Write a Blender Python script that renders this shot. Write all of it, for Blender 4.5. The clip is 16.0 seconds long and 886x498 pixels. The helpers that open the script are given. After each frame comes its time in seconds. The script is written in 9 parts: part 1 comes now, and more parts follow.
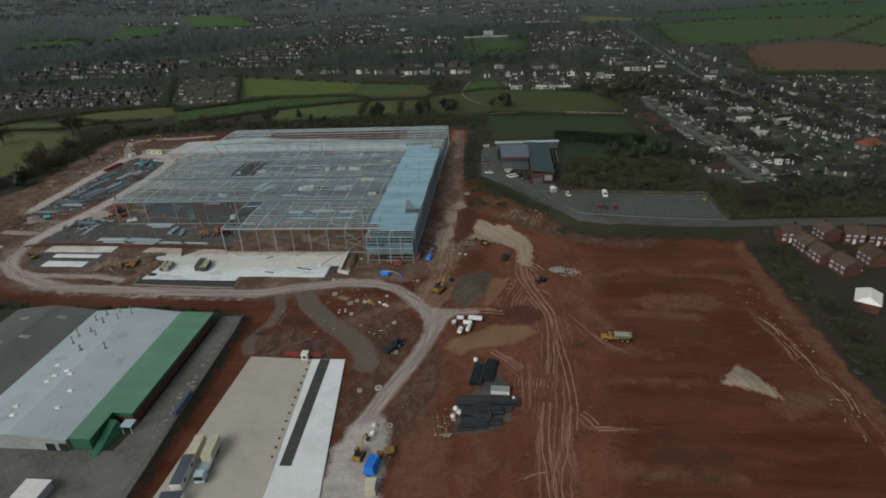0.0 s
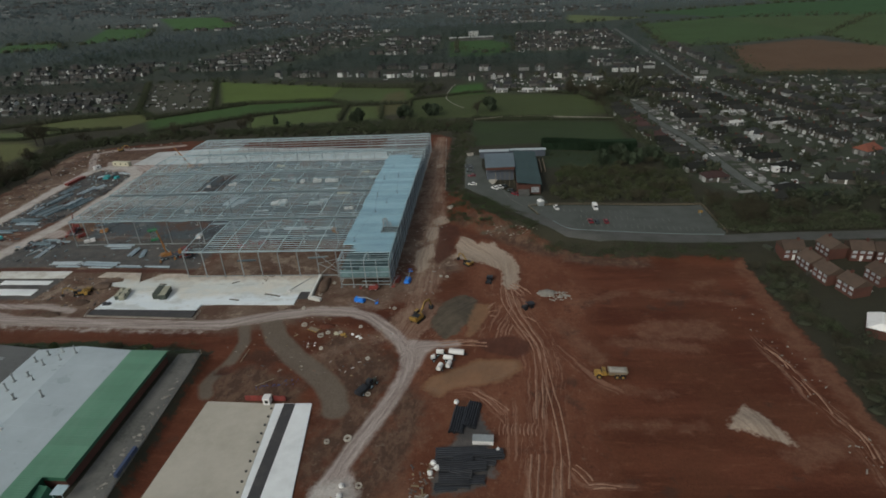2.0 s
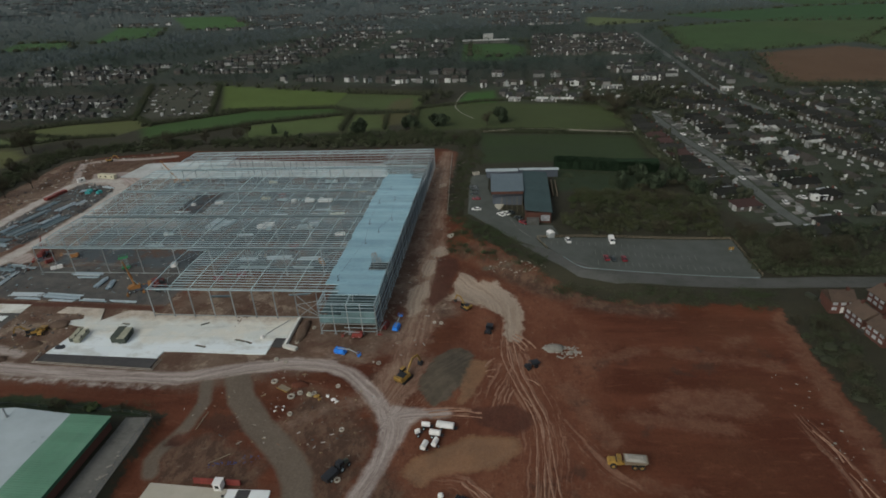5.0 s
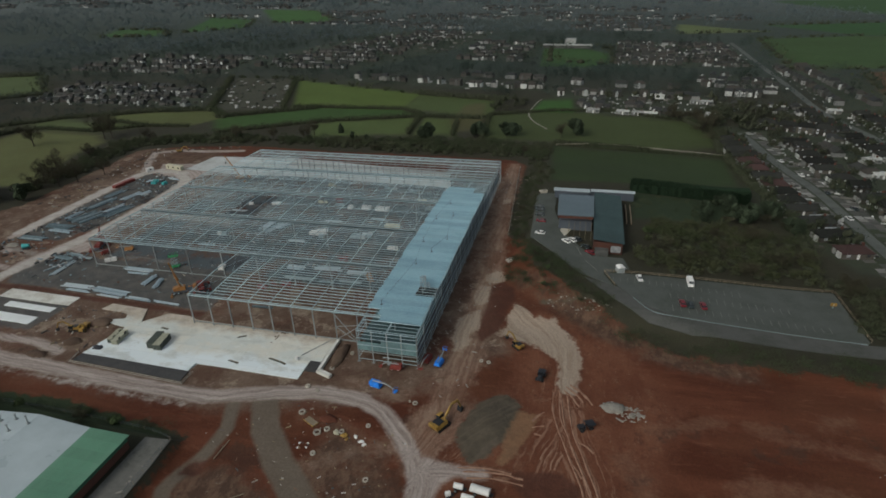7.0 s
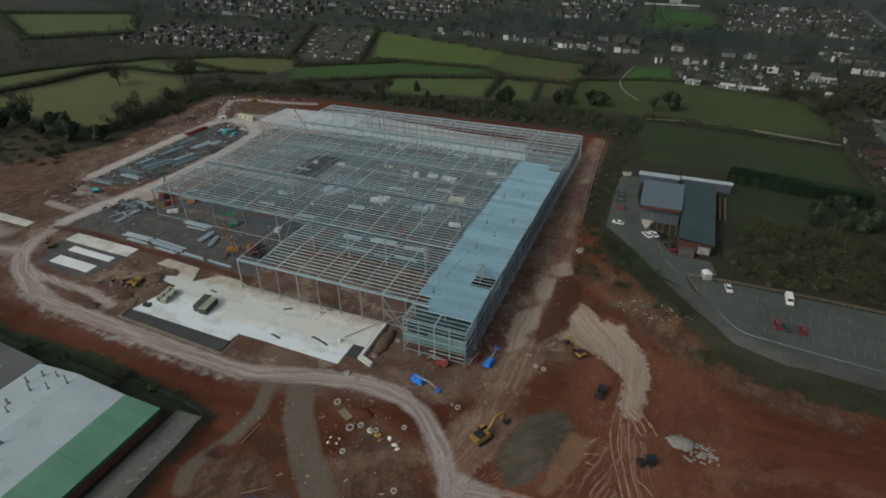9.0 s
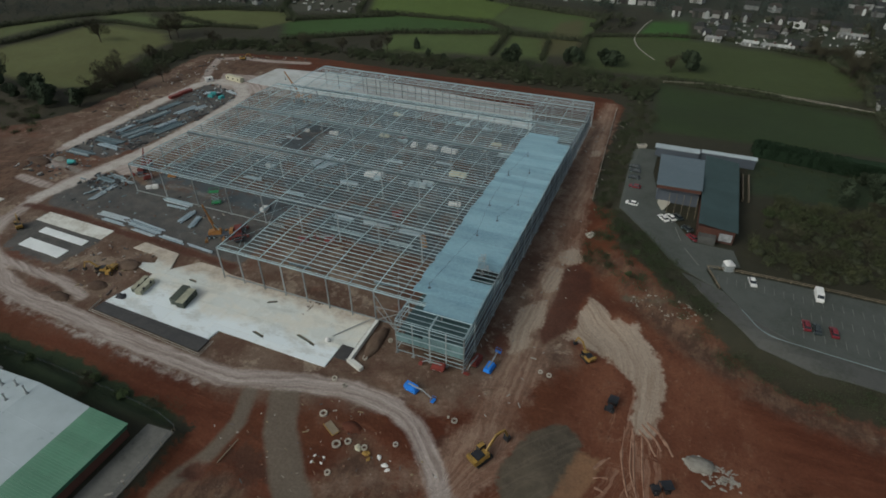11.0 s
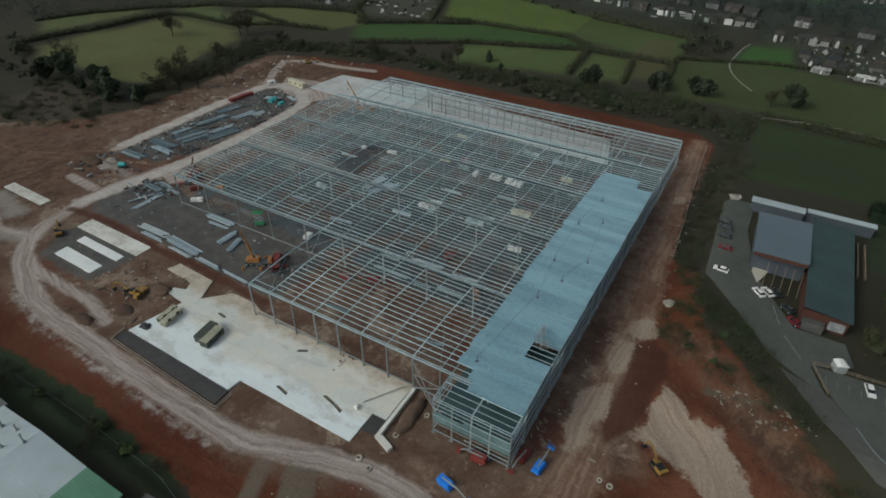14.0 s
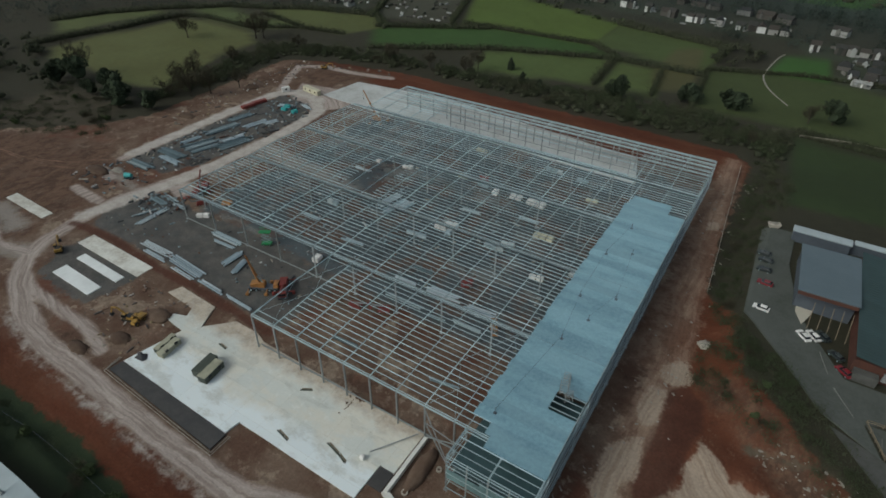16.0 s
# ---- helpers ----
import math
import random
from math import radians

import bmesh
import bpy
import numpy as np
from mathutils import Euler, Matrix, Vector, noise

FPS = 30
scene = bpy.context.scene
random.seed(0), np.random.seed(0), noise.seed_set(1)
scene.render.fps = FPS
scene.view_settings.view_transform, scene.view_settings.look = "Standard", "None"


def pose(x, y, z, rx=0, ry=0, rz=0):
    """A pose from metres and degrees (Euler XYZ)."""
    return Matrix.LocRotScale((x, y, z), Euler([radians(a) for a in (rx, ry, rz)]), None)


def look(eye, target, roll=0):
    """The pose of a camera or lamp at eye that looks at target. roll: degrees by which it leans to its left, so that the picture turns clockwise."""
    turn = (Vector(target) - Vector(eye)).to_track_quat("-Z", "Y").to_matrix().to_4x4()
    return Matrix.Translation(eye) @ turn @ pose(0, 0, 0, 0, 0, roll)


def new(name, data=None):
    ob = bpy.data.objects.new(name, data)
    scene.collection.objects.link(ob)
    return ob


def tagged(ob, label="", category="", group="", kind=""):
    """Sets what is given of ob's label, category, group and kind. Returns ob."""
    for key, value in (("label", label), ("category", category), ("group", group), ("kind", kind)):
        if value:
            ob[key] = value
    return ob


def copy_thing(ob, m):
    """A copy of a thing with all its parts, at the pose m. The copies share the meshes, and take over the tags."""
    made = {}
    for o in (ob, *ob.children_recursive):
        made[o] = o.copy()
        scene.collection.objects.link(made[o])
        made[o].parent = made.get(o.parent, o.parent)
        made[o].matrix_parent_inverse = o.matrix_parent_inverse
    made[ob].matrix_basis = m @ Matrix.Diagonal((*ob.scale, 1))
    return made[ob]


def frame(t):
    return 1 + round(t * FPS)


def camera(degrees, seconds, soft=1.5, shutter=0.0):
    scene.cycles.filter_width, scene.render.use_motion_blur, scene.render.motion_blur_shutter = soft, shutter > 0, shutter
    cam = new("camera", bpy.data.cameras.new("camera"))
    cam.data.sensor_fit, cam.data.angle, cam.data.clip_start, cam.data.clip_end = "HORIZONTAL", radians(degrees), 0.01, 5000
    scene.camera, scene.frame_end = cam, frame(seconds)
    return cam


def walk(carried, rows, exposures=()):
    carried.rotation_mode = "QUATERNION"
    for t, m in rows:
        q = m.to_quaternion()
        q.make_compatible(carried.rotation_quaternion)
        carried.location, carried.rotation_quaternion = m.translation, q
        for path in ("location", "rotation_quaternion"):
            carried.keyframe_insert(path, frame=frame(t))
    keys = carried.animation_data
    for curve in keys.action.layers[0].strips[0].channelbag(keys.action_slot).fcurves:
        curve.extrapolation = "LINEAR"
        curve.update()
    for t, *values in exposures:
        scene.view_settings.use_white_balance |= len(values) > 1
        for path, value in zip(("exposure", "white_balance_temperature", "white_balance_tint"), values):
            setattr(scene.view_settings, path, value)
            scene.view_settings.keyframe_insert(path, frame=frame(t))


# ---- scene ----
# camera and walk
cam = camera(74.9, 16.0, soft=1.75)
EXPOSURE = 0.08
PATH = [
    (0, (1.162, -1.042, 109.610), (0.950, 0.730, 108.708), -3.1),
    (0.5, (1.455, 3.592, 109.455), (1.242, 5.363, 108.551), -3.2),
    (1, (1.998, 8.491, 109.338), (1.795, 10.264, 108.435), -3.2),
    (1.5, (2.741, 13.291, 109.328), (2.549, 15.063, 108.422), -3.4),
    (2, (3.471, 18.324, 109.500), (3.293, 20.097, 108.594), -3.4),
    (2.5, (4.369, 22.960, 109.664), (4.200, 24.734, 108.755), -3.5),
    (3, (5.193, 27.981, 109.845), (5.033, 29.755, 108.936), -3.5),
    (5.3, (8.208, 51.901, 110.463), (7.947, 53.665, 109.557), -2.9),
    (5.5, (8.342, 54.004, 110.472), (8.054, 55.765, 109.569), -2.6),
    (6, (8.375, 58.857, 110.585), (8.039, 60.610, 109.682), -2.3),
    (6.5, (8.293, 63.904, 110.716), (7.902, 65.645, 109.813), -2.0),
    (7, (8.404, 68.837, 110.810), (7.955, 70.565, 109.909), -1.8),
    (7.5, (8.085, 73.727, 110.845), (7.572, 75.438, 109.945), -1.5),
    (8, (7.552, 78.571, 110.737), (6.957, 80.247, 109.820), -1.0),
    (8.5, (6.888, 83.291, 110.727), (6.236, 84.914, 109.757), -0.7),
    (9, (6.133, 88.047, 110.810), (5.470, 89.630, 109.783), -0.6),
    (9.2, (5.730, 89.927, 110.839), (5.068, 91.495, 109.788), -0.7),
    (11.3, (-0.573, 109.348, 111.532), (-1.220, 110.838, 110.365), -0.5),
    (11.5, (-1.305, 111.017, 111.577), (-1.960, 112.505, 110.412), -0.3),
    (12, (-3.084, 115.227, 111.771), (-3.777, 116.697, 110.605), -0.0),
    (12.5, (-4.893, 119.337, 111.809), (-5.621, 120.791, 110.645), 0.1),
    (13, (-6.826, 123.178, 111.726), (-7.587, 124.615, 110.561), 0.3),
    (13.5, (-8.802, 126.845, 111.868), (-9.587, 128.268, 110.703), 0.5),
    (14, (-10.685, 130.342, 112.081), (-11.496, 131.749, 110.914), 0.6),
    (14.5, (-12.765, 133.710, 112.159), (-13.599, 135.103, 110.991), 0.7),
    (15, (-14.954, 136.897, 112.228), (-15.800, 138.280, 111.057), 0.8),
    (15.5, (-16.922, 139.713, 112.440), (-17.774, 141.092, 111.268), 0.9),
    (16, (-18.708, 142.490, 112.414), (-19.561, 143.869, 111.243), 0.8),
]
walk(cam, [(t, look(eye, target, roll)) for t, eye, target, roll in PATH], exposures=[(0.0, EXPOSURE, 6500.0, 6.0), (4.0, EXPOSURE, 6500.0, 5.6), (9.0, EXPOSURE, 6450.0, 4.2), (16.0, EXPOSURE + 0.03, 6350.0, 2.6)])
# ---- world and light: a heavy overcast afternoon ----
SUN_UP, SUN_ROUND = 38.0, 215.0
world = bpy.data.worlds.new("overcast_sky")
scene.world = world
world.use_nodes = True
wn = world.node_tree
sky = wn.nodes.new("ShaderNodeTexSky")
sky.sky_type, sky.sun_disc = "NISHITA", False
sky.sun_elevation, sky.sun_rotation = radians(SUN_UP), radians(SUN_ROUND)
sky.air_density, sky.dust_density, sky.ozone_density = 1.0, 4.0, 1.0
cloud = wn.nodes.new("ShaderNodeHueSaturation")
cloud.inputs["Saturation"].default_value = 0.44
wn.links.new(sky.outputs[0], cloud.inputs["Color"])
wn.links.new(cloud.outputs[0], wn.nodes["Background"].inputs["Color"])
wn.nodes["Background"].inputs["Strength"].default_value = 0.085
sun_data = bpy.data.lights.new("sun", "SUN")
sun_data.energy, sun_data.angle, sun_data.color = 0.7, radians(25), (1.0, 0.96, 0.9)
sun = new("sun", sun_data)
sun.matrix_world = pose(0, 0, 300, 90 - SUN_UP, 0, 180 - SUN_ROUND)


# ---- materials ----
class Nodes:
    """A small helper that builds a node material step by step."""

    def __init__(self, name):
        self.mat = bpy.data.materials.new(name)
        self.mat.use_nodes = True
        self.tree = self.mat.node_tree
        self.bsdf = self.tree.nodes["Principled BSDF"]
        self.geo = self.tree.nodes.new("ShaderNodeNewGeometry")
        self.info = self.tree.nodes.new("ShaderNodeObjectInfo")

    def put(self, socket, value):
        if hasattr(value, "is_linked"):
            self.tree.links.new(value, socket)
        elif isinstance(value, tuple) and len(value) == 3 and socket.type == "RGBA":
            socket.default_value = (*value, 1)
        else:
            socket.default_value = value

    def noise(self, scale, detail=3.0, rough=0.6, stretch=None, where=None, shift=0.0):
        at = where or self.geo.outputs["Position"]
        if stretch or shift:
            m = self.tree.nodes.new("ShaderNodeMapping")
            m.inputs["Scale"].default_value = stretch or (1, 1, 1)
            m.inputs["Location"].default_value = (shift, shift * 0.7, shift * 0.3)
            self.tree.links.new(at, m.inputs["Vector"])
            at = m.outputs[0]
        n = self.tree.nodes.new("ShaderNodeTexNoise")
        n.inputs["Scale"].default_value, n.inputs["Detail"].default_value, n.inputs["Roughness"].default_value = scale, detail, rough
        self.tree.links.new(at, n.inputs["Vector"])
        return n.outputs["Fac"]

    def ramp(self, value, low, high, a=0.0, b=1.0, smooth=True):
        r = self.tree.nodes.new("ShaderNodeMapRange")
        r.interpolation_type = "SMOOTHSTEP" if smooth else "LINEAR"
        for key, v in (("Value", value), ("From Min", low), ("From Max", high), ("To Min", a), ("To Max", b)):
            self.put(r.inputs[key], v)
        return r.outputs[0]

    def math(self, op, a, b=0.0):
        m = self.tree.nodes.new("ShaderNodeMath")
        m.operation = op
        self.put(m.inputs[0], a)
        self.put(m.inputs[1], b)
        return m.outputs[0]

    def mix(self, fac, a, b, kind="MIX"):
        m = self.tree.nodes.new("ShaderNodeMix")
        m.data_type, m.blend_type = "RGBA", kind
        self.put(m.inputs[0], fac)
        self.put(m.inputs[6], a)
        self.put(m.inputs[7], b)
        return m.outputs[2]

    def attr(self, name, out="Fac"):
        a = self.tree.nodes.new("ShaderNodeAttribute")
        a.attribute_name = name
        return a.outputs[out]

    def bump(self, value, strength, dist):
        b = self.tree.nodes.new("ShaderNodeBump")
        b.inputs["Strength"].default_value, b.inputs["Distance"].default_value = strength, dist
        self.tree.links.new(value, b.inputs["Height"])
        self.tree.links.new(b.outputs[0], self.bsdf.inputs["Normal"])

    def done(self, colour, rough=0.7, metal=0.0, spec=0.4):
        self.put(self.bsdf.inputs["Base Color"], colour)
        self.put(self.bsdf.inputs["Roughness"], rough)
        self.put(self.bsdf.inputs["Metallic"], metal)
        self.bsdf.inputs["Specular IOR Level"].default_value = spec
        return self.mat


def shade(c, k):
    return tuple(min(1.0, v * k) for v in c)


def surface(name, colour, other=None, rough=0.7, metal=0.0, big=0.15, fine=2.0, vary=0.35, each=0.2, streak=None, relief=0.0, spec=0.4):
    """Two scales of mottling between a colour and a worn one, and a little change from piece to piece."""
    n = Nodes(name)
    other = other or shade(colour, 0.62)
    coarse = n.ramp(n.noise(big, 4.0, 0.65, streak), 0.35, 0.68)
    grain = n.noise(fine, 4.0, 0.7)
    c = n.mix(n.math("MULTIPLY", coarse, vary * 1.6), colour, other)
    c = n.mix(n.ramp(grain, 0.3, 0.75, 0.0, vary), c, shade(colour, 1.25))
    if each:
        c = n.mix(1.0, c, n.mix(n.info.outputs["Random"], (1 - each,) * 3, (1 + each,) * 3), "MULTIPLY")
    if relief:
        n.bump(grain, 0.5, relief)
    return n.done(c, n.ramp(grain, 0.2, 0.8, max(0.05, rough - 0.12), min(1, rough + 0.12)), metal, spec)


def islands(name, palette, rough=0.8, fine=1.2, vary=0.3, spec=0.3, metal=0.0, single=False):
    """A colour out of a palette for each loose piece of a joined mesh, or for each single object, with fine mottling."""
    n = Nodes(name)
    ramp = n.tree.nodes.new("ShaderNodeValToRGB")
    ramp.color_ramp.interpolation = "CONSTANT"
    el = ramp.color_ramp.elements
    while len(el) < len(palette):
        el.new(0.5)
    for i, c in enumerate(palette):
        el[i].position, el[i].color = i / len(palette), (*c, 1)
    n.tree.links.new(n.info.outputs["Random"] if single else n.geo.outputs["Random Per Island"], ramp.inputs[0])
    grain = n.noise(fine, 3.0, 0.7)
    return n.done(n.mix(n.ramp(grain, 0.3, 0.75, 0.0, vary), ramp.outputs[0], (0.05, 0.05, 0.045)), rough, metal, spec)


STEEL = surface("galvanised_steel", (0.40, 0.515, 0.55), (0.265, 0.355, 0.385), 0.5, 0.15, 0.2, 1.5, 0.45, 0.36)
STEEL_PALE = surface("pale_primed_steel", (0.27, 0.295, 0.295), (0.18, 0.20, 0.205), 0.55, 0.1, 0.3, 2.0, 0.4, 0.25)
DECK = surface("blue_liner_sheet", (0.200, 0.335, 0.395), (0.128, 0.240, 0.300), 0.42, 0.0, 0.16, 1.3, 0.6, 0.10, (0.35, 1.2, 1))
TEAL = surface("teal_wall_liner", (0.048, 0.088, 0.095), (0.028, 0.052, 0.058), 0.5, 0.0, 0.2, 1.0, 0.4, 0.15)
MESH_PALE = surface("pale_green_grey_liner", (0.130, 0.212, 0.222), (0.064, 0.112, 0.120), 0.6, 0.0, 0.35, 1.5, 0.6, 0.15)
DARK_SHEET = surface("dark_grey_cladding", (0.075, 0.09, 0.11), (0.05, 0.06, 0.075), 0.55, 0.0, 0.2, 1.0, 0.4, 0.2)
CONCRETE = surface("new_pale_concrete", (0.66, 0.675, 0.64), (0.42, 0.40, 0.345), 0.75, 0, 0.045, 0.25, 0.42, 0.04, None, 0.0, 0.3)
CONCRETE_WHITE = surface("white_concrete", (0.70, 0.735, 0.735), (0.53, 0.56, 0.56), 0.7, 0, 0.07, 0.3, 0.35, 0.04)
CONCRETE_BEIGE = surface("beige_concrete", (0.44, 0.415, 0.35), (0.345, 0.325, 0.265), 0.8, 0, 0.05, 0.25, 0.4, 0.05)
MEMBRANE = surface("black_membrane", (0.042, 0.042, 0.044), (0.065, 0.063, 0.06), 0.8, 0, 0.2, 1.2, 0.6, 0.1)
RUT = surface("pale_wheel_ruts", (0.27, 0.165, 0.115), (0.15, 0.075, 0.048), 0.85, 0, 0.5, 1.8, 0.6, 0.0, None, 0.0, 0.2)
ASPHALT = surface("worn_grey_asphalt", (0.084, 0.092, 0.084), (0.058, 0.066, 0.057), 0.85, 0, 0.09, 1.4, 0.6, 0.1, None, 0.0, 0.2)
STREET = surface("pale_street_asphalt", (0.112, 0.120, 0.112), (0.070, 0.080, 0.070), 0.85, 0, 0.12, 1.0, 0.6, 0.1, None, 0, 0.2)
PAINT = surface("road_paint", (0.150, 0.152, 0.143), (0.098, 0.100, 0.093), 0.7, 0, 0.4, 3.0, 0.6, 0.1)
YELLOW = surface("plant_yellow", (0.33, 0.20, 0.04), (0.12, 0.078, 0.035), 0.55, 0, 0.8, 3.0, 0.6, 0.15)
ORANGE = surface("crane_orange", (0.33, 0.155, 0.045), (0.17, 0.085, 0.04), 0.55, 0, 0.8, 3.0, 0.5, 0.15)
RED = surface("machine_red", (0.20, 0.038, 0.030), (0.12, 0.030, 0.026), 0.55, 0, 0.8, 3.0, 0.5, 0.2)
BLUE = surface("lift_blue", (0.02, 0.20, 0.72), (0.02, 0.13, 0.42), 0.45, 0, 0.8, 3.0, 0.4, 0.1)
GREEN = surface("lift_green", (0.03, 0.27, 0.09), (0.02, 0.16, 0.06), 0.5, 0, 0.8, 3.0, 0.4, 0.1)
TURQUOISE = surface("turquoise_paint", (0.06, 0.40, 0.40), (0.05, 0.25, 0.26), 0.5, 0, 0.8, 3.0, 0.4, 0.2)
WHITE = surface("white_paint", (0.72, 0.72, 0.70), (0.55, 0.55, 0.52), 0.5, 0, 0.6, 3.0, 0.3, 0.06)
CREAM = surface("cream_paint", (0.52, 0.50, 0.37), (0.40, 0.385, 0.29), 0.55, 0, 0.6, 3.0, 0.3, 0.08)
OLIVE_CABIN = surface("olive_green_cabin", (0.065, 0.078, 0.062), (0.045, 0.055, 0.043), 0.6, 0, 0.6, 3.0, 0.4, 0.2)
OLIVE_ROOF = surface("dirty_cream_roof", (0.36, 0.36, 0.27), (0.22, 0.225, 0.17), 0.7, 0, 0.5, 2.0, 0.6, 0.1)
TYRE = surface("rubber", (0.018, 0.018, 0.018), None, 0.85, 0, 0.8, 4.0, 0.3, 0.1)
BLACK = surface("black_plastic", (0.016, 0.018, 0.022), (0.03, 0.033, 0.038), 0.45, 0, 0.5, 2.0, 0.4, 0.3)
GLASS = surface("dark_glazing", (0.02, 0.025, 0.03), None, 0.12, 0, 0.5, 3.0, 0.2, 0.2, None, 0.0, 0.6)
PANE = surface("pale_window", (0.42, 0.44, 0.45), (0.20, 0.22, 0.24), 0.25, 0, 0.7, 1.0, 0.5, 0.3)
GREY_ROOF = surface("weathered_grey_roof", (0.115, 0.12, 0.118), (0.08, 0.085, 0.083), 0.8, 0, 0.07, 0.8, 0.6, 0.08, (1, 0.4, 1))
WHITE_ROOF = surface("white_sheet_roof", (0.395, 0.46, 0.48), (0.30, 0.35, 0.37), 0.34, 0, 0.03, 0.12, 0.45, 0.03, (1, 0.5, 1))
GREEN_ROOF = surface("green_sheet_roof", (0.088, 0.205, 0.135), (0.125, 0.25, 0.175), 0.45, 0, 0.09, 0.5, 0.7, 0.07, (1.5, 0.3, 1))
FACTORY_WALL = surface("pale_sheet_wall", (0.33, 0.36, 0.36), (0.22, 0.24, 0.24), 0.6, 0, 0.2, 1.0, 0.5, 0.1)
GREEN_WALL = surface("green_sheet_wall", (0.03, 0.13, 0.075), (0.025, 0.09, 0.055), 0.6, 0, 0.2, 1.0, 0.5, 0.1)
BRICK = surface("red_brick", (0.100, 0.047, 0.036), (0.072, 0.038, 0.031), 0.9, 0, 0.3, 2.5, 0.5, 0.2, None, 0, 0.15)
RENDER = surface("white_render", (0.17, 0.175, 0.165), (0.08, 0.08, 0.074), 0.85, 0, 0.25, 2.0, 0.5, 0.45, None, 0, 0.15)
TILES = surface("brown_roof_tiles", (0.027, 0.028, 0.025), (0.019, 0.020, 0.019), 0.9, 0, 0.3, 2.0, 0.5, 0.35, None, 0, 0.12)
TILES_RED = surface("orange_red_roof_tiles", (0.21, 0.07, 0.042), (0.15, 0.055, 0.038), 0.8, 0, 0.3, 2.0, 0.5, 0.1)
HALL_BLUE = surface("slate_blue_roof", (0.112, 0.150, 0.172), (0.088, 0.122, 0.142), 0.5, 0, 0.1, 1.0, 0.4, 0.04, None, 0, 0.35)
HALL_GREEN = surface("dull_green_ribbed_roof", (0.040, 0.068, 0.070), (0.030, 0.052, 0.054), 0.6, 0, 0.1, 1.0, 0.5, 0.1, None, 0, 0.25)
TIMBER = surface("raw_timber", (0.20, 0.165, 0.115), (0.13, 0.105, 0.075), 0.8, 0, 0.4, 2.0, 0.4, 0.2)
TWIG = surface("bare_twigs", (0.060, 0.056, 0.038), (0.046, 0.047, 0.031), 0.95, 0, 0.05, 0.8, 0.4, 0.2, None, 0, 0.05)
LEAF_DARK = surface("dark_evergreen", (0.036, 0.048, 0.030), (0.027, 0.038, 0.024), 0.95, 0, 0.06, 0.9, 0.4, 0.2, None, 0, 0.05)
LEAF_MID = surface("dull_green_leaves", (0.064, 0.088, 0.040), (0.052, 0.066, 0.036), 0.95, 0, 0.05, 0.8, 0.5, 0.25, None, 0, 0.05)
BARK = surface("bark", (0.045, 0.036, 0.028), None, 0.9, 0, 0.6, 3.0, 0.4, 0.2)
RUBBLE = surface("pale_rubble", (0.30, 0.285, 0.25), (0.17, 0.155, 0.13), 0.9, 0, 0.5, 1.8, 0.6, 0.25)
BLOCK = surface("concrete_ring", (0.38, 0.355, 0.30), (0.26, 0.235, 0.195), 0.85, 0, 0.5, 2.0, 0.4, 0.2)
HEDGE_GREEN = surface("clipped_conifer_green", (0.021, 0.037, 0.021), (0.015, 0.027, 0.016), 0.95, 0, 0.2, 1.5, 0.4, 0.1, None, 0, 0.04)


def canopy(name, low, brown, green, spot=0.25):
    """Massed winter crowns: brown and green stands, and fine twigs."""
    n = Nodes(name)
    stand = n.ramp(n.noise(0.011, 4.0, 0.6, None, None, 5.0), 0.40, 0.62)
    tree = n.ramp(n.noise(0.09, 3.0, 0.6, None, None, 15.0), 0.36, 0.66)
    c = n.mix(stand, brown, green)
    c = n.mix(n.math("MULTIPLY", tree, 0.75), c, low)
    c = n.mix(1.0, c, n.mix(n.geo.outputs["Random Per Island"], (1 - spot,) * 3, (1 + spot,) * 3), "MULTIPLY")
    twigs = n.noise(1.1, 4.0, 0.75, (1, 1, 0.5))
    c = n.mix(n.ramp(twigs, 0.36, 0.62, 0.0, 0.5), c, n.mix(1.0, c, (0.5, 0.5, 0.5), "MULTIPLY"))
    n.bump(twigs, 0.6, 0.5)
    return n.done(c, 0.95, 0.0, 0.04)


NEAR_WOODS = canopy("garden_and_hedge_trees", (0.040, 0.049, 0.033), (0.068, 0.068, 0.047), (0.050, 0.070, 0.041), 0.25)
# Middle and far crowns carry distance haze in their colour: paler and bluer.
MID_WOODS = canopy("mid_woods_slight_haze_tint", (0.041, 0.058, 0.052), (0.070, 0.083, 0.077), (0.050, 0.078, 0.066), 0.18)
FAR_WOODS = canopy("far_woods_haze_tinted", (0.094, 0.123, 0.127), (0.122, 0.147, 0.157), (0.106, 0.139, 0.138), 0.10)
HOUSE_WALLS = islands("house_walls", [(0.080, 0.074, 0.066), (0.20, 0.205, 0.20), (0.085, 0.078, 0.070), (0.13, 0.128, 0.12), (0.075, 0.070, 0.062), (0.34, 0.35, 0.34), (0.082, 0.074, 0.066), (0.11, 0.105, 0.098)], 0.8, 0.8, 0.25)
HOUSE_ROOFS = islands("house_roofs", [(0.029, 0.031, 0.030), (0.037, 0.038, 0.035), (0.043, 0.041, 0.037), (0.029, 0.032, 0.033), (0.038, 0.039, 0.036), (0.033, 0.034, 0.032), (0.050, 0.044, 0.038)], 0.8, 0.6, 0.2)
RAILSTOCK = islands("steel_bundle", [(0.20, 0.28, 0.315), (0.12, 0.18, 0.21), (0.36, 0.44, 0.47), (0.155, 0.225, 0.255), (0.085, 0.12, 0.135), (0.27, 0.35, 0.38), (0.13, 0.19, 0.21)], 0.5, 1.0, 0.25, 0.4, 0.2, True)
PALE_STOCK = islands("pale_steel_bundle", [(0.44, 0.54, 0.60), (0.34, 0.44, 0.50), (0.54, 0.62, 0.66)], 0.45, 1.0, 0.2, 0.4, 0.2, True)
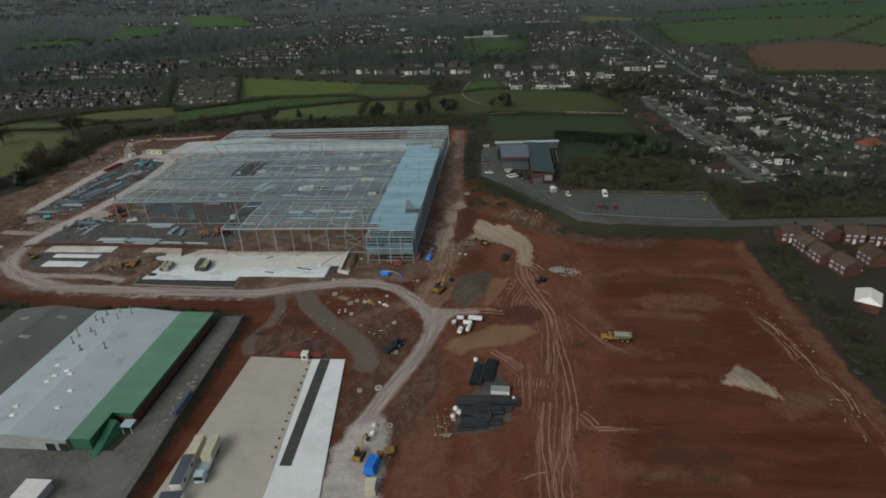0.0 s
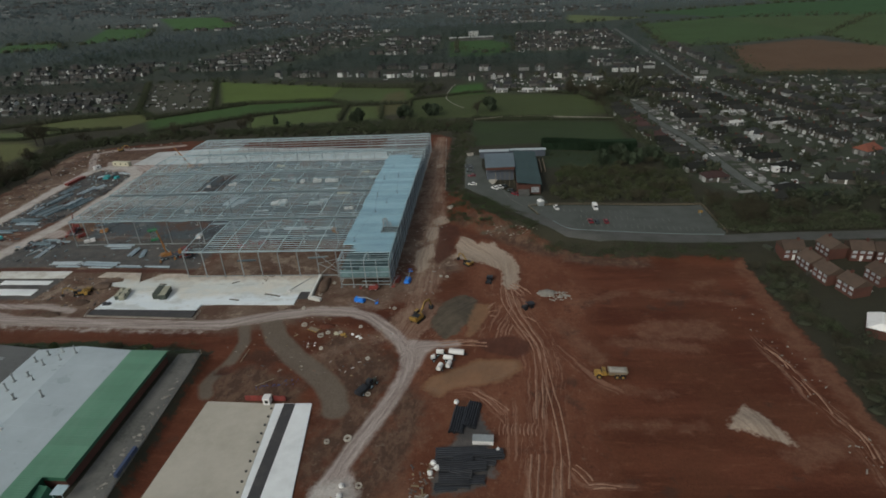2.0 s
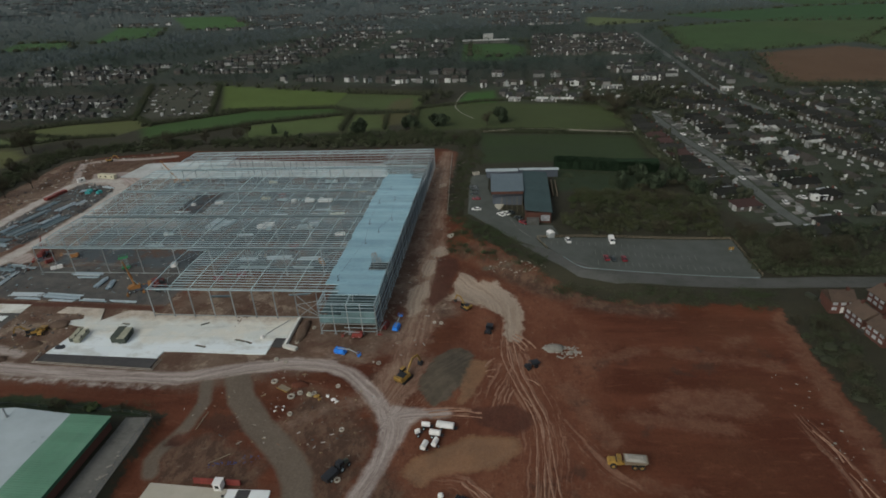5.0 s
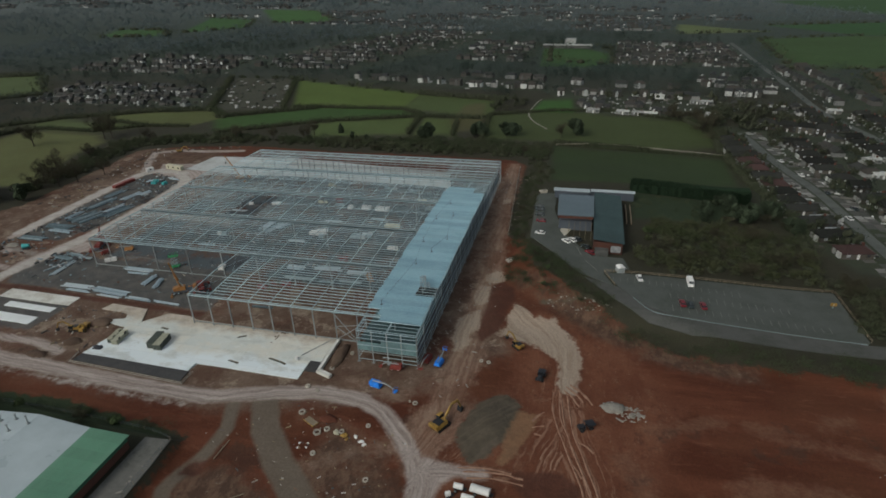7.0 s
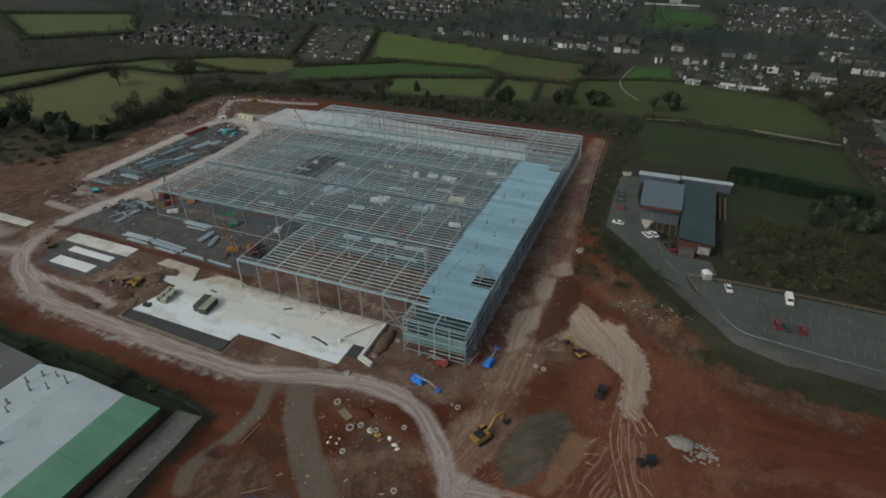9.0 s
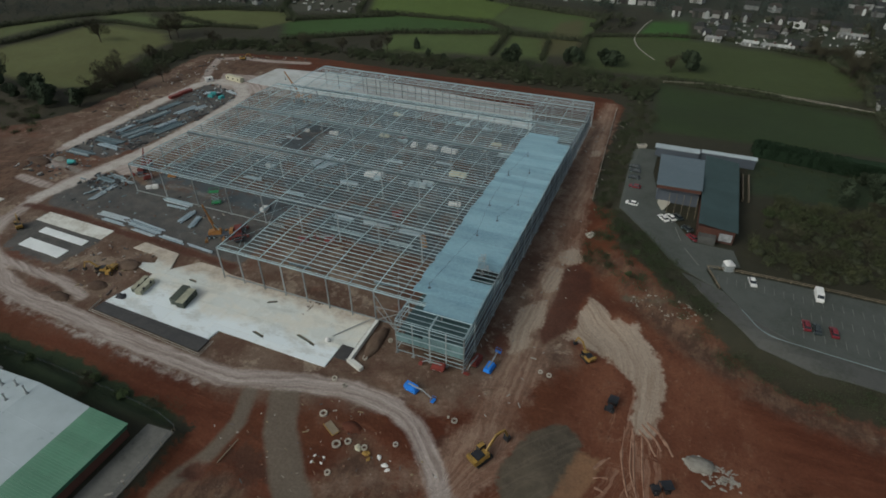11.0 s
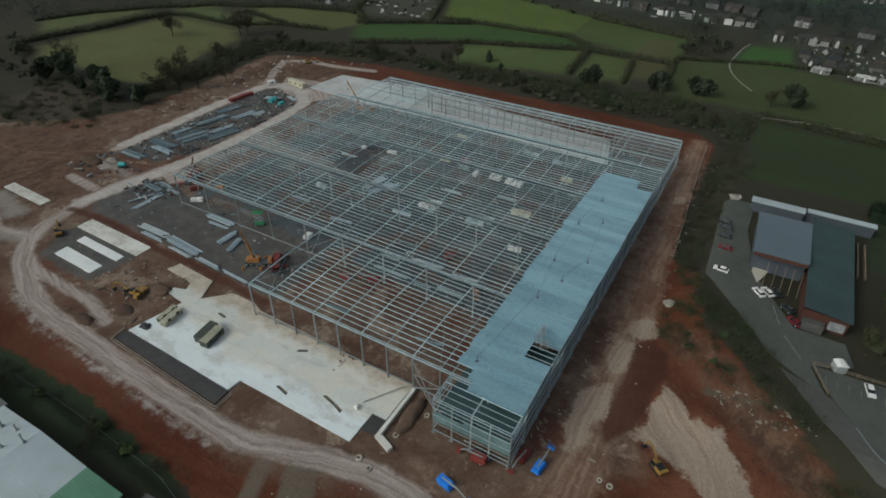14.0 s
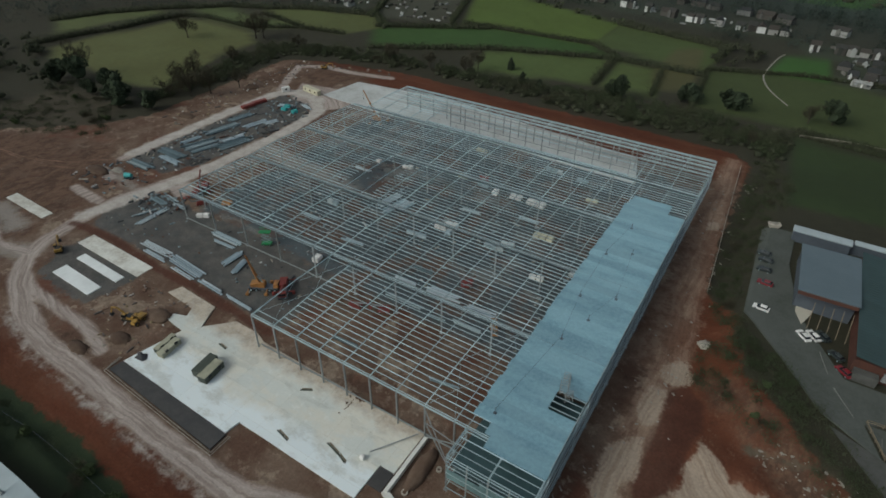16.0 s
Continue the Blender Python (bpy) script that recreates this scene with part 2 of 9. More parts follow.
SCRAP = islands("site_scrap", [(0.30, 0.27, 0.23), (0.12, 0.10, 0.09), (0.45, 0.43, 0.40), (0.20, 0.12, 0.08), (0.07, 0.07, 0.07), (0.25, 0.20, 0.12)], 0.85, 1.0, 0.3)
GARDEN = islands("garden_things", [(0.04, 0.045, 0.03), (0.05, 0.046, 0.038), (0.42, 0.43, 0.42), (0.034, 0.04, 0.028), (0.045, 0.042, 0.036), (0.16, 0.155, 0.14), (0.04, 0.05, 0.03), (0.085, 0.075, 0.06), (0.30, 0.31, 0.30), (0.03, 0.035, 0.025), (0.06, 0.055, 0.045), (0.24, 0.235, 0.22)], 0.7, 1.0, 0.2)
CAR_RED = surface("dark_red_car_paint", (0.19, 0.018, 0.026), None, 0.3, 0, 1, 3, 0.2, 0.1)
DULL_WALL = surface("dull_brick_and_render", (0.075, 0.070, 0.060), (0.052, 0.047, 0.040), 0.9, 0, 0.3, 1.5, 0.5, 0.5, None, 0, 0.15)
TERRACE_WALL = islands("white_terrace_walls", [(0.56, 0.58, 0.56), (0.08, 0.076, 0.068), (0.64, 0.66, 0.64), (0.30, 0.30, 0.285), (0.60, 0.62, 0.60), (0.06, 0.056, 0.05)], 0.8, 0.8, 0.2)
SITE_BITS = islands("pale_and_dark_odds", [(0.45, 0.46, 0.45), (0.05, 0.055, 0.06), (0.24, 0.31, 0.34), (0.10, 0.11, 0.115), (0.20, 0.27, 0.30), (0.30, 0.27, 0.22), (0.07, 0.075, 0.08), (0.16, 0.20, 0.22), (0.10, 0.045, 0.03), (0.06, 0.07, 0.08), (0.04, 0.04, 0.045)], 0.7, 1.0, 0.25)
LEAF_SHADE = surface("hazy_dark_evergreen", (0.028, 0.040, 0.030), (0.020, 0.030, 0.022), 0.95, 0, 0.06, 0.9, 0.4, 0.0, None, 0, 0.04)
# Shade in the gaps between twigs is put into this darker heart colour.
HEART = surface("scrub_heart_shade_tone", (0.048, 0.052, 0.035), (0.040, 0.046, 0.030), 0.95, 0, 0.05, 0.9, 0.5, 0.0, None, 0.3, 0.04)
BRUSH = surface("brown_olive_brush", (0.062, 0.068, 0.042), (0.046, 0.066, 0.033), 0.95, 0, 0.045, 0.5, 0.55, 0.0, None, 0, 0.05)
COPSE = surface("olive_copse", (0.066, 0.071, 0.038), (0.042, 0.055, 0.027), 0.95, 0, 0.03, 0.5, 0.6, 0.0, None, 0, 0.05)
DIRTY_STRIP = surface("dirty_concrete_strip", (0.60, 0.61, 0.57), (0.36, 0.335, 0.285), 0.75, 0, 0.16, 0.9, 0.6, 0.06)
FORECOURT = islands("drives_and_verges", [(0.15, 0.148, 0.138), (0.044, 0.056, 0.032), (0.105, 0.107, 0.10), (0.12, 0.115, 0.105), (0.05, 0.058, 0.036), (0.22, 0.215, 0.20), (0.085, 0.088, 0.08), (0.30, 0.30, 0.285)], 0.9, 0.6, 0.3, 0.15)
FRONTS = islands("white_fronts_and_cars", [(0.62, 0.64, 0.62), (0.05, 0.05, 0.048), (0.34, 0.36, 0.35), (0.035, 0.04, 0.035), (0.52, 0.53, 0.51), (0.16, 0.16, 0.15), (0.04, 0.038, 0.034), (0.10, 0.10, 0.095), (0.04, 0.045, 0.035)], 0.7, 1.5, 0.15)
TILES_ROSE = surface("faded_red_roof_tiles", (0.060, 0.036, 0.034), (0.042, 0.030, 0.028), 0.9, 0, 0.3, 2.0, 0.5, 0.2, None, 0, 0.12)
TILES_BROWN = surface("weathered_brown_roof_tiles", (0.086, 0.062, 0.048), (0.060, 0.046, 0.037), 0.9, 0, 0.3, 2.0, 0.5, 0.25, None, 0, 0.12)


def poured_slab():
    """New concrete in poured bays: bluish-white and cream bays, sawn joints, mud tracked in from the frame."""
    n = Nodes("poured_dock_slab")
    xyz = n.tree.nodes.new("ShaderNodeSeparateXYZ")
    n.tree.links.new(n.geo.outputs["Position"], xyz.inputs[0])
    drift = n.math("MULTIPLY", n.math("SUBTRACT", n.noise(0.05, 5.0, 0.65, None, None, 41.0), 0.5), 22.0)
    new_pour = n.ramp(n.math("ADD", xyz.outputs[1], drift), 193.0, 199.0, 1.0, 0.0)
    c = n.mix(n.ramp(n.noise(0.06, 5.0, 0.65, (1.0, 1.7, 1), None, 7.0), 0.42, 0.58), (0.64, 0.625, 0.545), (0.585, 0.615, 0.575))
    c = n.mix(new_pour, c, (0.71, 0.78, 0.80))
    c = n.mix(n.ramp(n.noise(0.12, 6.0, 0.7, (0.6, 1.3, 1), None, 3.0), 0.50, 0.62, 0.0, 0.55), c, (0.43, 0.445, 0.405))
    c = n.mix(n.ramp(n.noise(0.3, 6.0, 0.75, None, None, 47.0), 0.56, 0.66, 0.0, 0.5), c, (0.74, 0.76, 0.73))
    mud = n.ramp(n.math("ADD", xyz.outputs[1], n.math("MULTIPLY", n.math("SUBTRACT", n.noise(0.14, 7.0, 0.72), 0.5), 11.0)), 206.0, 210.5, 0.0, 0.85)
    c = n.mix(mud, c, n.mix(n.ramp(n.noise(0.4, 6.0, 0.7, None, None, 53.0), 0.4, 0.65), (0.45, 0.375, 0.285), (0.30, 0.235, 0.175)))
    bays = n.tree.nodes.new("ShaderNodeTexBrick")
    bays.offset = 0.0
    n.tree.links.new(n.geo.outputs["Position"], bays.inputs["Vector"])
    for key, v in (("Scale", 1.0), ("Mortar Size", 0.045), ("Mortar Smooth", 0.4), ("Brick Width", 7.6), ("Row Height", 6.2)):
        bays.inputs[key].default_value = v
    bays.inputs["Color1"].default_value, bays.inputs["Color2"].default_value, bays.inputs["Mortar"].default_value = (1, 1, 1, 1), (0.95, 0.96, 0.97, 1), (0.80, 0.79, 0.76, 1)
    c = n.mix(1.0, c, bays.outputs["Color"], "MULTIPLY")
    c = n.mix(n.ramp(n.noise(0.16, 7.0, 0.75, None, None, 19.0), 0.66, 0.72, 0.0, 0.6), c, (0.24, 0.22, 0.18))
    return n.done(n.mix(n.ramp(n.noise(1.5, 4.0, 0.7), 0.3, 0.75, 0.0, 0.2), c, (0.75, 0.76, 0.74)), 0.7, 0.0, 0.3)


DOCK = poured_slab()
GUTTER = surface("dull_grey_gutter", (0.15, 0.185, 0.195), (0.10, 0.125, 0.135), 0.7, 0.0, 0.3, 1.5, 0.5, 0.2, None, 0, 0.25)
YARD_GREY = surface("stained_grey_yard", (0.135, 0.133, 0.122), (0.062, 0.066, 0.058), 0.85, 0, 0.08, 1.2, 0.6, 0.1, None, 0.0, 0.2)
DARK_PANE = surface("dark_house_window", (0.055, 0.06, 0.064), (0.03, 0.033, 0.036), 0.3, 0, 0.7, 1.0, 0.5, 0.5)
WHITE_GABLE = surface("white_painted_gable", (0.33, 0.34, 0.325), (0.16, 0.165, 0.155), 0.85, 0, 0.4, 2.0, 0.5, 0.55, None, 0, 0.15)
LANE = surface("dark_lane_asphalt", (0.088, 0.090, 0.084), (0.055, 0.060, 0.050), 0.85, 0, 0.12, 1.0, 0.6, 0.1, None, 0, 0.2)
SLAB_GREY = surface("dusty_pale_slab", (0.46, 0.485, 0.48), (0.30, 0.30, 0.28), 0.75, 0, 0.06, 0.4, 0.5, 0.05)
# ---- mesh helpers ----
class Geo:
    """Collects faces for one mesh."""

    def __init__(self):
        self.v, self.f = [], []

    def add(self, verts, faces):
        k = len(self.v)
        self.v += [tuple(p) for p in verts]
        self.f += [tuple(i + k for i in q) for q in faces]
        return self

    def hull(self, low, high):
        """A closed skin between two rings of the same number of points."""
        n = len(low)
        faces = [tuple(range(n - 1, -1, -1)), tuple(range(n, 2 * n))]
        faces += [(i, (i + 1) % n, n + (i + 1) % n, n + i) for i in range(n)]
        return self.add([*low, *high], faces)

    def box(self, x0, x1, y0, y1, z0, z1, taper=0.0):
        t = taper
        return self.hull([(x0, y0, z0), (x1, y0, z0), (x1, y1, z0), (x0, y1, z0)],
                         [(x0 + t, y0 + t, z1), (x1 - t, y0 + t, z1), (x1 - t, y1 - t, z1), (x0 + t, y1 - t, z1)])

    def beam(self, a, b, w, h=None, up=(0, 0, 1)):
        a, b = Vector(a), Vector(b)
        d = (b - a).normalized()
        side = d.cross(Vector(up))
        side = side.normalized() if side.length > 1e-4 else Vector((1, 0, 0))
        top = side.cross(d).normalized()
        s, t = side * w / 2, top * (h or w) / 2
        return self.hull([a - s - t, a + s - t, a + s + t, a - s + t], [b - s - t, b + s - t, b + s + t, b - s + t])

    def ibeam(self, a, b, w, h, thick=0.05, up=(0, 0, 1)):
        """Two flanges and a web, rolled in one."""
        a, b = Vector(a), Vector(b)
        d = (b - a).normalized()
        side = d.cross(Vector(up)).normalized()
        top = side.cross(d).normalized()
        profile = [(-w / 2, -h / 2), (w / 2, -h / 2), (w / 2, thick - h / 2), (thick / 2, thick - h / 2), (thick / 2, h / 2 - thick), (w / 2, h / 2 - thick),
                   (w / 2, h / 2), (-w / 2, h / 2), (-w / 2, h / 2 - thick), (-thick / 2, h / 2 - thick), (-thick / 2, thick - h / 2), (-w / 2, thick - h / 2)]
        return self.hull([a + side * u + top * v for u, v in profile], [b + side * u + top * v for u, v in profile])

    def path(self, pts, w, h):
        """One bar bent through a row of points."""
        rows = []
        for i, p in enumerate(pts):
            d = Vector(pts[min(i + 1, len(pts) - 1)]) - Vector(pts[max(i - 1, 0)])
            s = Vector((-d.y, d.x, 0)).normalized() * w / 2
            u = Vector((0, 0, h / 2))
            rows += [Vector(p) - s - u, Vector(p) + s - u, Vector(p) + s + u, Vector(p) - s + u]
        n = len(pts)
        faces = [(0, 3, 2, 1), tuple(4 * (n - 1) + k for k in range(4))]
        faces += [(4 * i + k, 4 * i + (k + 1) % 4, 4 * i + 4 + (k + 1) % 4, 4 * i + 4 + k) for i in range(n - 1) for k in range(4)]
        return self.add(rows, faces)

    def tube(self, a, b, r, seg=10, r2=None):
        a, b = Vector(a), Vector(b)
        d = (b - a).normalized()
        s = d.orthogonal().normalized()
        t = d.cross(s)
        turn = [(math.cos(2 * math.pi * i / seg), math.sin(2 * math.pi * i / seg)) for i in range(seg)]
        r2 = r if r2 is None else r2
        return self.hull([a + (s * c + t * n) * r for c, n in turn], [b + (s * c + t * n) * r2 for c, n in turn])

    def ring(self, x, y, z, r, hole, h, seg=14):
        rows = []
        for rad, zz in ((r, z), (r, z + h), (hole, z + h), (hole, z)):
            rows.append([(x + rad * math.cos(2 * math.pi * i / seg), y + rad * math.sin(2 * math.pi * i / seg), zz) for i in range(seg)])
        faces = []
        for k in range(4):
            for i in range(seg):
                j = (i + 1) % seg
                faces.append((k * seg + i, k * seg + j, ((k + 1) % 4) * seg + j, ((k + 1) % 4) * seg + i))
        return self.add([p for row in rows for p in row], faces)

    def extrude_x(self, profile, x0, x1):
        """A side profile of (y, z) points swept along x."""
        return self.hull([(x0, y, z) for y, z in profile], [(x1, y, z) for y, z in profile])

    def lump(self, centre, size, seed, rings=4, seg=8, rough=0.25):
        rnd = random.Random(seed)
        c, verts = Vector(centre), []
        verts.append((c.x, c.y, c.z - size[2]))
        for i in range(1, rings):
            p = math.pi * i / rings - math.pi / 2
            for j in range(seg):
                a = 2 * math.pi * j / seg
                k = 1 + rnd.uniform(-rough, rough)
                verts.append((c.x + size[0] * k * math.cos(p) * math.cos(a), c.y + size[1] * k * math.cos(p) * math.sin(a), c.z + size[2] * k * math.sin(p)))
        verts.append((c.x, c.y, c.z + size[2]))
        faces = [(0, 1 + (j + 1) % seg, 1 + j) for j in range(seg)]
        for i in range(rings - 2):
            for j in range(seg):
                a, b = 1 + i * seg + j, 1 + i * seg + (j + 1) % seg
                faces.append((a, b, b + seg, a + seg))
        last = len(verts) - 1
        faces += [(last, 1 + (rings - 2) * seg + j, 1 + (rings - 2) * seg + (j + 1) % seg) for j in range(seg)]
        return self.add(verts, faces)

    def mesh(self, name, material, smooth=False):
        me = bpy.data.meshes.new(name)
        me.from_pydata(self.v, [], self.f)
        me.materials.append(material)
        if smooth:
            me.shade_smooth()
        me.update()
        return me


def thing(name, label, category, at=(0, 0, 0), turn=0, group="", kind=""):
    ob = new(name)
    ob.empty_display_size = 0.3
    ob.matrix_world = pose(*at, 0, 0, turn)
    return tagged(ob, label, category, group, kind)


def part(name, geo, material, parent, label="", smooth=False):
    """One mesh object under a thing or under a part, in the parent's own coordinates."""
    ob = new(name, geo.mesh(name, material, smooth) if isinstance(geo, Geo) else geo)
    ob.parent = parent
    return tagged(ob, label)


def solid(name, geo, material, label, category, kind="", group="", smooth=False):
    """One mesh that is a thing or a piece of the setting by itself."""
    return tagged(new(name, geo.mesh(name, material, smooth)), label, category, group, kind)


# ---- the lie of the land ----
def smooth(t):
    t = np.clip(t, 0.0, 1.0)
    return t * t * (3 - 2 * t)


def inside(x, y, poly):
    """Signed distance in metres to the edge of a polygon, positive inside."""
    x, y = np.asarray(x, float), np.asarray(y, float)
    d, odd = np.full(x.shape, 1e9), np.zeros(x.shape, bool)
    for (ax, ay), (bx, by) in zip(poly, poly[1:] + poly[:1]):
        ex, ey = bx - ax, by - ay
        t = np.clip(((x - ax) * ex + (y - ay) * ey) / (ex * ex + ey * ey), 0, 1)
        d = np.minimum(d, (x - ax - t * ex) ** 2 + (y - ay - t * ey) ** 2)
        if ey:
            odd ^= ((ay > y) != (by > y)) & (x < ex * (y - ay) / ey + ax)
    return np.where(odd, 1, -1) * np.sqrt(d)


def along(x, y, line, width):
    """Signed distance to the edge of a band round a line, positive inside."""
    x, y = np.asarray(x, float), np.asarray(y, float)
    d = np.full(x.shape, 1e9)
    for (ax, ay), (bx, by) in zip(line, line[1:]):
        ex, ey = bx - ax, by - ay
        t = np.clip(((x - ax) * ex + (y - ay) * ey) / (ex * ex + ey * ey), 0, 1)
        d = np.minimum(d, (x - ax - t * ex) ** 2 + (y - ay - t * ey) ** 2)
    return width / 2 - np.sqrt(d)


TERRACE = [(-17, 420), (-17, 268), (-2, 248), (18, 238), (51, 225), (84, 218), (104, 216), (420, 216), (420, 420)]
FACTORY_TERRACE = [(-87, 159.5), (-86, 120), (-84, 86), (-82.5, -60), (-260, -60), (-260, 164), (-135, 162)]


def height(x, y):
    """The ground: level on the site, a raised terrace under the hall and its car park."""
    x, y = np.asarray(x, float), np.asarray(y, float)
    top = 5.0 - 3.6 * smooth((x - 20) / 80)
    z = top * smooth((inside(x, y, TERRACE) + 3) / 11) * (1 - smooth((y - 360) / 60))
    z = z + 2.5 * smooth((inside(x, y, FACTORY_TERRACE) + 1.5) / 3)
    z = z + 1.7 * np.exp(-(((x + 10) / 6) ** 2 + ((y - 184) / 8.5) ** 2))
    z = z + 1.6 * np.exp(-(((x - 0) / 5) ** 2 + ((y - 237) / 5) ** 2)) + 1.4 * np.exp(-(((x + 9) / 4) ** 2 + ((y - 240) / 5) ** 2))
    z = z + 1.1 * np.exp(-(((x + 17) / 3.2) ** 2 + ((y - 238) / 14) ** 2))
    z = z + 1.6 * np.exp(-(((x - 67) / 4) ** 2 + ((y - 132) / 4) ** 2))
    z = z - 1.2 * np.exp(-(((x + 79) / 2.6) ** 2 + ((y - 153.5) / 2.2) ** 2))
    z = z + 0.9 * np.exp(-(((x + 150) / 5) ** 2 + ((y - 203) / 4) ** 2)) + 0.8 * np.exp(-(((x + 245) / 10) ** 2 + ((y - 240) / 8) ** 2))
    return z


def ground_at(x, y):
    return float(height(x, y))


# ---- zones of the ground, as outlines in plan ----
SITE = [(-330, 226), (-318, 246), (-290, 268), (-277, 292), (-281, 345), (-284, 388), (-257, 400), (-206, 408), (-130, 405), (-73, 406), (-32, 404), (-24, 396), (-24, 331), (-21.5, 300), (-17, 295), (-12, 287), (-10.5, 277), (-8, 267), (-2, 262), (3, 257), (8, 250), (16, 244), (27, 234),
        (34, 228.5), (42, 225), (56, 222.5), (84, 221.5), (97, 220), (98, 166), (98, 133), (99, 100), (104, 40), (104, -60), (-82, -60), (-84, 86), (-86.5, 150), (-87, 163), (-132, 168), (-170, 166), (-190, 172), (-240, 176), (-330, 180)]
HAUL = [(-38, 20), (-38, 88), (-38.4, 100), (-36.2, 112.5), (-33.9, 119.1), (-29.1, 131.9), (-25.6, 141.7), (-22.7, 153.5), (-23.6, 161.5), (-27.2, 168.4), (-32, 174.8), (-39.5, 182), (-47, 185.4), (-58.5, 186), (-71.5, 183.6), (-91, 177.6), (-112, 177.6), (-133, 178.6), (-151, 179.6), (-169, 180),
        (-187, 184.6), (-201, 190.6), (-209, 197), (-214.6, 206), (-217.4, 219), (-218.6, 236), (-214.8, 253), (-211.2, 268), (-210.5, 288), (-209, 314), (-213, 338), (-222, 349), (-236, 354), (-247, 350), (-249, 322), (-248.5, 281), (-247, 257)]
SPUR = [(-24, 164.6), (-16, 166.2), (-9, 166.8)]
SPUR_NORTH = [(-28, 169), (-24, 180), (-24, 195), (-24, 215), (-24, 244), (-23, 264), (-25, 290), (-27, 330), (-29, 366), (-30, 394)]
OLIVE_TRACK = [(-73.5, 179), (-68.2, 169.6), (-58.6, 159.1), (-52.9, 154), (-46.9, 148.7), (-42.6, 142.6), (-40.6, 137)]
SIDE_TRACK = [(-82, 176), (-78.5, 168), (-78.8, 158.5), (-81.5, 150.5), (-82.3, 146), (-80, 142)]
WEST_EXIT = [(-212, 200), (-226, 197), (-240, 202), (-262, 212), (-300, 222)]
TAN_SPREAD = [(-11.2, 244), (-12.4, 233.5), (-13.7, 223.8), (-9.8, 223.3), (-2.2, 220.6), (2.6, 217), (6, 213.9), (6, 203), (7.5, 199), (11, 199.5), (12.4, 206), (12.8, 215), (10.7, 225), (5.7, 231.6), (3.4, 236.3), (0.7, 234.5), (-3.7, 236)]
TAN_PATCH = [(-5.2, 171.5), (-4.5, 180), (-3, 188.6), (1.6, 189.4), (0.6, 184), (-0.9, 180), (-3, 174)]
RED_POOL = [(-3.6, 168.4), (8.6, 171.2), (14.1, 168), (14.2, 163.4), (10, 159.9), (5.6, 160.7), (0.6, 162.6), (-1.9, 165)]
TRENCH = [(-81.6, 151.2), (-81.2, 155.8), (-77, 156), (-76.2, 151.7)]
TAN_CONE = [(61.6, 132), (68.2, 139.2), (70.9, 134), (75, 126), (71.3, 128.6), (67.6, 129.4)]
PUDDLE = [(-18, 145), (-15.5, 151), (-10, 154), (-2, 159), (10, 159), (11, 155), (6, 149.5), (0, 147), (-8, 146), (-12, 142)]
GRAVEL = [(-13, 169.5), (-18, 176), (-17.5, 183), (-14.5, 190.5), (-8.4, 195.7), (-3.6, 193.9), (-3.2, 186), (-4.4, 180), (-7.9, 173)]
PIPE_YARD = [(-13, 108), (-14, 120), (-9, 127), (-8, 139), (-1, 141), (4, 128), (5, 115), (-2, 108.5)]
YARD = [(-211, 221), (-196, 221), (-160, 219.6), (-118, 217.4), (-118, 243), (-150, 247), (-188, 246), (-206, 248), (-213, 240), (-216, 228)]
LAYDOWN = [(-245, 258), (-222, 257), (-216, 270), (-215, 300), (-214, 330), (-224, 345), (-244, 346), (-245, 300)]
HALL_FLOOR = [(-188, 248), (-118, 244), (-60, 243), (-36, 240), (-36, 366), (-150, 368), (-188, 352)]
BLACK_BASE = [(-206, 206), (-199, 195.4), (-174, 194.6), (-172, 203), (-171, 211), (-173, 216.4), (-204, 217)]
NORTH_WEST = [(-275, 352), (-276, 392), (-215, 400), (-228, 380), (-232, 358)]
BARE_WEST = [(-330, 228), (-312, 244), (-262, 262), (-232, 238), (-222, 205), (-240, 190), (-330, 190)]
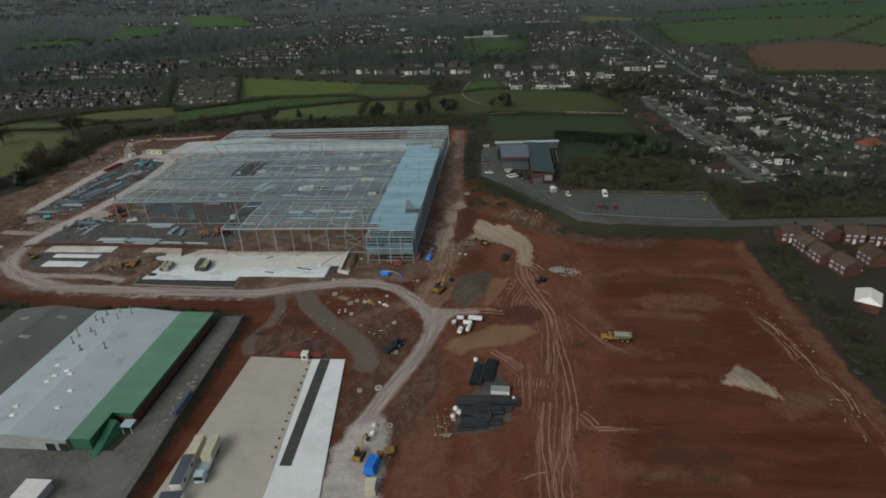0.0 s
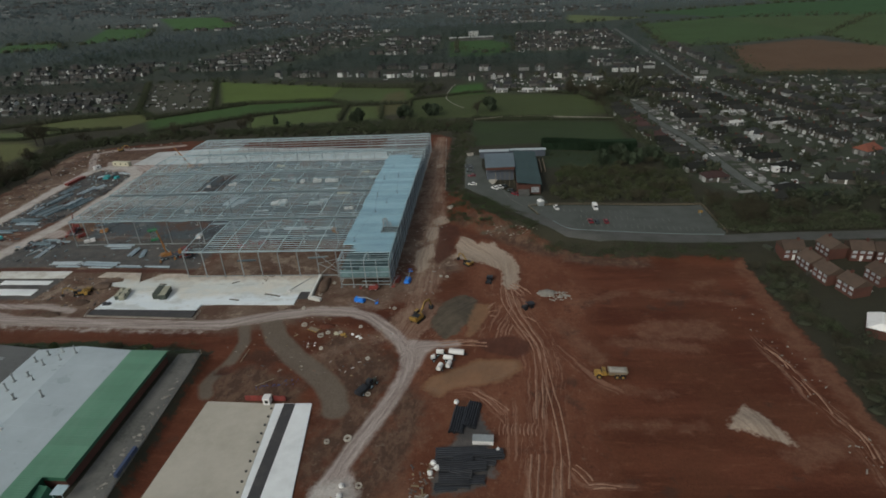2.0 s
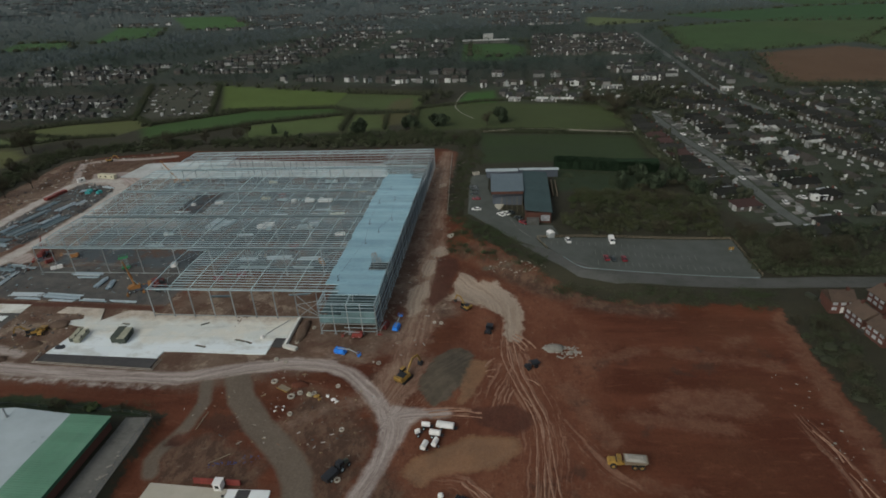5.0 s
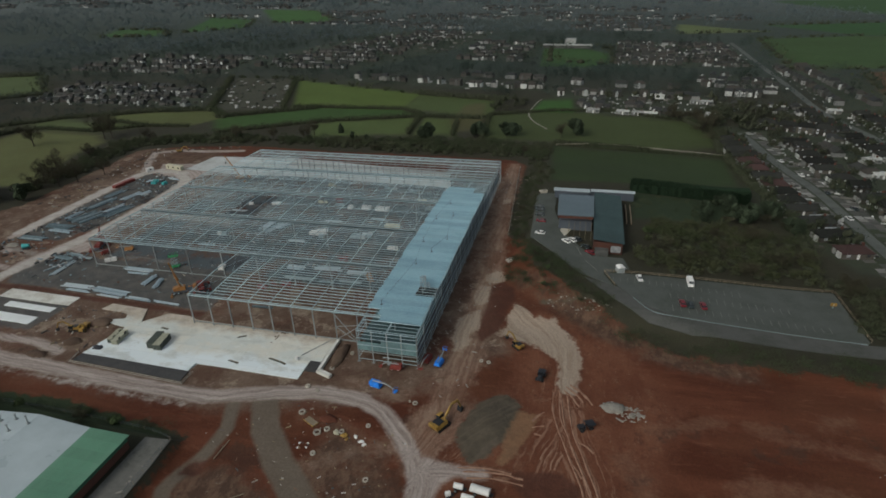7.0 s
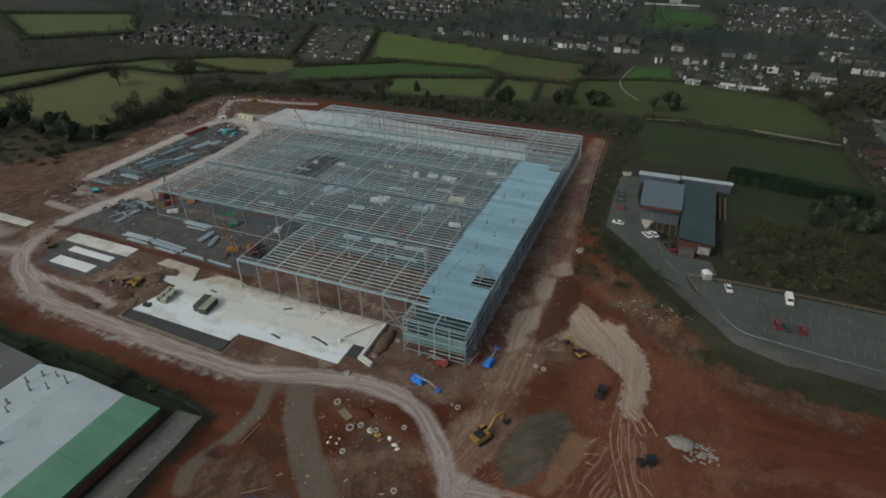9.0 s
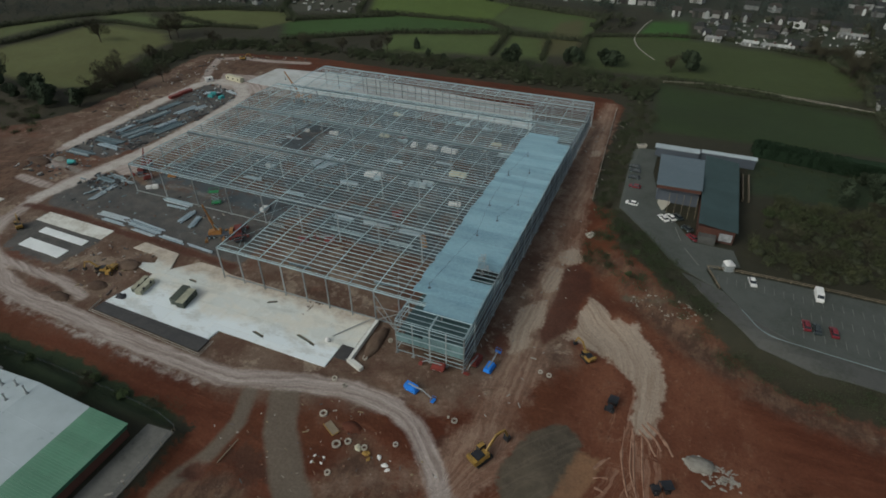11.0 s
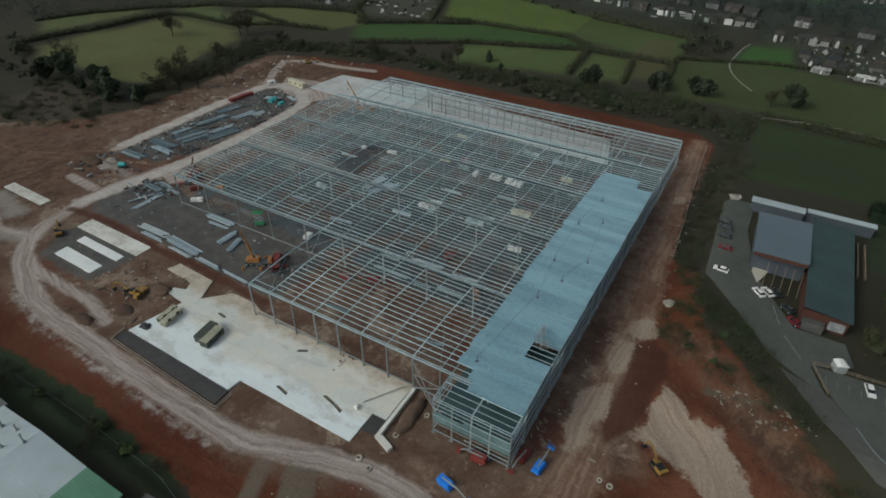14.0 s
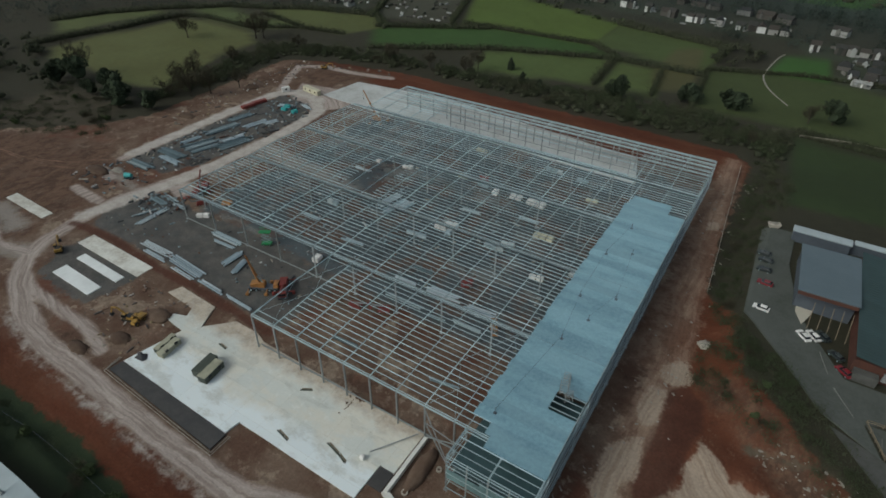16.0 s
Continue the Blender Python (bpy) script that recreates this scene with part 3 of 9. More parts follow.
FIELDS = [  # outline, colour
    ([(-350, 292), (-300, 290), (-280, 270), (-302, 250), (-350, 240)], (0.046, 0.030, 0.029)),
    ([(-288, 634), (-141, 582), (-140, 524), (-236, 519)], (0.066, 0.074, 0.024)),
    ([(-284, 474), (-213, 517), (-140, 520), (-122, 505), (-196, 476), (-257, 436)], (0.034, 0.052, 0.020)),
    ([(-193, 472), (-121, 498), (-114, 452), (-180, 434)], (0.062, 0.066, 0.030)),
    ([(-115, 500), (-88, 494), (-80, 452), (-110, 452)], (0.062, 0.064, 0.030)),
    ([(-140, 582), (-62, 560), (-68, 505), (-140, 524)], (0.052, 0.056, 0.026)),
    ([(-66, 513), (-16, 531), (77, 511), (90, 470), (88, 446), (46, 440), (-10, 446), (-60, 448)], (0.042, 0.043, 0.021)),
    ([(-12, 437), (88, 426), (86, 376), (30, 362), (-8, 360)], (0.025, 0.030, 0.015)),
    ([(-92, 159), (-96, 168), (-132, 170), (-180, 168), (-232, 174), (-232, 157), (-135, 156)], (0.022, 0.026, 0.017)),
    ([(-30, 570), (-6, 573), (-2, 528), (-36, 527)], (0.034, 0.062, 0.020)),
    ([(-399, 311), (-374, 316), (-340, 309), (-315, 312), (-304, 318), (-310, 340), (-321, 370), (-322, 388), (-326, 402), (-349, 419), (-395, 420), (-409, 413), (-412, 391), (-418, 356), (-421, 324)], (0.084, 0.070, 0.038)),
    ([(-780, 575), (-617, 632), (-516, 538), (-595, 477)], (0.062, 0.064, 0.034)),
    ([(-479, 360), (-472, 381), (-462, 400), (-446, 420), (-435, 418), (-439, 397), (-444, 362), (-448, 341)], (0.072, 0.066, 0.036)),
    ([(-427, 437), (-415, 454), (-393, 451), (-337, 446), (-326, 442), (-343, 429), (-381, 424), (-407, 428)], (0.064, 0.064, 0.034)),
    ([(-381, 471), (-355, 484), (-300, 498), (-278, 476), (-289, 451), (-324, 445), (-368, 458)], (0.074, 0.066, 0.033)),
    ([(-302, 497), (-371, 641), (-293, 638), (-243, 514)], (0.048, 0.038, 0.038)),
    ([(31, 317), (60, 321), (97, 340), (95, 348.6), (32, 348.8)], (0.024, 0.028, 0.020)),
    ([(-92, 545), (-76, 553), (-70, 508), (-66, 470), (-84, 464), (-92, 490)], (0.066, 0.050, 0.031)),
    ([(-55, 870), (0, 869), (28, 830), (27, 762), (2, 732), (-48, 738)], (0.036, 0.060, 0.022)),
    ([(-805, 1480), (-646, 1455), (-478, 1200), (-628, 1213)], (0.045, 0.078, 0.028)),
    ([(-834, 1306), (-702, 1260), (-641, 1125), (-729, 1046)], (0.040, 0.070, 0.027)),
    ([(-901, 1094), (-791, 1086), (-720, 995), (-850, 980)], (0.042, 0.070, 0.028)),
    ([(140, 1160), (258, 1050), (128, 1025)], (0.10, 0.095, 0.05)),
    ([(223, 971), (356, 1004), (553, 960), (400, 781), (270, 743), (205, 737)], (0.040, 0.056, 0.023)),
    ([(356, 1004), (553, 960), (720, 860), (560, 720), (405, 690), (400, 781)], (0.046, 0.056, 0.025)),
    ([(263, 722), (369, 754), (410, 688), (470, 560), (332, 550), (234, 564)], (0.100, 0.046, 0.034)),
    ([(268, 1135), (516, 1184), (900, 1140), (900, 860), (720, 862), (553, 964), (358, 1010)], (0.030, 0.056, 0.024)),
    ([(380, 1650), (900, 1600), (1300, 1300), (900, 1180), (520, 1200)], (0.036, 0.058, 0.027)),
]
DUST_PATCHES = [[(-24.3, 259.3), (-22.7, 264.6), (-19.2, 266), (-17.9, 259), (-22.6, 256.2)], [(-25.5, 243.4), (-25.3, 252.5), (-22.7, 253.4), (-21.9, 243.7), (-23.5, 240.9)],
                [(-27.8, 218.3), (-28.4, 229.4), (-26.1, 234.1), (-23, 236.6), (-21.7, 227.5), (-23.5, 223.9), (-22.8, 215.6), (-26.3, 213.5)], [(-29, 340), (-27, 342), (-26.6, 337), (-28.6, 336)]]
RED_MOUND = [(-21.6, 254.1), (-17.9, 258.4), (-12.6, 254.5), (-11.8, 246), (-14.4, 226.4), (-19, 218.6), (-21, 224), (-21.2, 232.3), (-20.6, 243)]
PINK_BANDS = [([(40, 168), (52, 167), (64, 164)], 5.0), ([(30, 147), (50, 144)], 2.5), ([(30, 132), (54, 132)], 2.5), ([(28, 100), (54, 98)], 3.5), ([(-19, 108), (-18, 88)], 11.0), ([(-20, 131), (-15, 130)], 5.0),
              ([(-8, 110), (-3, 103)], 3.0), ([(-9, 96), (-2, 100)], 3.0), ([(30, 190), (48, 196)], 4.0), ([(56, 196), (86, 190)], 3.5), ([(-60, 176), (-40, 172)], 3.0), ([(24, 178), (34, 158)], 5.0), ([(95.5, 216), (94.2, 190), (93.6, 170), (95, 155), (96, 140), (97, 128), (98, 90)], 6.0), ([(75, 123), (84, 126)], 8.0), ([(74, 201), (81, 205)], 3.5), ([(52, 174), (70, 174)], 10.0)]
RUTTED = [([(-11, 166.8), (-4, 167.4), (1, 166.4)], 4.0), ([(-20, 167), (-15.5, 171), (-12, 176.5)], 5.0), ([(7, 207), (9, 192), (12, 180), (16, 168), (17, 153), (15.5, 135), (14, 122), (13, 108), (13, 96), (13, 40)], 11.5), ([(10, 203), (9, 190), (6, 180), (3, 171)], 10.0), ([(-8, 145), (-3, 144), (2, 138), (6, 132), (10, 127)], 5.0),
          ([(9, 124), (9, 136)], 10.0), ([(19, 120), (22, 115), (25, 113), (33, 113)], 3.5), ([(82.5, 168), (85, 156), (86.6, 144), (89, 136), (90.7, 128), (91, 106)], 5.5), ([(22, 165), (32, 150), (36, 146)], 4.0), ([(5, 96), (12, 98.5)], 2.5),
          ([(-300, 232), (-262, 240), (-246, 256)], 6.0)]
PLAIN_TURF = (0.035, 0.035, 0.023)
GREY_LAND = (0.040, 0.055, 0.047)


BUILT = [  # housing, where trees stand thinner: outline
    [(92, 500), (92, 330), (112, 288), (150, 280), (250, 276), (420, 276), (440, 545), (180, 552), (150, 500)], [(0, 532), (60, 522), (84, 545), (170, 540), (176, 560), (100, 580), (0, 582)],
    [(-240, 634), (-88, 606), (-30, 606), (-18, 578), (106, 574), (106, 598), (-20, 606), (-40, 632), (-88, 634), (-235, 664)], [(30, 735), (172, 740), (176, 930), (40, 930)], [(104, 645), (174, 630), (174, 690), (112, 700)],
    [(-386, 700), (-250, 694), (-160, 880), (-150, 1050), (-330, 1050), (-400, 830)], [(-150, 770), (-60, 760), (-60, 930), (-150, 950)], [(-510, 500), (-322, 506), (-350, 590), (-520, 590)], [(-620, 650), (-388, 650), (-400, 790), (-620, 800)], [(190, 560), (250, 560), (240, 760), (190, 800)]]


def lane_of(x, y, line):
    """Place across and along a line, and distance from it."""
    best, across, run, start = np.full(x.shape, 1e9), np.zeros(x.shape), np.zeros(x.shape), 0.0
    pts = curve_points(line, 4.0)
    for a, b in zip(pts, pts[1:]):
        ex, ey = b.x - a.x, b.y - a.y
        long = math.hypot(ex, ey)
        if long < 1e-6:
            continue
        t = ((x - a.x) * ex + (y - a.y) * ey) / (long * long)
        c = np.clip(t, 0, 1)
        d = np.hypot(x - a.x - c * ex, y - a.y - c * ey)
        k = d < best
        best[k], run[k] = d[k], start + c[k] * long
        across[k] = ((x - a.x) * -ey + (y - a.y) * ex)[k] / long
        start += long
    return across, run, best


def curve_points(line, step=2.0):
    """A rounded line through the corners of a polyline (Catmull-Rom)."""
    p = [Vector(q) for q in line]
    p = [2 * p[0] - p[1], *p, 2 * p[-1] - p[-2]]
    out = []
    for a, b, c, d in zip(p, p[1:], p[2:], p[3:]):
        n = max(2, int((c - b).length / step))
        for i in range(n):
            t = i / n
            out.append(0.5 * (2 * b + (c - a) * t + (2 * a - 5 * b + 4 * c - d) * t * t + (3 * b - a - 3 * c + d) * t ** 3))
    out.append(p[-2])
    return out


def axis_steps(core0, core1, step, mid0, mid1, mid_step, far0, far1):
    a = list(np.arange(core0, core1, step)) + list(np.arange(core1, mid1, mid_step))
    d, p = mid_step, mid1
    while p < far1:
        a.append(p)
        d *= 1.25
        p += d
    a.append(far1)
    b, p = [], core0 - mid_step
    while p > mid0:
        b.append(p)
        p -= mid_step
    d = mid_step
    while p > far0:
        b.append(p)
        d *= 1.25
        p -= d
    return np.array(b[::-1] + [] + a) if not b else np.array([far0] + b[::-1] + a)


def build_ground():
    xs = axis_steps(-320, 112, 1.25, -860, 900, 8.0, -5200, 5200)
    ys = axis_steps(60, 412, 1.25, -40, 1500, 8.0, -3000, 7500)
    nx, ny = len(xs), len(ys)
    X, Y = np.meshgrid(xs, ys)
    X, Y = X.ravel(), Y.ravel()
    Z = height(X, Y)
    near = (X > -345) & (X < 120) & (Y > -70) & (Y < 425)
    xn, yn = X[near], Y[near]
    wob = np.array([noise.noise((a * 0.09, b * 0.09, 0.0)) for a, b in zip(xn, yn)])
    wob2 = np.array([noise.noise((a * 0.35, b * 0.35, 3.0)) for a, b in zip(xn, yn)])
    site = inside(xn, yn, SITE)
    rough = smooth((site + 1) / 3)
    Z[near] += rough * (wob * 0.22 + wob2 * 0.10)
    for flat in ((-146, -62, 180, 213), (-83, -40, 60, 142)):
        k = np.minimum.reduce([xn - flat[0], flat[1] - xn, yn - flat[2], flat[3] - yn])
        Z[near] -= smooth(k / 2) * 0.12
    # the land far off rises a little in long swells
    Z += 9.0 * smooth((Y - 900) / 1500) * (1 + np.sin(X / 410.0 + 1.0) * np.cos(Y / 530.0))
    me = bpy.data.meshes.new("ground")
    idx = np.arange(nx * ny).reshape(ny, nx)
    quads = np.stack([idx[:-1, :-1], idx[:-1, 1:], idx[1:, 1:], idx[1:, :-1]], -1).reshape(-1, 4)
    me.vertices.add(nx * ny)
    me.vertices.foreach_set("co", np.stack([X, Y, Z], 1).ravel().astype(np.float32))
    me.loops.add(quads.size)
    me.loops.foreach_set("vertex_index", quads.ravel().astype(np.int32))
    me.polygons.add(len(quads))
    me.polygons.foreach_set("loop_start", np.arange(0, quads.size, 4, dtype=np.int32))
    me.polygons.foreach_set("use_smooth", np.ones(len(quads), dtype=bool))
    me.update(calc_edges=True)

    def store(name, values, fill=-9.0):
        full = np.full(nx * ny, fill, np.float32)
        full[near] = np.clip(values, -9, 9)
        me.attributes.new(name, "FLOAT", "POINT").data.foreach_set("value", full)

    store("site", site)
    pale = np.maximum.reduce([along(xn, yn, HAUL[:13], 4.8), along(xn, yn, HAUL[12:], 5.8), along(xn, yn, SPUR, 3.2), along(xn, yn, WEST_EXIT, 2.6), inside(xn, yn, [(-40, 60), (-40, 101), (-37.5, 111), (-32, 116), (-29.5, 110), (-29, 99), (-30, 60)]),
                              along(xn, yn, [(-206, 195), (-194, 190.6), (-178, 189.8), (-164, 190), (-152, 186.5)], 3.4), inside(xn, yn, [(-236, 344), (-212, 342), (-203, 352), (-222, 368), (-248, 364)]),
                              inside(xn, yn, [(-27, 167), (-24.5, 169.5), (-20, 168.4), (-15, 168.2), (-14.4, 165), (-17.6, 162.4), (-19, 158), (-20.4, 152), (-23, 152)]), along(xn, yn, [(-250, 350), (-262, 370), (-268, 384), (-256, 391), (-236, 392), (-212, 397)], 4.5),
                              inside(xn, yn, [(-207, 259), (-211, 251), (-202, 248), (-198, 254)]), along(xn, yn, [(-240, 232), (-224, 231)], 4.0), along(xn, yn, [(-246, 246), (-236, 244)], 4.0),
                              along(xn, yn, [(-218, 225), (-214, 248), (-210, 270), (-210, 320)], 6.0)])
    store("pale", pale)
    store("mud", np.maximum.reduce([inside(xn, yn, [(-17, 264), (-8, 264), (8, 249), (26, 234), (42, 224), (62, 221), (62, 215), (38, 217), (20, 227), (4, 240), (-10, 254)]), inside(xn, yn, BARE_WEST), inside(xn, yn, NORTH_WEST), inside(xn, yn, [(-52, 176), (-38, 168), (-27, 158), (-27, 146), (-33, 124), (-38, 108), (-46, 112), (-44, 128), (-46, 142), (-52, 158)]),
                                    inside(xn, yn, [(-22, 148), (-16, 141), (-17, 128), (-20, 112), (-33, 100), (-31, 118), (-26, 138)]), inside(xn, yn, [(-82, 152), (-72, 156), (-60, 152), (-52, 146), (-52, 139), (-78, 138)])]))
    store("dust", np.maximum.reduce([along(xn, yn, SPUR_NORTH, 8.0), along(xn, yn, [(-29, 174), (-25, 188), (-21, 204), (-20, 214)], 9.0), along(xn, yn, [(-27, 166), (-22, 176), (-18, 188)], 7.0)]))
    store("pink", np.maximum.reduce([along(xn, yn, line, w) for line, w in PINK_BANDS]))
    rutted = np.maximum.reduce([along(xn, yn, line, w) for line, w in RUTTED])
    store("rutted", rutted)
    store("fresh", inside(xn, yn, [(-31, 60), (-33, 118), (-26, 150), (-20, 160), (-6, 205), (-20, 262), (0, 252), (14, 240), (40, 200), (30, 160), (30, 110), (28, 60)]))
    # wheel marks run along the tracks: place across and along the nearest one
    lane, nearest = np.zeros((len(xn), 3)), np.full(len(xn), 1e9)
    for k, (line, w) in enumerate([(HAUL, 9.0), (WEST_EXIT, 9.0), (SPUR, 7.0), (SPUR_NORTH, 9.0), ([(-26, 160), (-21, 172), (-15, 180), (-9, 187)], 8.0), ([(-11, 244), (-4, 235), (4, 228), (8, 215), (8, 200)], 14.0), *RUTTED]):
        across, run, dist = lane_of(xn, yn, line)
        take = dist - w / 2 < nearest
        nearest[take] = (dist - w / 2)[take]
        lane[take] = np.stack([across, run, np.full(len(xn), k * 13.0)], 1)[take]
    full = np.zeros((nx * ny, 3), np.float32)
    full[near] = lane
    me.attributes.new("lane", "FLOAT_VECTOR", "POINT").data.foreach_set("vector", full.ravel())
    store("tan", np.maximum.reduce([inside(xn, yn, TAN_SPREAD), inside(xn, yn, TAN_CONE) + 0.8, *[inside(xn, yn, p) + 0.7 for p in DUST_PATCHES]]))
    store("ochre", np.maximum(inside(xn, yn, PUDDLE), inside(xn, yn, TAN_PATCH) + 0.8))
    store("olive", np.maximum(along(xn, yn, OLIVE_TRACK, 7.6), along(xn, yn, SIDE_TRACK, 3.8)))
    store("white", np.maximum.reduce([inside(xn, yn, [(-42, 60), (-42, 102), (-39, 111), (-33, 114), (-29, 110), (-28, 98), (-28.5, 60)]), along(xn, yn, [(-219, 222), (-213, 250), (-210.5, 271), (-210, 314), (-213, 338), (-224, 350), (-240, 353), (-248, 345), (-249, 322), (-248, 262)], 6.4),
                                      along(xn, yn, [(-190, 181), (-168, 175.8), (-150, 175.2), (-133, 174.6), (-112, 173.6), (-96, 173.2)], 0.1)]))
    store("pool", np.maximum.reduce([inside(xn, yn, RED_POOL), inside(xn, yn, TRENCH), inside(xn, yn, RED_MOUND), along(xn, yn, [(-217, 217.6), (-196, 219), (-168, 217), (-151, 217.2), (-120, 215.6)], 3.0)]))
    store("wet", inside(xn, yn, PUDDLE))
    store("gravel", np.maximum(inside(xn, yn, GRAVEL), along(xn, yn, [(-2, 246.5), (5, 246), (12, 246.4), (18, 247)], 1.4)))
    store("yard", np.maximum.reduce([inside(xn, yn, YARD), inside(xn, yn, LAYDOWN), inside(xn, yn, BLACK_BASE), inside(xn, yn, PIPE_YARD) - 2.0]))
    store("hall", inside(xn, yn, HALL_FLOOR))
    store("powder", np.maximum.reduce([along(xn, yn, [(-204, 296), (-185, 293), (-170, 292), (-154, 289)], 9.0), along(xn, yn, [(-205, 270), (-200, 290)], 5.0), along(xn, yn, [(-232, 206), (-250, 209)], 7.0), along(xn, yn, [(-222, 196), (-212, 200)], 7.0), along(xn, yn, [(-236, 246), (-222, 244)], 4.0)]))
    store("worn", np.maximum.reduce([along(xn, yn, [(-31, 173), (-36, 170.6), (-40, 168.6), (-43.8, 165.9), (-48.5, 162.2), (-55, 158)], 3.0), along(xn, yn, [(-31, 172), (-36, 169.5)], 5.0), along(xn, yn, [(-31.4, 175.6), (-28.3, 181.3), (-24, 187.2), (-24, 199)], 3.0),
                                     along(xn, yn, [(-52, 192), (-44, 190.6), (-36, 190)], 5.0), along(xn, yn, [(-29.4, 262), (-30, 284), (-29.6, 310), (-29.6, 331), (-32, 366), (-31, 388)], 5.6)]))
    # the soil of the west half is browner than the fresh red cut in the east
    store("brown", inside(xn, yn, [(-340, 196), (-215, 188), (-190, 178), (-150, 174.5), (-86, 173.5), (-60, 179), (-30, 192), (-10, 215), (-24, 262), (-25, 374), (-205, 382), (-255, 392), (-300, 396), (-330, 300)]))
    turf = np.tile(np.array([*PLAIN_TURF, 1.0], np.float32), (nx * ny, 1))
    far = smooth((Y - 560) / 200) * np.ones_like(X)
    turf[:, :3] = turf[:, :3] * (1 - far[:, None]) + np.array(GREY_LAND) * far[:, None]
    # distance haze mixed into the turf colour: far land fades to pale blue-grey
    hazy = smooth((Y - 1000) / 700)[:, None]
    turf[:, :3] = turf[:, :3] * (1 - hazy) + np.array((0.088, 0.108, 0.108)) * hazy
    for poly, colour in FIELDS:
        px, py = [p[0] for p in poly], [p[1] for p in poly]
        box = (X > min(px) - 9) & (X < max(px) + 9) & (Y > min(py) - 9) & (Y < max(py) + 9)
        k = smooth((inside(X[box], Y[box], poly) + 3) / 6)[:, None]
        turf[box, :3] = turf[box, :3] * (1 - k) + np.array(colour) * ((1.20, 1.62, 1.20) if py[0] < 700 else (1.05, 1.42, 1.15)) * k
    for poly in BUILT:  # gardens, drives and paths between the houses
        px, py = [p[0] for p in poly], [p[1] for p in poly]
        box = (X > min(px) - 9) & (X < max(px) + 9) & (Y > min(py) - 9) & (Y < max(py) + 9)
        k = 0.8 * smooth((inside(X[box], Y[box], poly) + 4) / 8)[:, None]
        turf[box, :3] = turf[box, :3] * (1 - k) + np.array((0.047, 0.060, 0.042)) * k
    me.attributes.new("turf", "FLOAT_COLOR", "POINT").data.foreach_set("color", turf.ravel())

    n = Nodes("soil_and_turf")
    edge = n.math("MULTIPLY", n.math("SUBTRACT", n.noise(0.22, 6.0, 0.65), 0.5), 7.0)
    fray = n.math("MULTIPLY", n.math("SUBTRACT", n.noise(0.9, 5.0, 0.7), 0.5), 3.0)
    ragged = n.math("ADD", edge, fray)

    def zone(name, soft=0.6, amount=1.0):
        return n.ramp(n.math("ADD", n.attr(name), n.math("MULTIPLY", ragged, amount)), -soft, soft)

    grain = n.noise(1.6, 6.0, 0.75)
    blotch = n.noise(0.035, 5.0, 0.65)
    sweep = n.noise(0.06, 5.0, 0.6, (0.35, 1.6, 1.0))
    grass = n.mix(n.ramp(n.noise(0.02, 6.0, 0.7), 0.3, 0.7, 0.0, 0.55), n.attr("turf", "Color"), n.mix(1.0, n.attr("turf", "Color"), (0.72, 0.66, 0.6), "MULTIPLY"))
    grass = n.mix(n.ramp(n.noise(0.25, 5.0, 0.75), 0.35, 0.75, 0.0, 0.45), grass, n.mix(1.0, grass, (1.45, 1.35, 1.2), "MULTIPLY"))
    mark = n.attr("lane", "Vector")
    wander = n.math("MULTIPLY", n.math("SUBTRACT", n.noise(0.06, 4.0, 0.6, None, None, 33.0), 0.5), 5.0)
    shifted = n.tree.nodes.new("ShaderNodeVectorMath")
    n.tree.links.new(mark, shifted.inputs[0])
    apart = n.tree.nodes.new("ShaderNodeCombineXYZ")
    n.tree.links.new(wander, apart.inputs[0])
    n.tree.links.new(apart.outputs[0], shifted.inputs[1])
    streak = n.noise(1.0, 5.0, 0.62, (0.95, 0.035, 1), shifted.outputs[0])
    lines = n.ramp(streak, 0.50, 0.60)
    red = n.mix(n.ramp(sweep, 0.38, 0.66), (0.0760, 0.0230, 0.0112), (0.1280, 0.0460, 0.0248))
    red = n.mix(n.ramp(blotch, 0.42, 0.62, 0.0, 0.7), red, (0.1030, 0.0400, 0.0205))
    red = n.mix(n.ramp(n.noise(0.10, 6.0, 0.75, (0.6, 1.2, 1), None, 40.0), 0.60, 0.80, 0.0, 0.6), red, (0.2300, 0.1186, 0.0757))
    fresh = n.mix(n.ramp(n.noise(0.07, 6.0, 0.7, (1.3, 0.7, 1), None, 51.0), 0.36, 0.66), (0.1140, 0.0420, 0.0232), (0.1660, 0.0710, 0.0418))
    fresh = n.mix(n.ramp(n.noise(0.16, 6.0, 0.75, (1.2, 0.8, 1), None, 57.0), 0.54, 0.74, 0.0, 0.6), fresh, (0.2050, 0.1130, 0.0750))
    fresh = n.mix(n.ramp(n.noise(0.13, 6.0, 0.7, None, None, 63.0), 0.58, 0.68, 0.0, 0.75), fresh, (0.0802, 0.0342, 0.0213))
    fresh = n.mix(n.ramp(n.noise(0.42, 7.0, 0.78, (1.3, 0.7, 1), None, 143.0), 0.56, 0.66, 0.0, 0.5), fresh, (0.2400, 0.1480, 0.1040))
    fresh = n.mix(n.ramp(n.noise(0.38, 7.0, 0.78, None, None, 157.0), 0.55, 0.65, 0.0, 0.6), fresh, (0.0770, 0.0282, 0.0165))
    red = n.mix(n.ramp(n.noise(0.33, 7.0, 0.78, (0.35, 1.5, 1), None, 131.0), 0.54, 0.70, 0.0, 0.6), red, (0.1900, 0.0860, 0.0500))
    red = n.mix(zone("fresh", 4.0, 1.5), red, fresh)
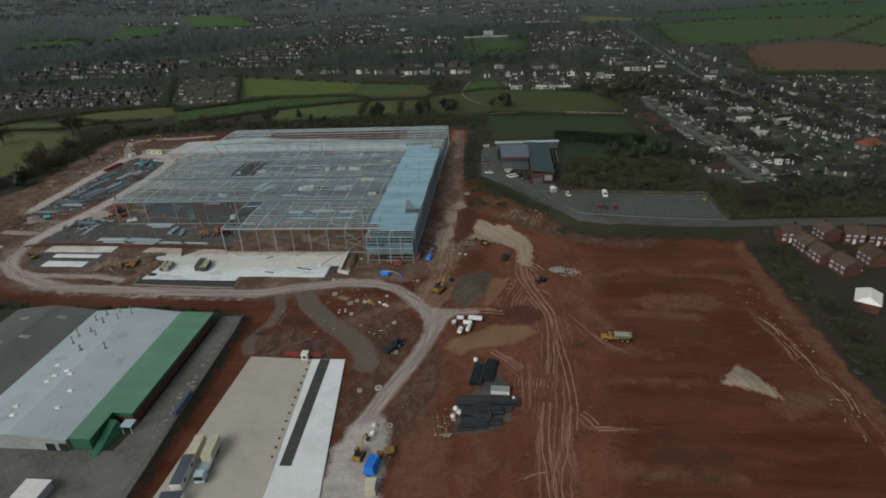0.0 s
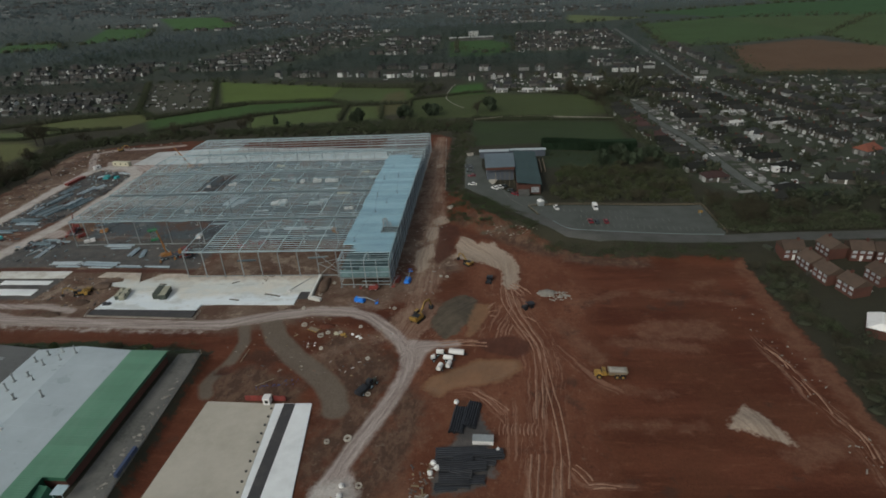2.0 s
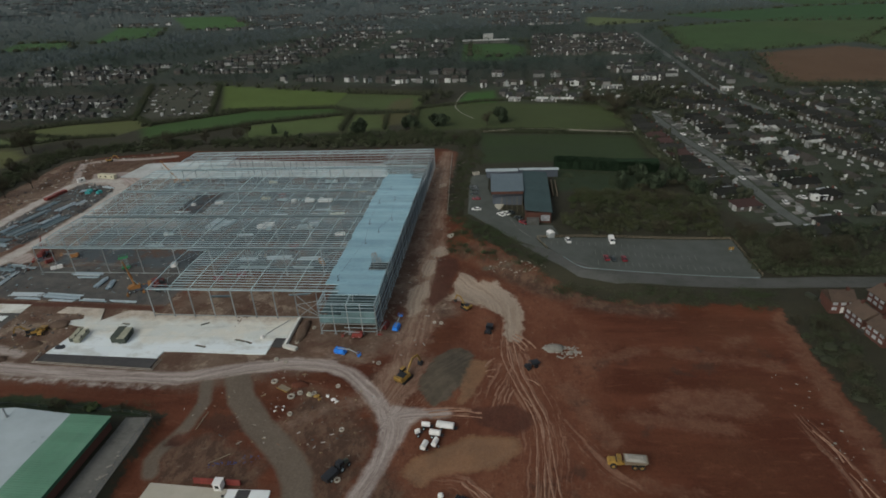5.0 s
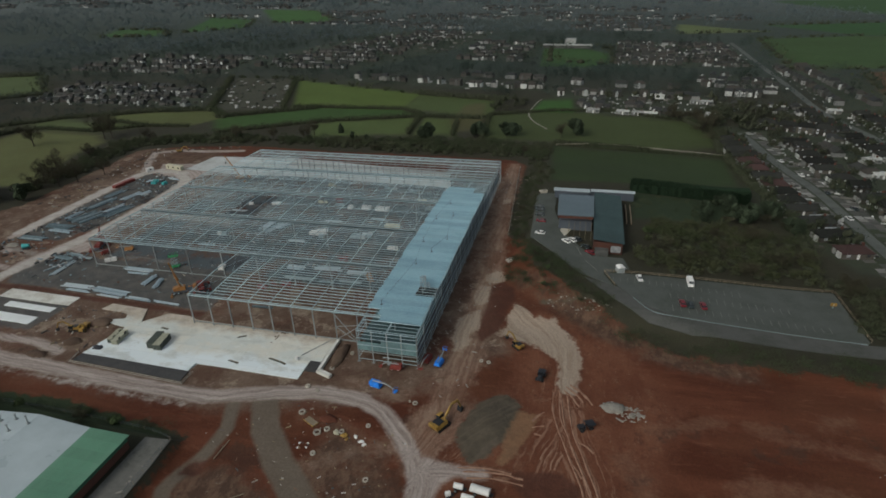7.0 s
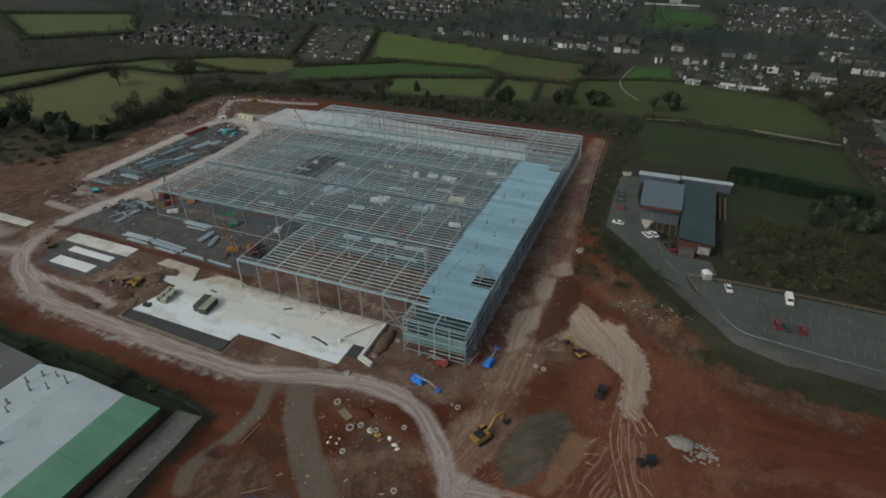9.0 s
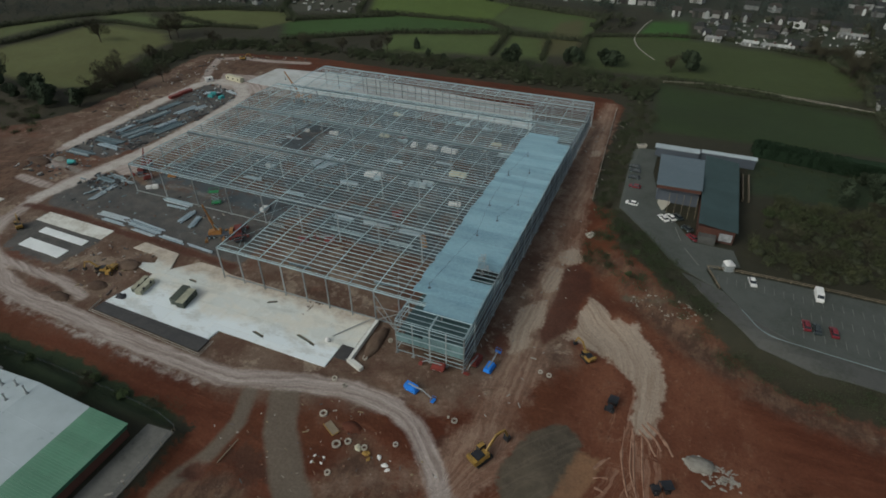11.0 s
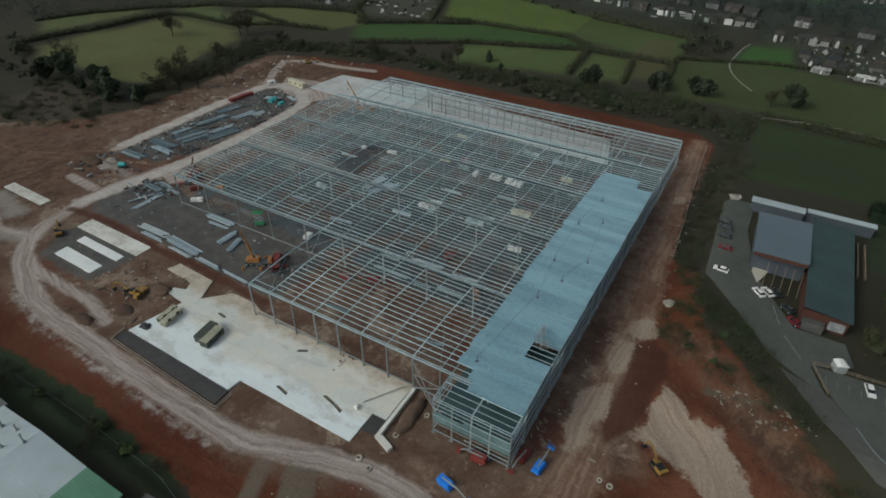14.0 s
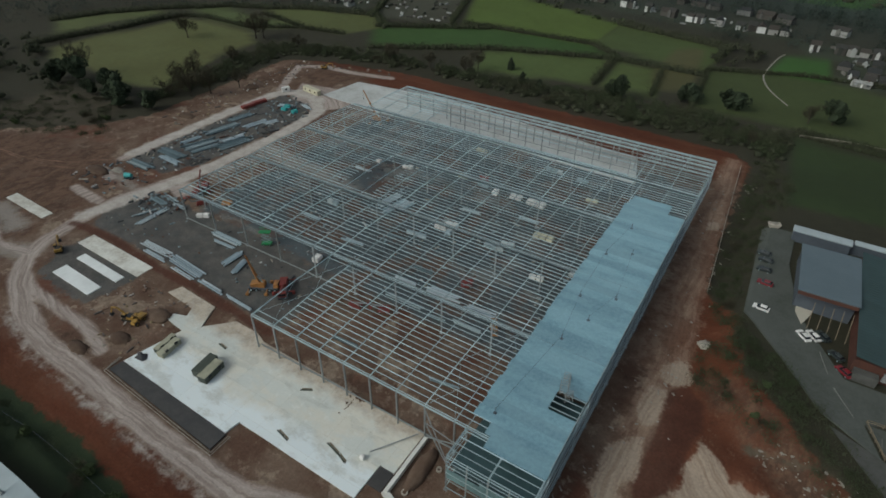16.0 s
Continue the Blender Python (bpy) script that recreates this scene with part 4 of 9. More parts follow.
    red = n.mix(n.math("MULTIPLY", zone("pink", 2.0, 1.6), 0.6), red, n.mix(n.ramp(n.noise(0.3, 5.0, 0.7), 0.35, 0.65), (0.205, 0.115, 0.077), (0.135, 0.066, 0.043)))
    red = n.mix(1.0, red, (1.06, 1.01, 0.95), "MULTIPLY")
    brown = n.mix(n.ramp(n.noise(0.09, 6.0, 0.7, None, None, 11.0), 0.36, 0.66), (0.106, 0.061, 0.042), (0.180, 0.128, 0.094))
    brown = n.mix(n.ramp(n.noise(0.28, 6.0, 0.75, None, None, 17.0), 0.52, 0.74, 0.0, 0.75), brown, (0.32, 0.25, 0.19))
    brown = n.mix(n.ramp(n.noise(0.05, 4.0, 0.6, None, None, 29.0), 0.55, 0.7, 0.0, 0.8), brown, (0.128, 0.052, 0.032))
    soil = n.mix(zone("brown", 4.0, 1.3), red, brown)
    soil = n.mix(n.math("MULTIPLY", n.ramp(n.noise(0.075, 7.0, 0.68, None, None, 83.0), 0.555, 0.61), zone("brown", 3.0, 1.0)), soil, n.mix(n.ramp(n.noise(0.5, 5.0, 0.7), 0.35, 0.65), (0.30, 0.235, 0.18), (0.18, 0.133, 0.098)))
    soil = n.mix(n.math("MULTIPLY", n.ramp(n.noise(0.05, 6.0, 0.7, None, None, 61.0), 0.57, 0.65), 0.55), soil, (0.058, 0.034, 0.024))
    churned = n.mix(n.ramp(n.noise(0.22, 7.0, 0.75, (1.4, 0.8, 1), None, 203.0), 0.42, 0.62), (0.080, 0.046, 0.031), (0.148, 0.091, 0.061))
    churned = n.mix(n.ramp(n.noise(0.5, 6.0, 0.75, None, None, 211.0), 0.58, 0.68, 0.0, 0.7), churned, (0.215, 0.170, 0.132))
    soil = n.mix(n.math("MULTIPLY", zone("mud", 3.0, 1.3), n.ramp(n.noise(0.08, 6.0, 0.7, None, None, 223.0), 0.36, 0.52, 0.35, 1.0)), soil, churned)
    soil = n.mix(zone("hall", 2.0), soil, n.mix(n.ramp(n.noise(0.07, 6.0, 0.7, None, None, 5.0), 0.37, 0.53), (0.136, 0.090, 0.070), (0.096, 0.117, 0.128)))
    soil = n.mix(n.math("MULTIPLY", zone("hall", 2.0), n.ramp(n.noise(0.06, 6.0, 0.7, (0.6, 1.2, 1), None, 91.0), 0.54, 0.64, 0.0, 0.75)), soil, (0.225, 0.225, 0.215))
    soil = n.mix(n.math("MULTIPLY", zone("hall", 2.0), n.ramp(n.noise(0.11, 6.0, 0.7, None, None, 95.0), 0.56, 0.64, 0.0, 0.7)), soil, (0.048, 0.054, 0.058))
    soil = n.mix(n.math("MULTIPLY", zone("powder", 3.0, 1.4), 0.8), soil, (0.30, 0.28, 0.255))
    soil = n.mix(n.math("MULTIPLY", zone("worn", 2.2, 1.2), 0.75), soil, n.mix(n.ramp(n.noise(0.35, 6.0, 0.7, None, None, 77.0), 0.4, 0.62), (0.250, 0.178, 0.132), (0.165, 0.098, 0.066)))
    soil = n.mix(n.math("MULTIPLY", zone("yard", 0.8), n.ramp(n.noise(0.10, 6.0, 0.7, None, None, 23.0), 0.40, 0.50, 1.0, 0.9)), soil, n.mix(n.ramp(n.noise(0.15, 6.0, 0.7), 0.35, 0.7), (0.076, 0.081, 0.081), (0.130, 0.128, 0.119)))
    soil = n.mix(n.math("MULTIPLY", zone("dust", 1.8, 1.5), 0.55), soil, n.mix(n.math("MULTIPLY", n.ramp(n.noise(0.10, 7.0, 0.7, (1.4, 0.6, 1), None, 71.0), 0.40, 0.56, 0.35, 1.0), n.ramp(streak, 0.40, 0.60, 0.45, 1.0)), n.mix(n.ramp(n.noise(0.5, 6.0, 0.75, None, None, 171.0), 0.45, 0.6), (0.165, 0.088, 0.056), (0.098, 0.043, 0.027)), (0.40, 0.285, 0.212)))
    soil = n.mix(n.math("MULTIPLY", n.ramp(n.math("ADD", n.attr("rutted"), n.math("MULTIPLY", ragged, 1.0)), -1.5, 2.5), n.math("MULTIPLY", lines, 0.75)), soil, (0.285, 0.168, 0.115))
    soil = n.mix(zone("olive", 0.8, 0.2), soil, n.mix(n.ramp(n.noise(0.07, 4.0, 0.65), 0.35, 0.68, 0.0, 0.65), (0.142, 0.115, 0.088), (0.180, 0.148, 0.115)))
    paving = n.mix(n.ramp(n.noise(0.3, 6.0, 0.7), 0.3, 0.7, 0.0, 0.6), n.mix(n.ramp(streak, 0.38, 0.64), (0.25, 0.208, 0.184), (0.52, 0.458, 0.420)), (0.405, 0.350, 0.318))
    soil = n.mix(n.math("MULTIPLY", zone("pale", 0.9, 0.3), 0.9), soil, paving)
    soil = n.mix(n.math("MULTIPLY", zone("pool", 0.9, 0.4), 0.9), soil, n.mix(n.ramp(n.noise(0.2, 4.0, 0.6), 0.35, 0.7), (0.078, 0.031, 0.020), (0.096, 0.038, 0.024)))
    soil = n.mix(zone("white", 1.6, 0.9), soil, n.mix(n.ramp(n.noise(0.25, 6.0, 0.7), 0.35, 0.7), (0.54, 0.51, 0.475), (0.40, 0.365, 0.33)))
    soil = n.mix(zone("gravel", 0.7, 0.7), soil, n.mix(n.math("MULTIPLY", lines, 0.12), n.mix(n.ramp(n.noise(0.4, 6.0, 0.75), 0.3, 0.7), (0.112, 0.094, 0.068), (0.074, 0.062, 0.045)), (0.24, 0.20, 0.165)))
    soil = n.mix(n.math("MULTIPLY", zone("ochre", 0.8, 0.6), 0.9), soil, n.mix(n.ramp(n.noise(0.12, 4.0, 0.6), 0.35, 0.7), (0.265, 0.150, 0.082), (0.205, 0.123, 0.071)))
    soil = n.mix(zone("tan", 0.7, 0.75), soil, n.mix(n.ramp(n.noise(0.3, 6.0, 0.7), 0.3, 0.68, 0.1, 0.6), n.mix(n.ramp(streak, 0.38, 0.60), (0.27, 0.205, 0.152), (0.41, 0.335, 0.265)), (0.36, 0.29, 0.228)))
    soil = n.mix(n.ramp(grain, 0.25, 0.8, 0.0, 0.45), n.mix(1.0, soil, (0.74, 0.74, 0.74), "MULTIPLY"), n.mix(1.0, soil, (1.5, 1.47, 1.44), "MULTIPLY"))
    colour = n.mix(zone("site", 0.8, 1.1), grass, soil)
    n.bump(n.math("ADD", grain, n.math("MULTIPLY", n.noise(0.5, 4.0, 0.6), 1.5)), 0.6, 0.25)
    wet = n.ramp(n.attr("wet"), 0.0, 2.0)
    ground_mat = n.done(colour, n.math("SUBTRACT", 0.92, n.math("MULTIPLY", wet, 0.55)), 0.0, 0.25)
    me.materials.append(ground_mat)

    def lift(name, lines, label, proud):
        """The worn surface of a track: a thin crust over the ground, in the same stones."""
        deep = np.full(nx * ny, -9.0)
        deep[near] = np.maximum.reduce([along(xn, yn, line, w) for line, w in lines])
        faces = quads[(deep[quads] > 0).all(axis=1)]
        kept, index = np.unique(faces, return_inverse=True)
        co = np.stack([X, Y, Z + proud], 1)[kept]
        road = bpy.data.meshes.new(name)
        road.vertices.add(len(kept))
        road.vertices.foreach_set("co", co.ravel().astype(np.float32))
        road.loops.add(faces.size)
        road.loops.foreach_set("vertex_index", index.ravel().astype(np.int32))
        road.polygons.add(len(faces))
        road.polygons.foreach_set("loop_start", np.arange(0, faces.size, 4, dtype=np.int32))
        road.polygons.foreach_set("use_smooth", np.ones(len(faces), dtype=bool))
        road.update(calc_edges=True)
        for a in list(me.attributes):
            if a.name in fields:
                kind, key, size = fields[a.name]
                values = np.zeros(nx * ny * size, np.float32)
                a.data.foreach_get(key, values)
                road.attributes.new(a.name, kind, "POINT").data.foreach_set(key, values.reshape(-1, size)[kept].ravel())
        road.materials.append(ground_mat)
        tagged(new(name, road), label, "road", kind="structure")

    fields = {"turf": ("FLOAT_COLOR", "color", 4), "lane": ("FLOAT_VECTOR", "vector", 3)}
    for key in ("site", "pale", "dust", "pink", "rutted", "fresh", "tan", "ochre", "pool", "olive", "white", "wet", "gravel", "yard", "hall", "brown", "mud", "powder", "worn"):
        fields[key] = ("FLOAT", "value", 1)
    lift("road_haul", [(HAUL[:13], 4.6), (HAUL[12:], 5.6)], "winding pale crushed-stone haul road across the site", 0.04)
    lift("road_olive", [(OLIVE_TRACK, 7.0)], "smooth grey-brown rolled hardcore track off the haul road", 0.07)
    lift("road_side", [(SIDE_TRACK, 3.6)], "narrow grey-brown dirt track beside a trench", 0.06)
    lift("road_east", [(SPUR_NORTH, 8.0)], "dusty site track along the east side of the frame", 0.10)
    return tagged(new("ground", me), "bare red clay building site with pale stone tracks among green winter fields", "ground", kind="structure")


ground = build_ground()


def draped(name, outline, material, label, category, off=0.08, thick=0.25, kind="structure", step=5.0):
    """A slab or paved area that follows the ground, cut from a fine outline."""
    pts = []
    for (ax, ay), (bx, by) in zip(outline, outline[1:] + outline[:1]):
        n = max(1, int(math.hypot(bx - ax, by - ay) / step))
        pts += [(ax + (bx - ax) * i / n, ay + (by - ay) * i / n) for i in range(n)]
    bm = bmesh.new()
    ring = [bm.verts.new((x, y, 0)) for x, y in pts]
    bm.faces.new(ring)
    x0, x1 = min(p[0] for p in pts), max(p[0] for p in pts)
    y0, y1 = min(p[1] for p in pts), max(p[1] for p in pts)
    for k in range(1, int((x1 - x0) / step) + 1):
        bmesh.ops.bisect_plane(bm, geom=bm.verts[:] + bm.edges[:] + bm.faces[:], plane_co=(x0 + k * step, 0, 0), plane_no=(1, 0, 0))
    for k in range(1, int((y1 - y0) / step) + 1):
        bmesh.ops.bisect_plane(bm, geom=bm.verts[:] + bm.edges[:] + bm.faces[:], plane_co=(0, y0 + k * step, 0), plane_no=(0, 1, 0))
    bmesh.ops.recalc_face_normals(bm, faces=bm.faces[:])
    for f in bm.faces:
        if f.normal.z < 0:
            f.normal_flip()
    skirt = bmesh.ops.extrude_edge_only(bm, edges=[e for e in bm.edges if e.is_boundary])["geom"]
    low = {v for v in skirt if isinstance(v, bmesh.types.BMVert)}
    for v in bm.verts:
        v.co.z = ground_at(v.co.x, v.co.y) + off - (thick if v in low else 0)
    me = bpy.data.meshes.new(name)
    bm.to_mesh(me)
    bm.free()
    me.materials.append(material)
    return tagged(new(name, me), label, category, kind=kind)


def ribbon(geo, line, width, off, step=2.0, wobble=0.15, cols=3, seed=0):
    pts = curve_points(line, step)
    rows = []
    for i, p in enumerate(pts):
        d = (pts[min(i + 1, len(pts) - 1)] - pts[max(i - 1, 0)]).normalized()
        s = Vector((-d.y, d.x))
        w0 = width / 2 * (1 + wobble * noise.noise((i * 0.35, seed, 0.0)) * 2)
        w1 = width / 2 * (1 + wobble * noise.noise((i * 0.35, seed, 9.0)) * 2)
        row = []
        for k in range(cols + 1):
            u = k / cols
            q = p + s * (-w0 + (w0 + w1) * u)
            row.append((q.x, q.y, ground_at(q.x, q.y) + off * (1.0 if 0 < k < cols else 0.15)))
        rows.append(row)
    n = cols + 1
    faces = [(r * n + k, r * n + k + 1, (r + 1) * n + k + 1, (r + 1) * n + k) for r in range(len(rows) - 1) for k in range(cols)]
    geo.add([q for row in rows for q in row], [f[::-1] for f in faces])
    return geo


# ---- roads, tracks and slabs ----
draped("slab_dock", [(-143.5, 187.6), (-104, 186.6), (-103.6, 190.4), (-69, 190), (-69, 199), (-65.3, 199), (-65.3, 211), (-118, 212), (-122, 213.5), (-130.5, 213.6), (-137, 206.8), (-140.4, 214.4), (-156, 215.3), (-157.4, 211.4), (-145.5, 210.4), (-144, 207.5), (-147.5, 206), (-147, 203.5), (-140.2, 203)],
       DOCK, "freshly poured pale concrete dock slab beside the steel frame", "concrete slab", 0.22, 0.5, step=8)
draped("slab_membrane", [(-144, 183.9), (-103.4, 181.8), (-103.5, 186.4), (-143.6, 187.4)], MEMBRANE, "black waterproof membrane strip along the dock slab", "membrane", 0.2, 0.4, step=8)
g = Geo()
for off in (0.6, 1.2):  # double kerb round the membrane
    a, b, c = (-144.6, 184.0 - off), (-103.2 + off, 181.9 - off), (-103.3 + off, 186.4)
    for p, q in ((a, b), (b, c), ((-144.6, 184.0 - off), (-144.3 - off, 188))):
        g.beam((*p, 0.2), (*q, 0.2), 0.08, 0.2)
solid("trim_kerb", g, RUBBLE, "thin pale concrete kerbs round the membrane strip", "kerb", "structure")
draped("slab_corner", [(-68.8, 194), (-65.2, 194), (-65.2, 198.8), (-68.8, 198.8)], MEMBRANE, "dark gravel base at the slab corner", "base", 0.18, 0.3)
for k, (a, b, c, d) in enumerate([(-195.5, -176.2, 198.2, 202.6), (-196.2, -174.7, 206.3, 209.2), (-204, -171.6, 211.4, 217.0), (-254, -229, 213.6, 217.6)]):
    draped("slab_strip_%d" % (k + 1), [(a, c), (b, c - 0.6), (b, d - 0.6), (a, d)], CONCRETE_WHITE if k < 2 else DIRTY_STRIP, "long white concrete strip foundation on dark gravel", "concrete slab", 0.25, 0.4, step=8)
draped("slab_yard", [(-78.2, 139.3), (-58.3, 138.6), (-54.6, 90), (-52, 50), (-83, 50), (-80.4, 88), (-79.4, 112)], CONCRETE_BEIGE, "large beige concrete yard slab with low kerb edges", "concrete slab", 0.22, 0.5, step=8)
draped("slab_strip_east", [(-58.2, 138.6), (-47.8, 138.9), (-44.4, 112), (-41.2, 88), (-37.5, 50), (-51.9, 50), (-54.5, 90)], CONCRETE_WHITE, "white concrete strip beside the beige yard slab", "concrete slab", 0.25, 0.5, step=8)
draped("slab_black_strip", [(-55.6, 138.5), (-52.4, 138.6), (-50.8, 96.8), (-53.8, 96.7)], MEMBRANE, "narrow black membrane strip laid on the white slab", "membrane", 0.30, 0.06, step=8)
draped("slab_far", [(-226, 357), (-223, 382), (-172, 388), (-66, 376), (-60, 353), (-146, 356), (-188, 354)], SLAB_GREY, "pale concrete dock slab behind the steel frame", "concrete slab", 0.22, 0.5, step=8)
draped("pavement_lot", [(19, 263.5), (97, 269.5), (98, 240), (93, 238), (60, 238.5), (40, 240), (31, 245), (24, 254)], ASPHALT, "worn grey asphalt car park with faded bay lines", "car park", 0.30, 0.5, step=2.5)
draped("pavement_hall", [(-13, 340), (-3, 340), (-3, 320), (2, 296), (14, 276), (26, 276), (28, 268), (18.5, 263), (22, 254.5), (10, 262), (0, 276), (-11, 290)], ASPHALT, "grey asphalt forecourt beside the church hall", "forecourt", 0.44, 0.6, step=2.5)
draped("pavement_patch", [(1, 305), (6, 304.5), (5, 298), (3, 292), (1, 297)], CONCRETE_BEIGE, "pale concrete patch in the forecourt", "concrete", 0.48, 0.3, step=2.5)
draped("road_lane", [(23.5, 254), (31, 244.8), (40, 239.8), (60, 238.3), (98, 238.6), (118, 240), (170, 241), (300, 244), (300, 236), (170, 234), (118, 233), (97, 232), (66, 230.6), (46, 231.5), (33, 236), (22, 246), (12, 259)], LANE, "grey asphalt lane past the car park", "road", 0.26, 0.5, step=2.5)
draped("pavement_factory", [(-95.5, 157.8), (-88.4, 158.4), (-87.8, 150), (-86.9, 120), (-85.2, 86), (-84.4, 40), (-215, 40), (-215, 97), (-96.8, 97), (-95.5, 106)], YARD_GREY, "stained grey concrete yard beside the factory", "yard", 0.2, 0.5, step=4)
solid("path_field", ribbon(Geo(), [(-19, 478), (-28, 493), (-34, 508), (-36.6, 525), (-34, 558), (-31, 572)], 0.9, 0.2, 3, 0.1, 2, 5), RUBBLE, "narrow pale footpath across the pasture", "path", "structure")
# ---- the steel frame of the new warehouse ----
BAY = 7.6
LINES = [-186.2 + BAY * k for k in range(18)]  # frame lines of the main hall, west to east
OFFICE_LINES = [-54.0, -44.5, -35.2]
EAVE, RISE = 11.9, 0.55
SPANS = [(210.0, 241.0), (241.0, 272.0), (272.0, 303.0), (303.0, 334.5), (334.5, 366.0)]


def roof_z(y):
    """Height of the rafters' top at y: shallow ridges one behind another."""
    for a, b in SPANS:
        if y <= b:
            return EAVE + RISE * (1 - abs((y - (a + b) / 2) / ((b - a) / 2))) if y >= a else EAVE
    return EAVE


def lines_of(span):
    if span == 0:
        return [x for x in LINES if x > -118.5]
    if span == 4:
        return [x for x in LINES if x > -180]
    return LINES


frame_thing = thing("warehouse_frame", "large galvanised steel warehouse frame under construction with part-laid blue roof sheets", "warehouse")


def build_frame():
    shapes = {}
    ground_z = 0.1

    def column(x, y, top, w=0.36):
        key = ("column", round(top, 1), w)
        if key not in shapes:
            g = Geo().ibeam((0, 0, 0), (0, 0, top), w * 0.8, w, 0.06, (0, 1, 0)).box(-0.45, 0.45, -0.45, 0.45, 0, 0.08)
            shapes[key] = g.mesh("column", STEEL_PALE)
        ob = part("column", shapes[key], None, frame_thing)
        ob.location = (x, y, ground_z)

    def rafter(x, a, b):
        mid = (a + b) / 2
        key = ("rafter", round(b - a, 1))
        if key not in shapes:
            h = (b - a) / 2
            g = Geo()
            for s in (-1, 1):
                g.ibeam((0, s * h, -0.26), (0, 0, RISE - 0.26), 0.12, 0.3, 0.04)
            shapes[key] = g.mesh("rafter", STEEL)
        ob = part("rafter", shapes[key], None, frame_thing)
        ob.location = (x, mid, EAVE)

    for s, (a, b) in enumerate(SPANS):
        xs = lines_of(s)
        for i, x in enumerate(xs):
            if s == 4 and -147 < x < -62:
                part("rafter", Geo().ibeam((x, 356.6, roof_z(356.6) - 0.26), (x, b, EAVE - 0.26), 0.12, 0.3, 0.04), STEEL, frame_thing)
            else:
                rafter(x, a, b)
            if s == 0 or (i % 2 == 0) or s == 4:
                column(x, a, EAVE - 0.3)
        for x in OFFICE_LINES:
            rafter(x, a, b)
            column(x, a, EAVE - 0.3)
    for x in lines_of(4) + OFFICE_LINES:
        column(x, 366.0, EAVE - 0.3)
    for y in (249, 257, 265, 280, 288, 296, 311, 319, 327):
        column(-186.2, y, EAVE - 0.3, 0.36)
    # frames of the office bay that stands out in front
    for x in OFFICE_LINES:
        column(x, 202.0, EAVE - 0.3)
        part("rafter", Geo().ibeam((x, 202.0, EAVE - 0.32), (x, 210.0, EAVE - 0.32), 0.24, 0.62, 0.06), STEEL, frame_thing)
    for x in (-49.3, -40.0):
        column(x, 202.0, EAVE - 0.3, 0.3)
    # purlins, a run for each line across the roof
    def purlin(x0, x1, y, z):
        g = Geo()
        g.extrude_x([(y - 0.065, z), (y + 0.015, z), (y + 0.015, z + 0.15), (y + 0.065, z + 0.15), (y + 0.065, z + 0.17), (y - 0.015, z + 0.17), (y - 0.015, z + 0.02), (y - 0.065, z + 0.02)], x0, x1)
        part("purlin", g, STEEL, frame_thing)

    for s, (a, b) in enumerate(SPANS):
        xs = lines_of(s)
        count = 18
        for k in range(count + 1):
            y = a + (b - a) * (k + 0.15) / (count + 0.3)
            z = roof_z(y)
            if s == 4 and 337 < y < 356.5:  # the back bays still open
                purlin(-178.6, -148.2, y, z)
                purlin(-60.0, -35.2, y, z)
                continue
            if 274 < y < 296.5:  # two bays still open
                purlin(xs[0], -142.6, y, z)
                purlin(-129.6, -35.2, y, z)
                continue
            purlin(xs[0] + (BAY if s == 0 and 212 < y < 239 else 0), -35.2, y, z)
        for y in (a, b):  # valley and eaves beams
            part("eaves_beam", Geo().ibeam((xs[0], y, EAVE - 0.35), (-35.2, y, EAVE - 0.35), 0.2, 0.4, 0.05), STEEL, frame_thing)
    for s, y in ((1, 241.0), (1, 272.0), (1, 303.0), (4, 334.5)):  # valley gutters
        x0 = lines_of(s)[0]
        g = Geo().extrude_x([(y - 0.8, EAVE + 0.25), (y - 0.7, EAVE + 0.25), (y - 0.5, EAVE + 0.06), (y + 0.5, EAVE + 0.06), (y + 0.7, EAVE + 0.25), (y + 0.8, EAVE + 0.25), (y + 0.55, EAVE + 0.01), (y - 0.55, EAVE + 0.01)], x0, -36)
        part("valley_gutter", g, GUTTER, frame_thing)
    for y in (202.0, 203.6, 205.4, 207.2, 209.0):
        purlin(-54.0, -35.2, y, EAVE)
    for x in [-148.2 + BAY * k for k in range(12)] + [-60.0]:  # back row of posts with its rails
        column(x, 357.0, EAVE - 0.1, 0.34)
    for z in (2.0, 3.6, 5.2, 6.8, 8.4, 10.0, 11.4):
        part("cladding_rail", Geo().beam((-178.6, 366.3, z), (-35.2, 366.3, z), 0.12, 0.3), STEEL, frame_thing)
    for z in (4.2, 7.8, 11.3):
        part("cladding_rail", Geo().beam((-148.2, 356.7, z), (-57.0, 356.7, z), 0.16, 0.24), STEEL_PALE, frame_thing)
    part("eaves_beam", Geo().ibeam((-148.2, 336.6, EAVE - 0.2), (-60.0, 336.6, EAVE - 0.2), 0.24, 0.5, 0.06), STEEL, frame_thing)
    # cross bracing in the roof and in the front
    for x, s in ((-118, 0), (-64.6, 0), (-186.2, 1), (-125.4, 2), (-64.6, 2), (-148.2, 3), (-72.2, 4)):
        a, b = SPANS[s]
        g = Geo()
        for y0, y1 in ((a, (a + b) / 2), ((a + b) / 2, b)):
            g.beam((x, y0, EAVE - 0.1), (x + BAY, y1, EAVE - 0.1), 0.05).beam((x + BAY, y0, EAVE - 0.1), (x, y1, EAVE - 0.1), 0.05)
        part("roof_brace", g, STEEL, frame_thing)
